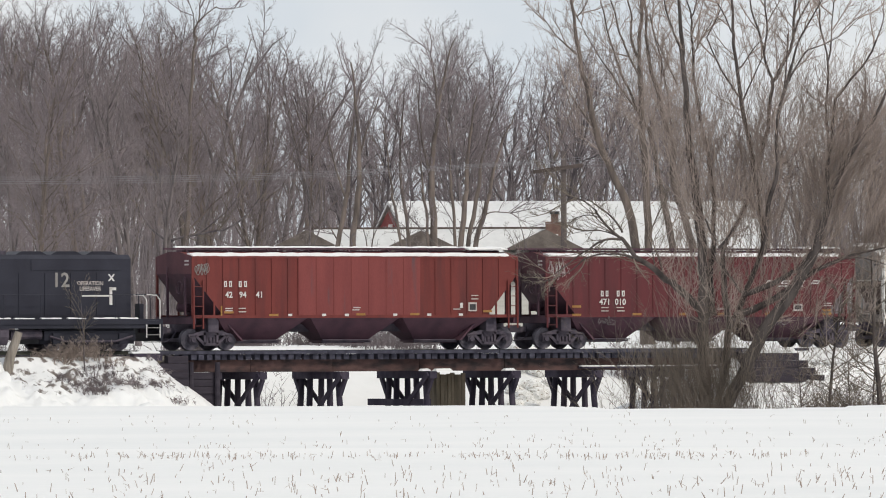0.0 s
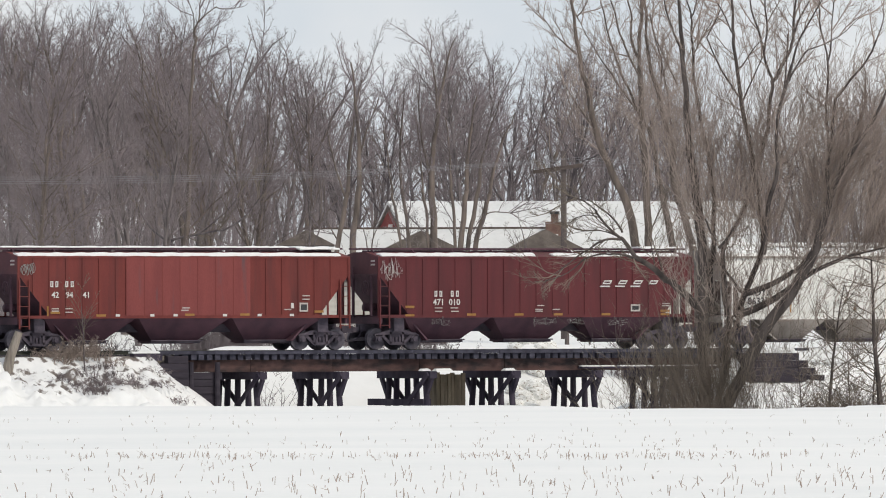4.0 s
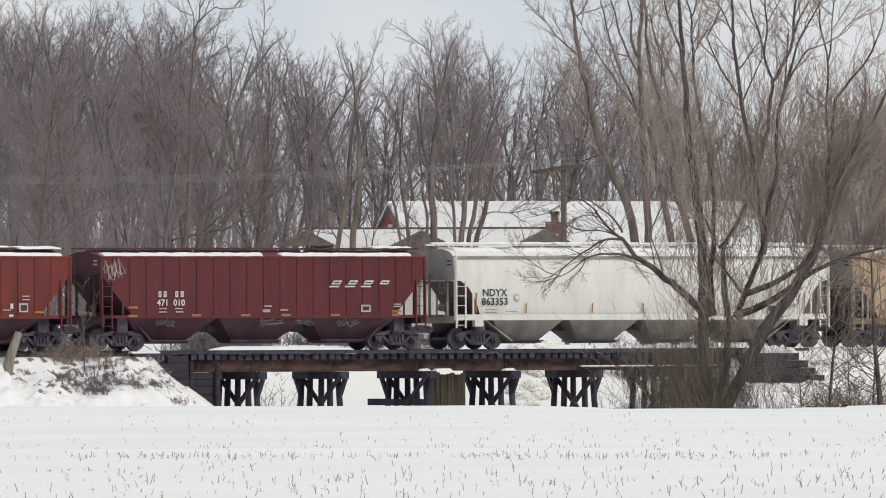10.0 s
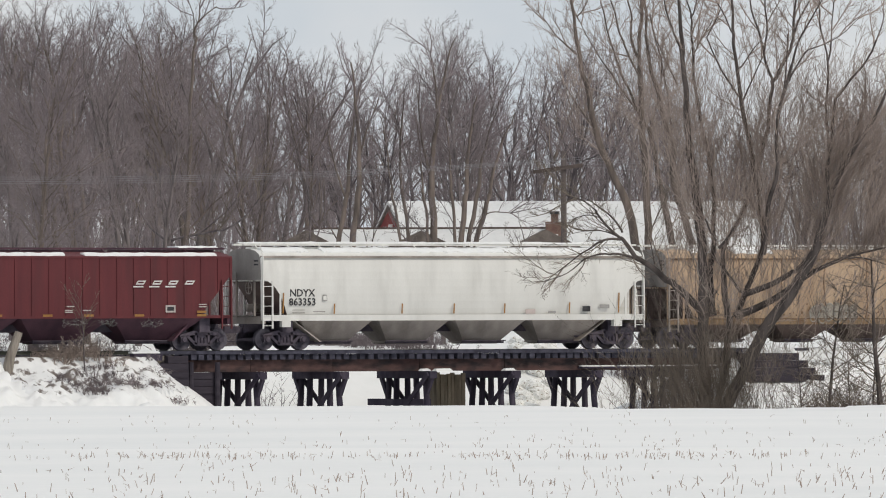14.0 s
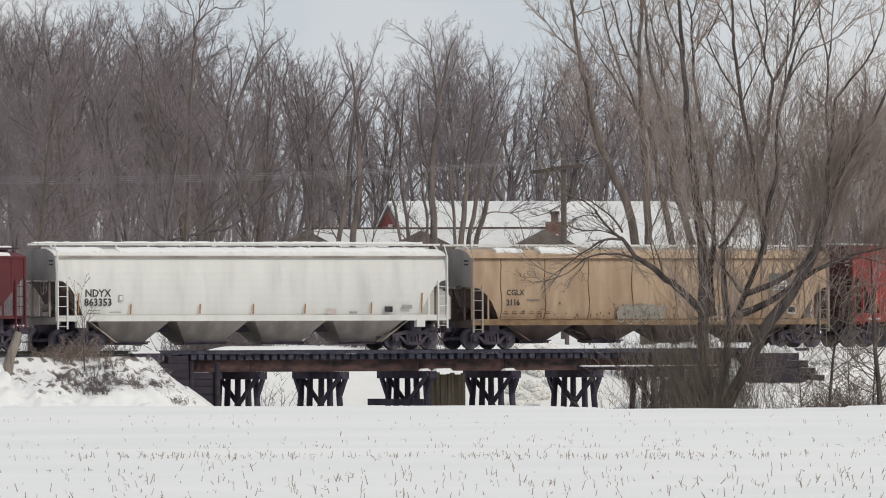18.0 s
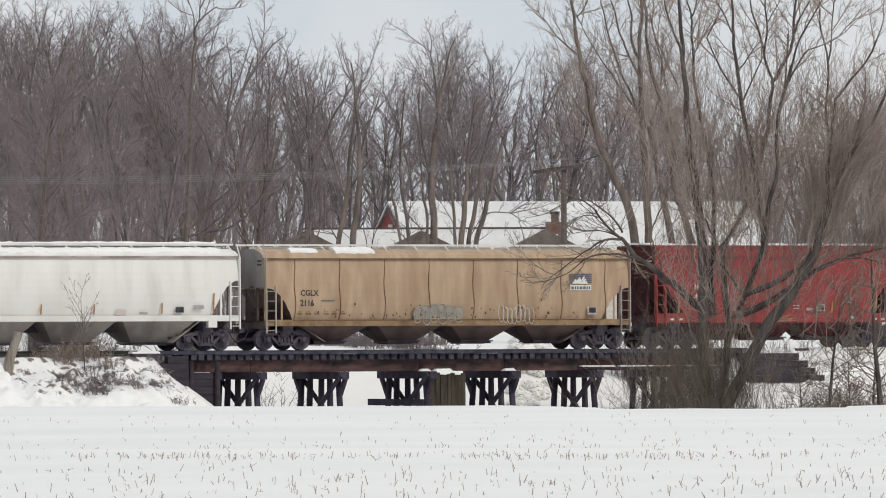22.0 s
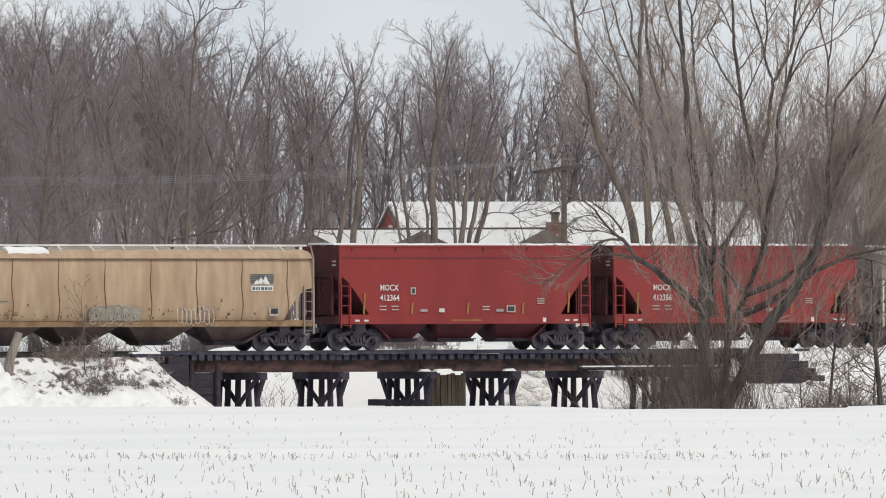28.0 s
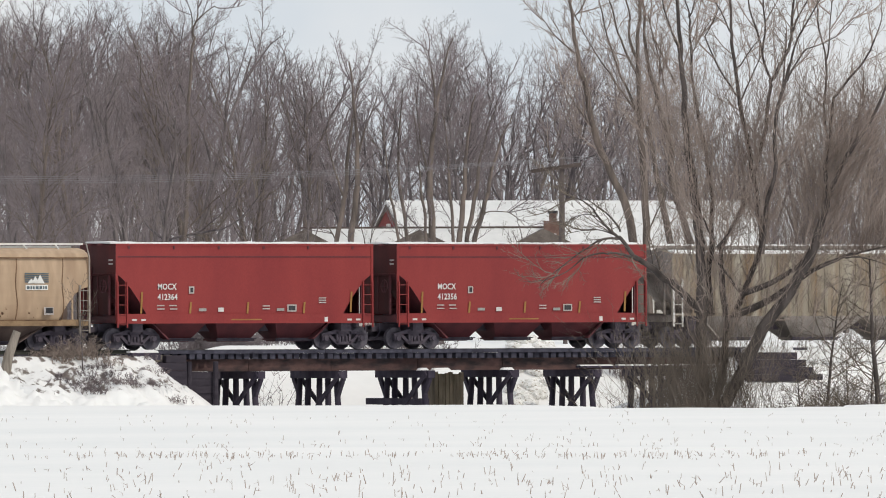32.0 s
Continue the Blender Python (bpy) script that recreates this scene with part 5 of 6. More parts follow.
    for k in range(130):
        y = rng.uniform(690, 800)
        x = rng.uniform(-1, 1) * y * 0.048
        if k % 3 and plan_x(610, y) < x < plan_x(1250, y):
            continue
        z = ground_z(x, y)
        h = rng.uniform(11, 16)
        top = Vector((x + rng.uniform(-1, 1), y, z + h))
        far.branch([Vector((x, y, z - 0.5)), Vector((x, y, z)).lerp(top, 0.5), top], [0.17, 0.1, 0.01], 4)
        for j in range(26):
            q = Vector((x, y, z)).lerp(top, rng.uniform(0.25, 1.0))
            e = q + Vector((rng.uniform(-1.6, 1.6), rng.uniform(-1, 1), rng.uniform(0.8, 3.0)))
            far.branch([q, q.lerp(e, 0.5) + Vector((rng.uniform(-0.2, 0.2), 0, 0)), e], [0.035, 0.025, 0.006], 3)
            for i in range(2):
                q2 = q.lerp(e, rng.uniform(0.3, 1))
                far.branch([q2, q2 + Vector((rng.uniform(-0.7, 0.7), 0, rng.uniform(0.2, 1.0)))], [0.02, 0.004], 3)
    solid("far_woods", far.mesh("far_woods", TWIG_GREY, False), TWIG_GREY, "hazy grey leafless woods in the distance", "woods", kind="stuff")


make_woods()


def make_undergrowth():
    """Thin saplings and scrub that fill the wood's foot."""
    rng = random.Random(83)
    w = Wood()
    for k in range(1350):
        px = rng.choice([rng.uniform(-60, 520), rng.uniform(-60, 330), rng.uniform(1280, 1640), rng.uniform(500, 1640)])
        y = rng.uniform(515, 545) if px < 480 and k % 2 else rng.uniform(585, 660)
        if 610 < px < 1010:
            continue
        x = plan_x(px, y)
        q = Vector((x, y, ground_z(x, y) - 0.1))
        L = rng.uniform(3.0, 8.5)
        d = Vector((rng.gauss(0, 0.12), 0, 1)).normalized()
        w.branch([q, q + d * L * 0.5 + any_side(rng, d) * 0.12, q + d * L], [0.035, 0.022, 0.006], 3)
        for j in range(9):
            f = rng.uniform(0.2, 1.0)
            o = q + d * L * f
            e = o + (d + any_side(rng, d) * 0.7) * rng.uniform(0.4, 1.6)
            w.branch([o, e], [0.014, 0.004], 3)
    solid("undergrowth", w.mesh("undergrowth", TWIG_GREY, False), TWIG_GREY, "dense bare grey-brown undergrowth at the wood's foot", "undergrowth", kind="stuff")


make_undergrowth()


# ---- the willow at the bridge, and the trees behind the line ----
def willow_point(px, py, y):
    return Vector((plan_x(px, y), y, EYE + (580 - py - (px - 784) * 0.0033) / 18380.0 * y))


def curve_points(a, b, bow, n=9):
    """From a to b with a bow sideways given as a vector at the middle."""
    return [a.lerp(b, k / n) + bow * (4 * (k / n) * (1 - k / n)) for k in range(n + 1)]


class Limbs:
    """Stems and limbs laid between bearings at about one depth, with shoots along them."""

    def __init__(self, tree, root, y, bark, spec, seed):
        self.tree, self.root, self.y, self.bark, self.spec = tree, root, y, bark, spec
        self.rng, self.thin, self.spots = random.Random(seed), Wood(), []

    def lay(self, x0, y0, x1, y1, r0, r1, bow=0.0, sag=0.0, near=0.0, far=0.0, shoots=3.0, name="limb"):
        rng, unit = self.rng, self.y / 18380.0
        pa, pb = willow_point(x0, y0, self.y + near), willow_point(x1, y1, self.y + far)
        pts = [q - self.root for q in curve_points(pa, pb, Vector((bow * unit, 0, -sag * unit)))]
        pts = [q + Vector((noise.noise(q * 0.8) * 0.13, 0, noise.noise(q * 0.8 + Vector((9, 0, 0))) * 0.08)) if 0 < i < 9 else q for i, q in enumerate(pts)]
        w = Wood()
        w.branch(pts, [r0 + (r1 - r0) * i / 9 for i in range(10)], 9)
        part(name, w.mesh(name, self.bark), self.bark, self.tree)
        self.spots += pts[1::2]
        length = (pb - pa).length
        for k in range(int(length * shoots)):
            f = rng.uniform(0.1, 1.0)
            i = min(8, int(f * 9))
            q = pts[i].lerp(pts[i + 1], f * 9 - i)
            d = (pts[i + 1] - pts[i]).normalized()
            a2 = radians(rng.gauss(42, 10))
            nd = (d * math.cos(a2) + any_side(rng, d) * math.sin(a2)).normalized()
            if k % 4 == 0:
                grow(rng, self.thin, self.thin, q, nd, rng.uniform(1.6, 3.2), rng.uniform(0.022, 0.04), 1, self.spec)
            else:
                grow(rng, self.thin, self.thin, q, nd, rng.uniform(0.7, 1.9), rng.uniform(0.012, 0.022), 2, self.spec)

    def whips(self, count, x0, x1, y0, y1, fan, twigs=6, size=1.0):
        """Long shoots that leave the nearest limb below and sweep upwards, over a patch of bearings."""
        rng = self.rng
        for k in range(count):
            px, py = rng.uniform(x0, x1), rng.uniform(y0, y1)
            end = willow_point(px, py, self.y + rng.uniform(-2.5, 2.5)) - self.root
            d = Vector((fan * (px - 1290) / 280.0 + rng.gauss(0, 0.26), rng.uniform(-0.2, 0.2), 1)).normalized()
            low = [q for q in self.spots if 0.3 < end.z - q.z < 2.6 and abs(end.x - q.x) < 1.3]
            q = rng.choice(low) if low else end - d * rng.uniform(0.8, 2.0)
            tip = end + d * rng.uniform(0.7, 2.4)
            mid = q.lerp(end, 0.5) + Vector(((end.x - q.x) * 0.22, 0, -0.12))
            r = rng.uniform(0.009, 0.016) * size
            self.thin.branch([q, mid, end, tip], [r, r * 0.85, r * 0.65, 0.004], 3)
            for j in range(twigs):
                f = rng.uniform(0.25, 1.9)
                o = mid.lerp(end, min(1.0, f)) if f < 1 else end.lerp(tip, f - 1)
                e = o + (d + any_side(rng, d) * rng.uniform(0.25, 0.7)) * rng.uniform(0.4, 1.3)
                self.thin.branch([o, o.lerp(e, 0.5) + any_side(rng, d) * 0.05, e], [0.0085 * size, 0.007 * size, 0.004], 3)

    def crown(self, material, label):
        part("crown", self.thin.mesh("crown", material, False), material, self.tree, label)


SHOOTS = dict(counts=(0, 7, 5, 3), angles=(30, 36, 38, 38), ratio=(0.5, 0.42, 0.5, 0.6), wander=0.28, rise=(0.05, 0.09, 0.07, 0.05, 0.0), start=(0.2, 0.15, 0.1, 0.1), fine=(0.1, 0.016, 0.011, 0.008))


def make_willow():
    y = 433.0
    root = willow_point(1265, 735, y)
    root.z = ground_z(root.x, root.y) - 0.2
    tree = thing("willow_tree", "large spreading bare willow with many stems beside the bridge", "tree", Matrix.Translation(root))
    w = Limbs(tree, root, y, WILLOW_BARK, SHOOTS, 91)
    # the upright stem
    w.lay(1246, 750, 1243, 520, 0.27, 0.22, shoots=0, name="stem")
    w.lay(1243, 525, 1238, 400, 0.22, 0.19, 3, shoots=2, name="stem")
    w.lay(1238, 405, 1221, 270, 0.2, 0.15, shoots=1)
    w.lay(1221, 275, 1208, 100, 0.15, 0.1, 2, far=-1, shoots=2)
    w.lay(1208, 105, 1198, -45, 0.1, 0.05, near=-1, far=-1)
    w.lay(1206, 95, 1175, -20, 0.05, 0.025, -5, near=-1, far=-2)
    w.lay(1262, 560, 1264, 430, 0.16, 0.11, -6, near=1, far=1, shoots=0)
    w.lay(1264, 432, 1250, 250, 0.1, 0.08, 4, near=1, far=2, shoots=2)
    w.lay(1250, 252, 1228, 90, 0.08, 0.055, -5, near=2, far=2)
    w.lay(1228, 92, 1224, 30, 0.05, 0.04, near=2, far=2)
    w.lay(1224, 32, 1243, -35, 0.035, 0.02, near=2, far=2)
    w.lay(1224, 32, 1208, -35, 0.035, 0.02, near=2, far=2)
    w.lay(1229, 95, 1262, 30, 0.03, 0.014, near=2, far=2)
    w.lay(1272, 440, 1310, 386, 0.07, 0.04, 0, 6, near=-1, far=-1)
    w.lay(1268, 425, 1248, 388, 0.05, 0.03, near=-1, far=-1)
    w.lay(1262, 455, 1312, 518, 0.07, 0.06, 3, shoots=1)
    # arms over the line towards the engine's end, with darker twigs
    pale, w.thin = w.thin, Wood()
    w.lay(1250, 562, 1190, 500, 0.18, 0.14, far=-1, shoots=0)
    w.lay(1190, 500, 1124, 455, 0.14, 0.1, near=-1, far=-2, shoots=1)
    w.lay(1124, 456, 1098, 420, 0.1, 0.075, near=-2, far=-2, shoots=2)
    w.lay(1098, 422, 1054, 372, 0.065, 0.04, -4, near=-2, far=-3)
    w.lay(1054, 372, 1000, 345, 0.034, 0.01, 0, -6, near=-3, far=-3, shoots=4)
    w.lay(1101, 412, 1062, 368, 0.05, 0.03, 5, near=-2, far=-2)
    w.lay(1062, 368, 1022, 340, 0.028, 0.01, near=-2, far=-2)
    w.lay(1098, 424, 1045, 440, 0.055, 0.04, -2, -9, near=-2, far=-3, shoots=2)
    w.lay(1045, 440, 958, 512, 0.036, 0.01, -6, -2, near=-3, far=-3, shoots=2.5)
    w.lay(1130, 462, 1080, 451, 0.06, 0.042, 0, -4, near=-2, far=-3, shoots=2)
    w.lay(1080, 451, 1012, 478, 0.04, 0.024, -2, -8, near=-3, far=-3, shoots=2)
    w.lay(1012, 478, 928, 500, 0.022, 0.008, 0, 7, near=-3, far=-3, shoots=2)
    w.lay(1095, 420, 1008, 415, 0.034, 0.01, 4, -12, near=-2, far=-3)
    w.lay(1066, 388, 1004, 394, 0.026, 0.009, 0, -10, near=-3, far=-3)
    w.lay(1184, 496, 1166, 448, 0.035, 0.016, -4, near=-1, far=-1)
    w.lay(1160, 480, 1148, 420, 0.03, 0.014, 2, near=-1, far=-1)
    part("arm_crown", w.thin.mesh("arm_crown", DARK_TWIG, False), DARK_TWIG, tree, "dark leafless twigs")
    w.thin = pale
    # the leaning stem and its crown
    w.lay(1266, 750, 1352, 582, 0.26, 0.25, 3, far=-1, shoots=1, name="stem")
    w.lay(1352, 585, 1447, 434, 0.25, 0.19, 7, near=-1, far=-1, shoots=2.5, name="stem")
    w.lay(1447, 436, 1466, 358, 0.18, 0.14, 3, near=-1, far=-1, shoots=1)
    w.lay(1464, 362, 1545, 215, 0.13, 0.08, -7, near=-1, far=-1, shoots=2)
    w.lay(1545, 217, 1610, 90, 0.075, 0.03, -4, near=-1, far=-1)
    w.lay(1466, 362, 1480, 172, 0.1, 0.055, -4, near=-1, far=0, shoots=2)
    w.lay(1480, 174, 1545, 90, 0.055, 0.04, 2, 4, shoots=2)
    w.lay(1545, 92, 1563, 15, 0.04, 0.015, 5)
    w.lay(1470, 290, 1466, 110, 0.06, 0.045, -3, near=1, far=1, shoots=2)
    w.lay(1466, 112, 1450, -25, 0.042, 0.018, -4, near=1, far=1)
    w.lay(1466, 112, 1480, -25, 0.038, 0.018, 3, near=1, far=1)
    w.lay(1500, 300, 1540, 160, 0.05, 0.02, -4, near=1, far=1)
    # the long arm away from the engine's end
    w.lay(1300, 560, 1382, 520, 0.17, 0.13, 0, 3, shoots=0.5)
    w.lay(1382, 520, 1447, 477, 0.13, 0.1, 0, -1, shoots=1)
    w.lay(1447, 477, 1520, 450, 0.1, 0.05, 0, -4, shoots=2)
    w.lay(1520, 450, 1610, 434, 0.05, 0.02, 0, -3, shoots=2)
    w.lay(1500, 458, 1600, 490, 0.04, 0.014, 0, -12, shoots=2)
    w.lay(1312, 522, 1405, 480, 0.14, 0.1, 0, 4, shoots=0.5)
    w.lay(1405, 482, 1440, 442, 0.1, 0.09, 3, shoots=0.5)
    # stems between the two
    w.lay(1268, 750, 1292, 560, 0.16, 0.14, near=1, far=0, shoots=2, name="stem")
    w.lay(1300, 562, 1347, 446, 0.14, 0.1, 3, 4, near=1, far=1, shoots=0.5)
    w.lay(1347, 448, 1334, 300, 0.1, 0.095, 6, near=1, far=2, shoots=1)
    w.lay(1334, 303, 1313, 180, 0.1, 0.085, 3, near=2, far=2, shoots=1.5)
    w.lay(1313, 182, 1300, 62, 0.085, 0.068, -3, near=2, far=2, shoots=1.5)
    w.lay(1300, 64, 1298, -45, 0.066, 0.04, -2, near=2, far=2, shoots=2)
    w.lay(1300, 62, 1262, -10, 0.036, 0.016, near=2, far=2)
    w.lay(1308, 122, 1350, 70, 0.036, 0.014, 0, -4, near=2, far=2)
    w.lay(1316, 178, 1354, 96, 0.04, 0.022, -4, near=2, far=2)
    w.lay(1308, 172, 1252, 66, 0.045, 0.028, -4, near=2, far=2, shoots=2)
    w.lay(1252, 66, 1282, 0, 0.026, 0.01, near=2, far=2)
    w.lay(1288, 562, 1280, 440, 0.15, 0.1, -4, near=2, far=2, shoots=0.5)
    w.lay(1280, 442, 1356, 240, 0.1, 0.09, 8, 6, near=2, far=3, shoots=1.5)
    w.lay(1356, 243, 1367, 143, 0.09, 0.075, near=3, far=3, shoots=1)
    w.lay(1367, 145, 1354, 88, 0.06, 0.05, -2, near=3, far=3, shoots=2)
    w.lay(1354, 90, 1357, -40, 0.045, 0.025, 3, near=3, far=3)
    w.lay(1354, 92, 1326, -40, 0.05, 0.025, -6, near=3, far=3)
    w.lay(1367, 145, 1402, 78, 0.08, 0.065, 4, near=3, far=3, shoots=1.5)
    w.lay(1402, 80, 1416, -40, 0.064, 0.035, near=3, far=3)
    w.lay(1406, 60, 1452, -25, 0.045, 0.02, -4, near=3, far=3)
    w.lay(1352, 450, 1376, 300, 0.1, 0.085, -5, near=-1, far=-2, shoots=1)
    w.lay(1376, 303, 1380, 195, 0.085, 0.08, -4, near=-2, far=-2, shoots=1.5)
    w.lay(1380, 197, 1403, 113, 0.08, 0.06, 2, near=-2, far=-2, shoots=1.5)
    w.lay(1403, 115, 1460, -10, 0.05, 0.025, -6, near=-2, far=-2)
    w.lay(1398, 145, 1432, 88, 0.042, 0.032, -3, near=-2, far=-2, shoots=2)
    w.lay(1432, 88, 1522, 32, 0.03, 0.01, 4, 6, near=-2, far=-2)
    w.lay(1380, 200, 1395, 60, 0.04, 0.02, 6, near=-1, far=-1)
    # whips: thick on the lower limbs, thinner above
    w.whips(560, 1330, 1590, 200, 430, 0.5)
    w.whips(240, 1400, 1600, 170, 400, 0.5)
    w.whips(120, 1290, 1590, 420, 560, 0.4)
    w.whips(90, 1170, 1300, 400, 560, 0.2)
    w.whips(260, 1195, 1340, 190, 430, 0.25, 5)
    w.whips(110, 1140, 1260, 140, 340, 0.3, 5)
    w.whips(110, 1200, 1560, 110, 220, 0.4, 5)
    # a split, barkless branch that hangs
    a, b = willow_point(1228, 440, 430.5) - root, willow_point(1275, 545, 430.5) - root
    part("broken_branch", Geo().tube([q + Vector((0.05 * (-1) ** i, 0, 0)) for i, q in enumerate(curve_points(a, b, Vector((-0.2, 0, -0.2))))], [0.026 - 0.0017 * k for k in range(10)], 5), STUMP, tree, "pale barkless broken branch")
    # sprouts from the stool and the lower stems
    rng, thin = w.rng, Wood()
    for k in range(820):
        f = rng.random()
        q = Vector((rng.gauss(-0.7, 1.2) + (1.9 * f if k % 3 == 0 else -0.4 * f), rng.uniform(-1.9, 0.7), rng.uniform(0.0, 1.2) + (2.9 * f if k % 2 else 0.6 * f)))
        d = Vector((rng.gauss(-0.12, 0.36), rng.uniform(-0.25, 0.25), 1)).normalized()
        L = rng.uniform(1.2, 4.6)
        e = q + d * L + Vector((d.x * 0.5, 0, 0.2))
        thin.branch([q, q + d * L * 0.5 + any_side(rng, d) * 0.12, e], [0.011, 0.008, 0.004], 3)
        for j in range(5):
            o = q + d * L * rng.uniform(0.3, 0.95)
            thin.branch([o, o + (d + any_side(rng, d) * 0.6) * rng.uniform(0.3, 1.0)], [0.008, 0.004], 3)
    tagged(part("sprout_thicket", thin.mesh("sprout_thicket", DARK_TWIG, False), DARK_TWIG, tree), "thicket of dark brown sprouts", kind="stuff")
    w.crown(WILLOW_TWIG, "yellow-brown leafless twigs")


make_willow()


def make_line_trees():
    """Four tall trees that lean together beyond the line, before the house."""
    y = 478.0

    def begin(px, seed):
        root = willow_point(px, 600, y)
        root.z = ground_z(root.x, root.y) - 0.3
        tree = thing("bare_tree", "tall leaning bare grey-brown tree beyond the railway line", "tree", Matrix.Translation(root), "trees beyond the line")
        return Limbs(tree, root, y, BARK_BROWN, SHOOTS, seed)

    w = begin(1142, 71)
    w.lay(1142, 622, 1120, 400, 0.24, 0.2, 3, shoots=0.3, name="trunk")
    w.lay(1120, 403, 1073, 280, 0.2, 0.16, 4, shoots=1, name="trunk")
    w.lay(1073, 283, 1037, 140, 0.16, 0.12, -4, shoots=1.5, name="trunk")
    w.lay(1037, 142, 1020, 55, 0.115, 0.085, -2, shoots=2)
    w.lay(1020, 57, 1005, -40, 0.08, 0.05, shoots=2)
    w.lay(1023, 97, 988, 66, 0.045, 0.03)
    w.lay(988, 66, 950, 15, 0.028, 0.01)
    w.lay(1022, 30, 1060, -30, 0.03, 0.014)
    w.lay(1060, 240, 1000, 150, 0.05, 0.018)
    w.whips(50, 960, 1060, 60, 230, 0.3, 5)
    w.crown(WILLOW_TWIG, "leafless twigs")
    w = begin(1152, 72)
    w.lay(1153, 622, 1147, 420, 0.2, 0.18, shoots=0.3, name="trunk")
    w.lay(1147, 423, 1137, 240, 0.18, 0.15, 2, shoots=1, name="trunk")
    w.lay(1137, 243, 1133, 120, 0.15, 0.12, -2, shoots=1.5, name="trunk")
    w.lay(1133, 122, 1141, -40, 0.1, 0.06, -3, shoots=2)
    w.lay(1131, 132, 1105, 72, 0.06, 0.045, -2, shoots=2)
    w.lay(1105, 74, 1075, -40, 0.045, 0.02, -4)
    w.lay(1131, 105, 1118, 40, 0.07, 0.055, -4, shoots=2)
    w.lay(1118, 42, 1106, -40, 0.05, 0.025)
    w.lay(1136, 205, 1085, 130, 0.055, 0.04, -5, shoots=2)
    w.lay(1085, 132, 1020, 25, 0.036, 0.012, -4)
    w.whips(45, 1060, 1160, 60, 220, 0.3, 5)
    w.crown(WILLOW_TWIG, "leafless twigs")
    w = begin(1196, 73)
    w.lay(1196, 622, 1190, 430, 0.2, 0.17, shoots=0.3, name="trunk")
    w.lay(1190, 433, 1171, 345, 0.17, 0.14, shoots=0.5, name="trunk")
    w.lay(1171, 348, 1148, 225, 0.13, 0.1, 3, shoots=1.5)
    w.lay(1148, 228, 1098, 120, 0.075, 0.05, -4, shoots=2)
    w.lay(1098, 122, 1058, -30, 0.05, 0.02, -4)
    w.lay(1150, 235, 1175, 60, 0.05, 0.02, 5)
    w.whips(40, 1070, 1200, 90, 260, 0.3, 5)
    w.crown(WILLOW_TWIG, "leafless twigs")
    w = begin(1236, 74)
    w.lay(1236, 622, 1226, 430, 0.2, 0.18, shoots=0.3, name="trunk")
    w.lay(1226, 433, 1200, 355, 0.17, 0.15, shoots=0.5, name="trunk")
    w.lay(1200, 358, 1194, 255, 0.15, 0.14, -4, shoots=1, name="trunk")
    w.lay(1194, 258, 1163, 155, 0.14, 0.11, -2, shoots=1.5)
    w.lay(1163, 157, 1147, 80, 0.1, 0.08, -2, shoots=2)
    w.lay(1147, 82, 1133, -40, 0.075, 0.04, 3)
    w.lay(1203, 375, 1222, 388, 0.05, 0.04, shoots=1)
    w.lay(1190, 240, 1152, 30, 0.05, 0.02, 6)
    w.lay(1200, 150, 1152, 25, 0.05, 0.02, -5)
    w.whips(40, 1110, 1240, 100, 280, 0.3, 5)
    w.crown(WILLOW_TWIG, "leafless twigs")


make_line_trees()


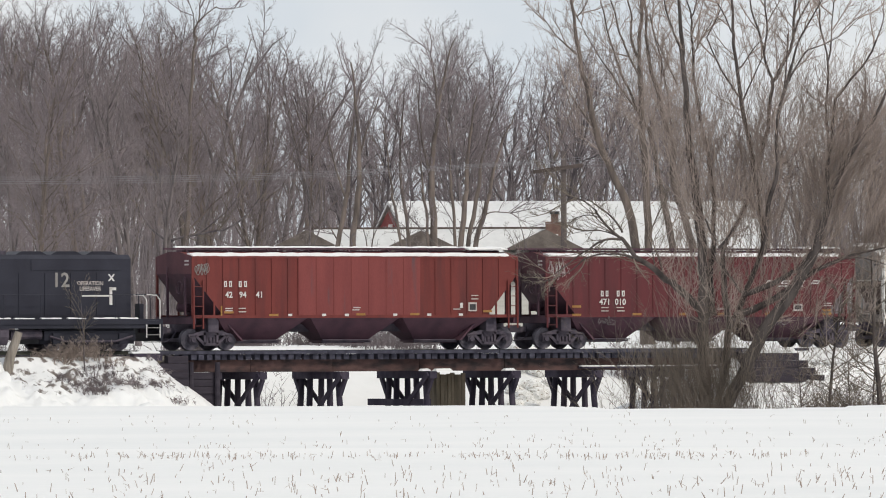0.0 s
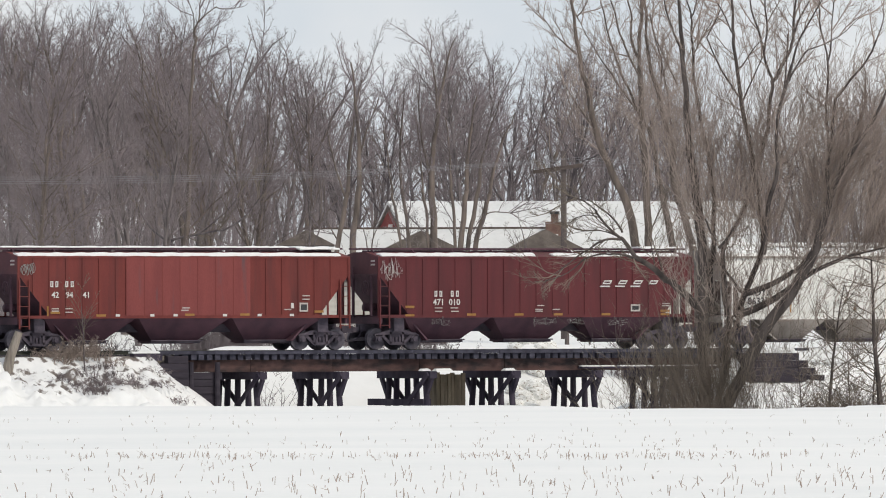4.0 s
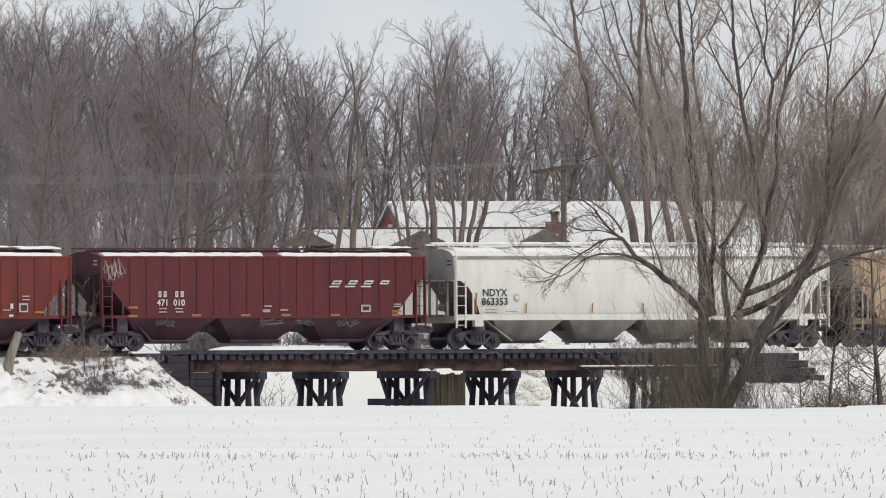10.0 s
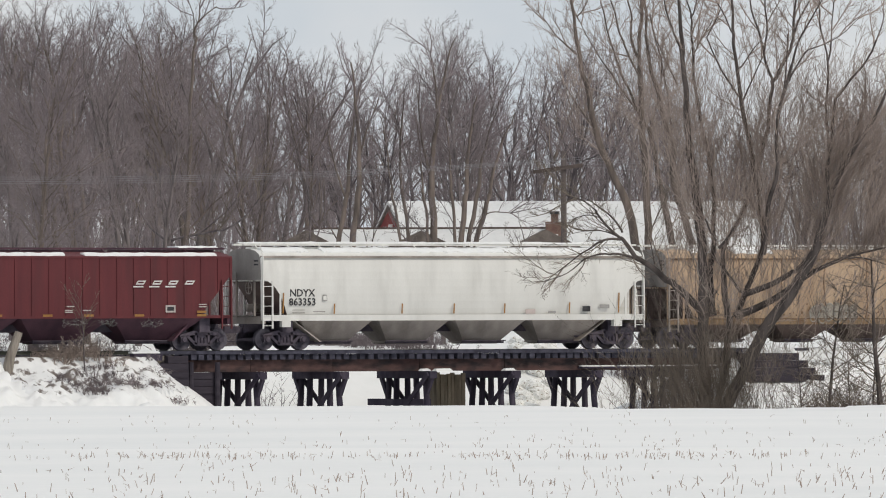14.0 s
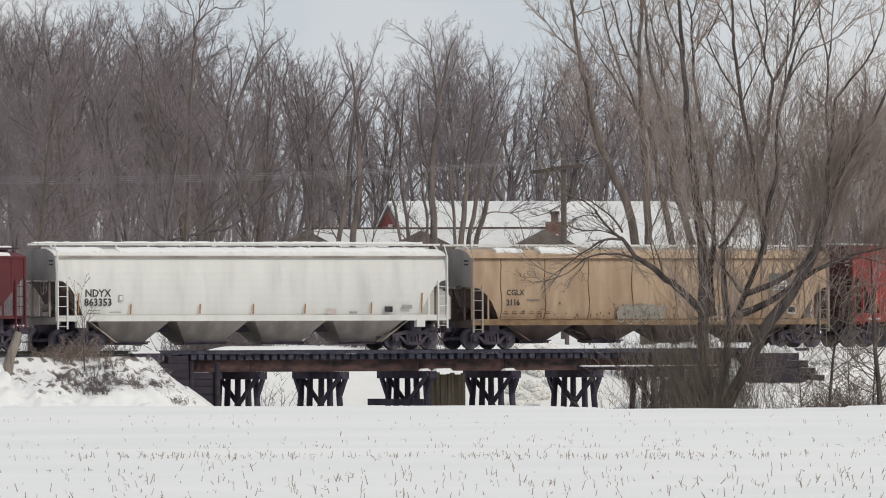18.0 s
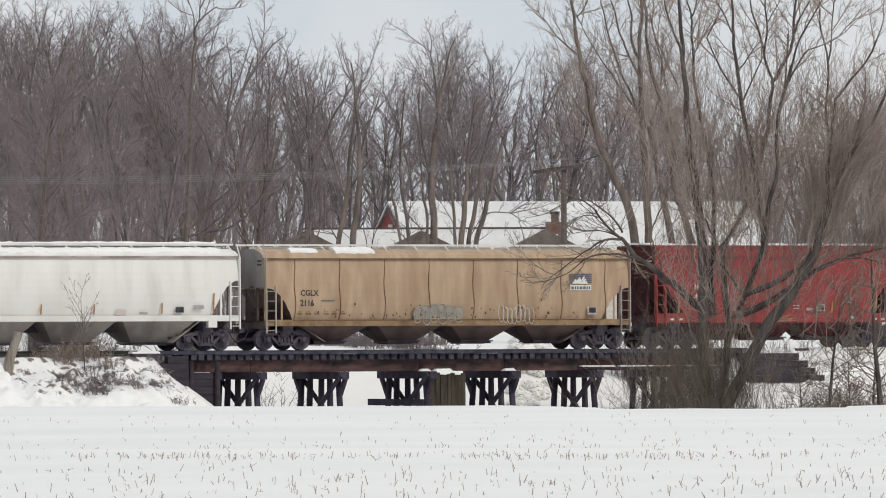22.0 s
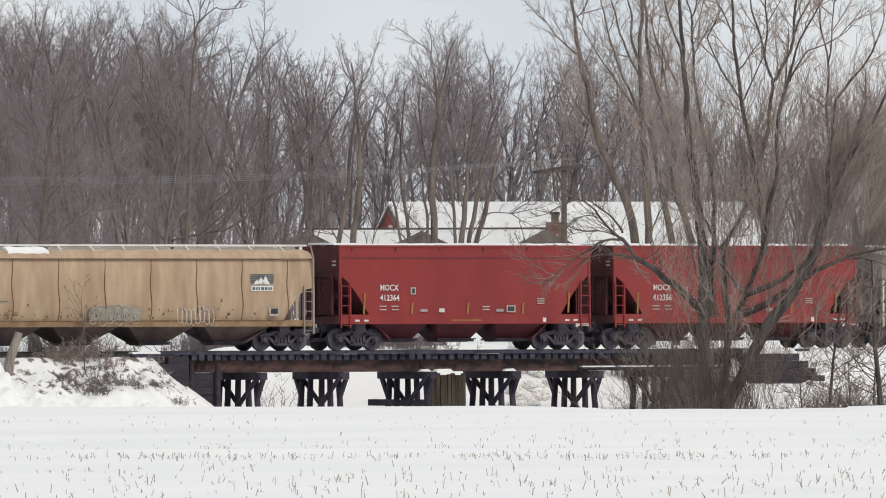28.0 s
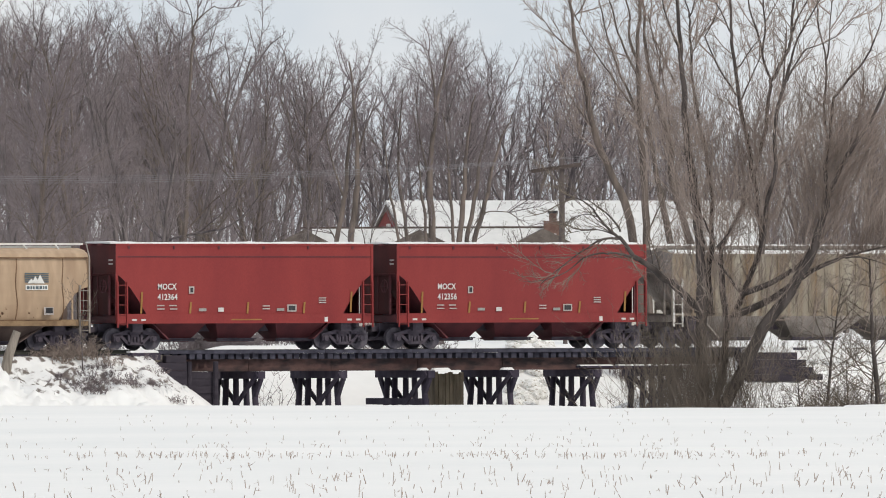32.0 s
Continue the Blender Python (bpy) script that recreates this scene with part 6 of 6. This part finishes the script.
def make_yard_trees():
    """Clumps of stems in the snow before the houses."""
    y = 508.0

    def begin(px, seed):
        root = willow_point(px, 470, y)
        root.z = ground_z(root.x, root.y) - 0.3
        tree = thing("bare_tree", "bare brown tree with several stems before the houses", "tree", Matrix.Translation(root), "trees before the houses")
        return Limbs(tree, root, y, BARK_BROWN, SHOOTS, seed)

    w = begin(607, 81)
    w.lay(592, 490, 616, 340, 0.13, 0.11, -3, shoots=1.5, name="stem")
    w.lay(616, 342, 642, 140, 0.105, 0.03, -4)
    w.lay(622, 490, 636, 330, 0.17, 0.14, -3, shoots=1, name="stem")
    w.lay(636, 332, 622, 110, 0.13, 0.035, 6)
    w.lay(634, 300, 672, 170, 0.07, 0.02, -5)
    w.lay(600, 430, 582, 396, 0.045, 0.02)
    w.lay(612, 350, 580, 230, 0.06, 0.02, -4)
    w.crown(TWIG_BROWN, "leafless twigs")
    w = begin(725, 82)
    w.lay(716, 490, 694, 350, 0.08, 0.06, 3, shoots=1.5, name="stem")
    w.lay(694, 352, 676, 210, 0.055, 0.02, 3)
    w.lay(727, 490, 711, 335, 0.1, 0.08, 3, shoots=1.5, name="stem")
    w.lay(711, 337, 716, 160, 0.075, 0.025, -5)
    w.lay(761, 490, 748, 340, 0.08, 0.065, 3, shoots=1.5, name="stem")
    w.lay(748, 342, 734, 190, 0.06, 0.02, 4)
    w.crown(TWIG_BROWN, "leafless twigs")
    w = begin(766, 83)
    w.lay(767, 490, 764, 335, 0.2, 0.16, 2, shoots=1, name="stem")
    w.lay(764, 338, 777, 200, 0.15, 0.1, -3, shoots=2, name="stem")
    w.lay(777, 202, 806, 70, 0.095, 0.03, -4)
    w.lay(764, 320, 738, 160, 0.08, 0.025, -5)
    w.lay(775, 215, 762, 90, 0.06, 0.02, 4)
    w.crown(TWIG_GREY, "leafless twigs")
    w = begin(820, 84)
    w.lay(812, 490, 826, 338, 0.16, 0.12, -2, shoots=1, name="stem")
    w.lay(826, 341, 846, 170, 0.115, 0.035, -4)
    w.lay(822, 490, 847, 335, 0.12, 0.1, -3, shoots=1, name="stem")
    w.lay(847, 338, 884, 180, 0.095, 0.025, -6)
    w.lay(832, 490, 867, 343, 0.14, 0.11, -3, shoots=1, name="stem")
    w.lay(867, 346, 912, 200, 0.1, 0.025, -6)
    w.lay(806, 490, 798, 338, 0.09, 0.07, 3, shoots=1.5, name="stem")
    w.lay(798, 341, 786, 200, 0.07, 0.02, 4)
    w.lay(846, 395, 888, 376, 0.035, 0.026, -3, -8, shoots=2)
    w.lay(888, 376, 940, 410, 0.026, 0.009, 0, -9)
    w.crown(TWIG_BROWN, "leafless twigs")


make_yard_trees()


def make_thicket_trees():
    """Dark trees with arching limbs before the wood, one of them with a crooked pale top."""
    y = 515.0

    def begin(px, label, bark, seed):
        root = willow_point(px, 470, y)
        root.z = ground_z(root.x, root.y) - 0.3
        tree = thing("bare_tree", label, "tree", Matrix.Translation(root), "trees before the wood")
        return Limbs(tree, root, y, bark, SHOOTS, seed)

    w = begin(325, "tall bare tree with a crooked top above the wood", BARK_BROWN, 61)
    w.lay(322, 490, 338, 250, 0.13, 0.1, 3, shoots=1, name="trunk")
    w.lay(338, 252, 350, 66, 0.1, 0.055, -4, shoots=1.5, name="trunk")
    w.lay(350, 68, 352, 38, 0.05, 0.04, -3, shoots=1)
    w.lay(352, 40, 385, 12, 0.04, 0.028, -4, shoots=2)
    w.lay(385, 13, 440, 6, 0.028, 0.01, 0, 6, shoots=3)
    w.lay(352, 40, 366, -25, 0.035, 0.012, -5, shoots=2)
    w.lay(349, 80, 326, -20, 0.04, 0.014, 4, shoots=2)
    w.crown(TWIG_BROWN, "leafless twigs")
    w = begin(285, "low dark bare tree with long arching limbs", BARK_DARK, 62)
    w.lay(290, 490, 300, 425, 0.12, 0.1, shoots=0, name="trunk")
    w.lay(300, 428, 395, 408, 0.06, 0.045, 0, -3, shoots=1.5)
    w.lay(395, 408, 482, 300, 0.045, 0.014, 12, 10, shoots=2)
    w.lay(300, 430, 236, 330, 0.06, 0.03, -14, 6, shoots=1.5)
    w.lay(236, 332, 190, 285, 0.03, 0.012, shoots=2)
    w.lay(302, 425, 420, 350, 0.05, 0.016, 10, 14, shoots=2)
    w.lay(298, 428, 285, 280, 0.06, 0.02, -6, shoots=2)
    w.crown(DARK_TWIG, "leafless twigs")


make_thicket_trees()


# ---- shrubs and saplings ----
def make_bush(name, label, seed, m, stems, height, spread, bark, group="brush"):
    rng = random.Random(seed)
    w = Wood()
    for k in range(stems):
        q = Vector((rng.gauss(0, spread), rng.gauss(0, spread * 0.5), -0.15))
        d = Vector((rng.gauss(0, 0.4), rng.gauss(0, 0.3), 1)).normalized()
        L = height * rng.uniform(0.4, 1.1)
        pts = [q, q + d * L * 0.5 + any_side(rng, d) * 0.08, q + d * L + Vector((rng.gauss(0, 0.12), 0, -0.08 * L))]
        w.branch(pts, [0.02, 0.014, 0.005], 3)
        for j in range(6):
            f = rng.uniform(0.2, 1.0)
            e = q + d * L * f
            t = e + (d + any_side(rng, d) * 0.9) * rng.uniform(0.15, 0.55) * height * 0.5
            w.branch([e, t], [0.012, 0.005], 3)
            w.branch([e.lerp(t, 0.5), e.lerp(t, 0.5) + any_side(rng, d) * 0.2], [0.007, 0.004], 3)
    return solid(name, w.mesh(name, bark, False), bark, label, "bush", m, group)


def make_brush():
    rng = random.Random(61)
    for k in range(26):
        s = rng.uniform(-19.8, -18.0) if k % 2 else rng.uniform(-20.0, -14.6)
        q = track_point(s - 0.3, rng.uniform(-5.4, -2.6))
        make_bush("dry_bush", "dry brown weeds and brush on the snowy bank", 700 + k, at_ground(q.x, q.y), 24, rng.uniform(0.15, 0.45), 0.4, TWIG_BROWN if k % 3 == 0 else TWIG_GREY)
    for k in range(58):
        px = rng.uniform(1310, 1590) if k % 3 == 0 else rng.uniform(1430, 1590)
        y = rng.uniform(430, 441)
        make_bush("bare_shrub", "tangled bare shrub in snow beside the bridge", 340 + k, at_ground(plan_x(px, y), y), 26, rng.uniform(1.2, 3.4) * (0.6 if px < 1400 else 1.0), 0.7, DARK_TWIG if k % 4 else TWIG_BROWN)
    thin = dict(heavy=0, counts=(18, 6, 4, 2), angles=(62, 44, 42, 40), ratio=(0.42, 0.5, 0.5, 0.6), wander=0.2, rise=(0.03, 0.05, 0.05, 0.05, 0.0), start=(0.3, 0.2, 0.15, 0.1), fine=(0.03, 0.018, 0.012, 0.009))
    for k, (px, y, h, r) in enumerate(((1459, 437, 7.4, 0.1), (1558, 434, 8.5, 0.16), (1512, 440, 4.5, 0.05), (1425, 441, 4.5, 0.05), (1540, 438, 6.0, 0.06))):
        make_tree("sapling", "slender bare sapling in the snow by the bridge", 380 + k, h, r, thin, WILLOW_BARK, DARK_TWIG, at_ground(plan_x(px, y), y), "saplings")
    twig = dict(heavy=0, counts=(9, 4, 2, 2), angles=(34, 32, 34, 34), ratio=(0.5, 0.5, 0.5, 0.6), wander=0.15, rise=(0.03, 0.06, 0.05, 0.05, 0.0), start=(0.35, 0.2, 0.2, 0.2), fine=(0.022, 0.014, 0.01, 0.008))
    q = track_point(-18.6, -3.2)
    make_tree("sapling", "small pale bare sapling on the snowy bank", 390, 3.6, 0.034, twig, BARK_DARK, DARK_TWIG, at_ground(q.x, q.y), "saplings")
    q = track_point(-22.05, -3.2)
    g = Geo().tube([(-0.3, 0, -0.9), (-0.1, 0, 0.2), (0.28, 0, 1.3)], [0.26, 0.21, 0.17], 9)
    solid("post_stump", g, STUMP, "leaning weathered grey wooden post in snow", "post", at_ground(q.x, q.y, lift=0.35))
    for k in range(9):
        q = track_point(-20.4 + 3.2 * (k + rng.random()) / 9, rng.uniform(-2.9, -2.3))
        make_bush("dry_bush", "dry reddish-brown brush beside the rails", 520 + k, at_ground(q.x, q.y), 24, rng.uniform(0.5, 1.2), 0.3, WILLOW_TWIG)
    for k in range(34):
        q = track_point(-32 + 19.5 * (k + rng.random()) / 34, rng.uniform(3.5, 8.5))
        make_bush("dry_bush", "dense dry brown brush behind the railway bank", 420 + k, at_ground(q.x, q.y), 60, rng.uniform(1.6, 2.8), 0.7, TWIG_BROWN)


make_brush()


# ---- houses, pole and wires behind the line ----
def gable_roof(house, L, W, z_eave, z_ridge, thick, material, over=0.4, name="roof"):
    """Two slopes and what lies on them; the ridge runs along x."""
    for side in (-1, 1):
        g = Geo().slab([(side * (W / 2 + over), z_eave - over * (z_ridge - z_eave) / (W / 2)), (0, z_ridge), (0, z_ridge + thick), (side * (W / 2 + over), z_eave - over * (z_ridge - z_eave) / (W / 2) + thick)], "x", -0.12, L + over)
        part(name, g, material, house)


def make_houses():
    # large house: its snowy roof and red gable end show
    y = 545.0
    x0 = plan_x(690, y)
    z0 = ground_z(x0, y)
    m = Matrix.Translation((x0, y, 0)) @ Matrix.Rotation(radians(17), 4, "Z")
    ridge = EYE + (580 - 367) / 18380 * y
    house = thing("red_house", "red-sided house with a long snow-covered roof", "house", m)
    L, W, eave = 19.4, 9.0, ridge - 2.6
    walls = Geo().box(0, L, -W / 2, W / 2, z0 - 1.0, eave)
    part("wall", walls, PALE_WALL, house)
    for x in (0.0, L - 0.1):
        part("gable", Geo().slab([(-W / 2, eave), (W / 2, eave), (0, ridge)], "x", x, x + 0.1), HOUSE_RED, house)
    gable_roof(house, L, W, eave, ridge, 0.14, SHINGLE)
    for side in (-1, 1):
        k = (ridge - eave) / (W / 2)
        g = Geo().slab([(side * (W / 2 + 0.36), eave - 0.36 * k + 0.145), (side * 0.02, ridge + 0.145), (side * 0.02, ridge + 0.33), (side * (W / 2 + 0.3), eave - 0.36 * k + 0.34)], "x", -0.1, L + 0.38)
        part("roof_snow", g, ROOF_SNOW, house)
    win = part("window", Geo().box(-0.06, 0.0, -0.5, 0.1, eave + 0.85, eave + 1.7), WHITE_PAINT, house)
    part("pane", Geo().box(-0.075, -0.062, -0.35, -0.05, eave + 1.0, eave + 1.55), GLASS_DARK, win)
    for k in range(5):
        win = part("window", Geo().box(2 + k * 3.6, 3.1 + k * 3.6, -W / 2 - 0.05, -W / 2, eave - 2.2, eave - 0.8), WHITE_PAINT, house)
        part("pane", Geo().box(2.08 + k * 3.6, 3.02 + k * 3.6, -W / 2 - 0.07, -W / 2 - 0.055, eave - 2.12, eave - 0.88), GLASS_DARK, win)
    part("door", Geo().box(9.2, 10.1, -W / 2 - 0.06, -W / 2, z0 - 0.1, z0 + 2.0), WHITE_PAINT, house)
    # lower house before it, with bare brown cross gables
    y = 524.0
    x0 = plan_x(545, y)
    z0 = ground_z(x0, y)
    m = Matrix.Translation((x0, y, 0)) @ Matrix.Rotation(radians(2), 4, "Z")
    ridge = EYE + (580 - 410) / 18380 * y
    house = thing("farmhouse", "low house with snowy roof, brown gables and chimney", "house", m)
    L, W, eave = 12.6, 8.0, ridge - 2.4
    part("wall", Geo().box(0, L, -W / 2, W / 2, z0 - 1.0, eave), PALE_WALL, house)
    for x in (0.0, L - 0.1):
        part("gable", Geo().slab([(-W / 2, eave), (W / 2, eave), (0, ridge)], "x", x, x + 0.1), FASCIA, house)
    gable_roof(house, L, W, eave, ridge, 0.12, SHINGLE, 0.3)
    k = (ridge - eave) / (W / 2)
    part("roof_snow", Geo().slab([(-W / 2 - 0.2, eave - 0.2 * k + 0.125), (-0.02, ridge + 0.125), (-0.02, ridge + 0.18), (-W / 2 - 0.2, eave - 0.2 * k + 0.26)], "x", 0.3, L), ROOF_SNOW, house)
    part("ridge_cap", Geo().box(-0.3, L + 0.3, -0.12, 0.12, ridge + 0.1, ridge + 0.22), FASCIA, house)
    for cx, half_w, top in ((-0.2, 1.5, 0.05), (5.6, 3.6, 0.02), (11.8, 2.0, 0.05)):
        g = Geo().slab([(cx - half_w, ridge - half_w * 0.48), (cx, ridge + top), (cx + half_w, ridge - half_w * 0.48)], "y", -W / 2 - 0.9, 0.1)
        part("cross_gable", g, SHINGLE, house)
    ch = part("chimney", Geo().box(12.0, 12.85, -0.6, 0.2, eave - 1.0, ridge + 0.48).box(12.27, 12.64, -0.4, 0.0, ridge + 0.48, ridge + 0.86), BRICK, house)
    part("flue_cap", Geo().box(12.22, 12.69, -0.45, 0.05, ridge + 0.86, ridge + 1.0), BLACK_PAINT, ch)
    # utility pole and wires
    y = 492.0
    x0 = plan_x(998, y)
    z0 = ground_z(x0, y)
    top = EYE + (580 - 268) / 18380 * y
    pole = thing("utility_pole", "weathered wooden utility pole with a tilted crossarm", "pole", Matrix.Translation((x0, y, 0)))
    part("post", Geo().tube([(0, 0, z0 - 0.6), (0, 0, top)], [0.17, 0.13], 10), POLE_WOOD, pole, smooth=True)
    za = EYE + (580 - 298) / 18380 * y
    part("crossarm", Geo().beam((-1.45, -0.16, za - 0.2), (0.9, -0.16, za + 0.12), 0.12, 0.18), CROSSARM, pole, "dark weathered crossarm")
    for x in (-1.3, -0.7, 0.3, 0.8):
        part("insulator", Geo().disc((x, -0.16), 0.05, "z", za + x * 0.14 + 0.06, za + x * 0.14 + 0.22, 8), WIRE, pole)
    for k, (dx, dz) in enumerate(((-1.3, 0.22), (-0.7, 0.32), (0.3, 0.42), (0.8, 0.5))):
        a = Vector((x0 + dx, y - 0.16, za + dz))
        left = willow_point(-160, 324 - k * 4, 468)
        right = willow_point(1760, 305 - k * 4, 540)
        g = Geo()
        for e, sag in ((left, 0.35), (right, 0.35)):
            pts = [a.lerp(e, i / 10) - Vector((0, 0, sag * 4 * (i / 10) * (1 - i / 10))) for i in range(11)]
            g.tube(pts, 0.0075, 4)
        solid("overhead_wire", g, WIRE, "thin grey overhead wire", "wire", group="overhead wires")


make_houses()


def make_backyard():
    """Posts, a fence and snowy rubble behind and under the line."""
    rng = random.Random(71)
    for px, w, lean, y in ((580, 0.07, 0.0, 474), (598, 0.06, 0.02, 475), (676, 0.09, 0.3, 473), (762, 0.13, 0.0, 476), (784, 0.13, 0.0, 476), (1003, 0.11, 0.0, 478), (1043, 0.05, 0.0, 478)):
        x = plan_x(px, y)
        z = ground_z(x, y)
        h = 3.0 - z
        solid("fence_post", Geo().tube([(0, 0, -0.3), (lean, 0, h)], [w, w * 0.9], 8), POLE_WOOD, "weathered grey wooden post in the snow", "post", Matrix.Translation((x, y, z)), "fence posts")
    y = 478.0
    x = plan_x(507, y)
    z = ground_z(x, y)
    solid("concrete_block", Geo().box(0, 0.85, 0, 0.8, -0.3, 2.62 - z), PALE_WALL, "grey concrete block in the snow", "block", Matrix.Translation((x, y, z)))
    x = plan_x(470, 476)
    z = ground_z(x, 476.0)
    fence = thing("picket_fence", "short white picket fence in the snow", "fence", Matrix.Translation((x, 476.0, z)))
    top = EYE - (590 - 580) / 18380 * 476 - z
    part("rail", Geo().box(0, 2.05, 0, 0.05, top - 0.55, top - 0.47).box(0, 2.05, 0, 0.05, -0.1, -0.02), WHITE_PAINT, fence)
    for k in range(14):
        part("picket", Geo().box(0.03 + k * 0.15, 0.11 + k * 0.15, -0.025, -0.002, -0.2, top), WHITE_PAINT, fence)
    # rubble on the creek's banks, half under snow
    for k in range(64):
        px = rng.uniform(902, 975)
        y = rng.uniform(461, 469)
        x = plan_x(px, y)
        r = rng.uniform(0.16, 0.42)
        bm = bmesh.new()
        bmesh.ops.create_icosphere(bm, subdivisions=2, radius=1.0)
        for v in bm.verts:
            v.co *= 1 + 0.4 * noise.noise(v.co * 1.3 + Vector((k * 7.0, 0, 0)))
        me = bpy.data.meshes.new("rock")
        bm.to_mesh(me)
        bm.free()
        me.materials.append(RUBBLE)
        solid("snowy_rock", me, RUBBLE, "snow-capped rubble on the creek bank", "rock", Matrix.Translation((x, y, ground_z(x, y) + 0.02)) @ Matrix.Rotation(k * 2.4, 4, "Z") @ Matrix.Diagonal((r * 1.2, r, r * 0.75, 1)), "rubble")
    for k in range(8):
        px = 1055 + 52 * (k + rng.random()) / 8
        y = rng.uniform(452, 462)
        make_bush("grass_tuft", "tuft of dry ochre grass on the snowy creek bank", 560 + k, at_ground(plan_x(px, y), y), 16, rng.uniform(0.3, 0.6), 0.25, DRY_GRASS, "grass tufts")
    for k, px in enumerate((325, 350, 375, 400, 1100, 1130)):
        y = 468.0
        make_bush("bare_shrub", "thin bare shrub in the snow behind the bridge", 480 + k, at_ground(plan_x(px, y), y), 30, rng.uniform(2.2, 3.4), 0.5, TWIG_GREY)
    for k in range(6):
        q = track_point(-15.2 + 2.4 * (k + rng.random()) / 6, rng.uniform(2.8, 5.0))
        make_bush("dry_bush", "dense dry brown brush behind the railway line", 640 + k, at_ground(q.x, q.y), 40, max(0.5, RAIL + rng.uniform(0.2, 0.7) - ground_z(q.x, q.y)), 0.5, TWIG_BROWN)
    for k in range(30):
        px = 330 + 440 * (k + rng.random()) / 30
        if 470 < px < 525:
            continue
        y = rng.uniform(466, 474)
        make_bush("dry_bush", "dense dry brown brush behind the railway line", 600 + k, at_ground(plan_x(px, y), y), 46, rng.uniform(0.7, 1.4), 0.6, TWIG_BROWN)
    for k, (px, y) in enumerate(((478, 452), (490, 455), (1085, 450))):
        make_bush("bare_shrub", "sparse bare twigs on the creek bank", 490 + k, at_ground(plan_x(px, y), y), 7, 2.6, 0.5, TWIG_GREY)


make_backyard()



# ---- what moves: the train, and its wheels ----
def travel(t):
    """Metres along the rails by which the train is shifted at t seconds; it runs towards negative s."""
    k = (t - 16.0) / 16.0
    return k * (-40.0101 + k * (-2.7747 + k * (0.3775 + k * (-0.0044 + k * (0.1704 + k * 0.0055)))))


def motions():
    for car, s0 in TRAIN:
        walk(car, [(t * 0.5, on_track(s0 + travel(t * 0.5))) for t in range(65)])
    for ws, dx, r in WHEELSETS:
        rows = []
        for k in range(161):
            a = math.degrees(travel(k * 0.2) / r)
            rows.append((k * 0.2, pose(dx, 0, r, 0, a, 0)))
        walk(ws, rows)


motions()
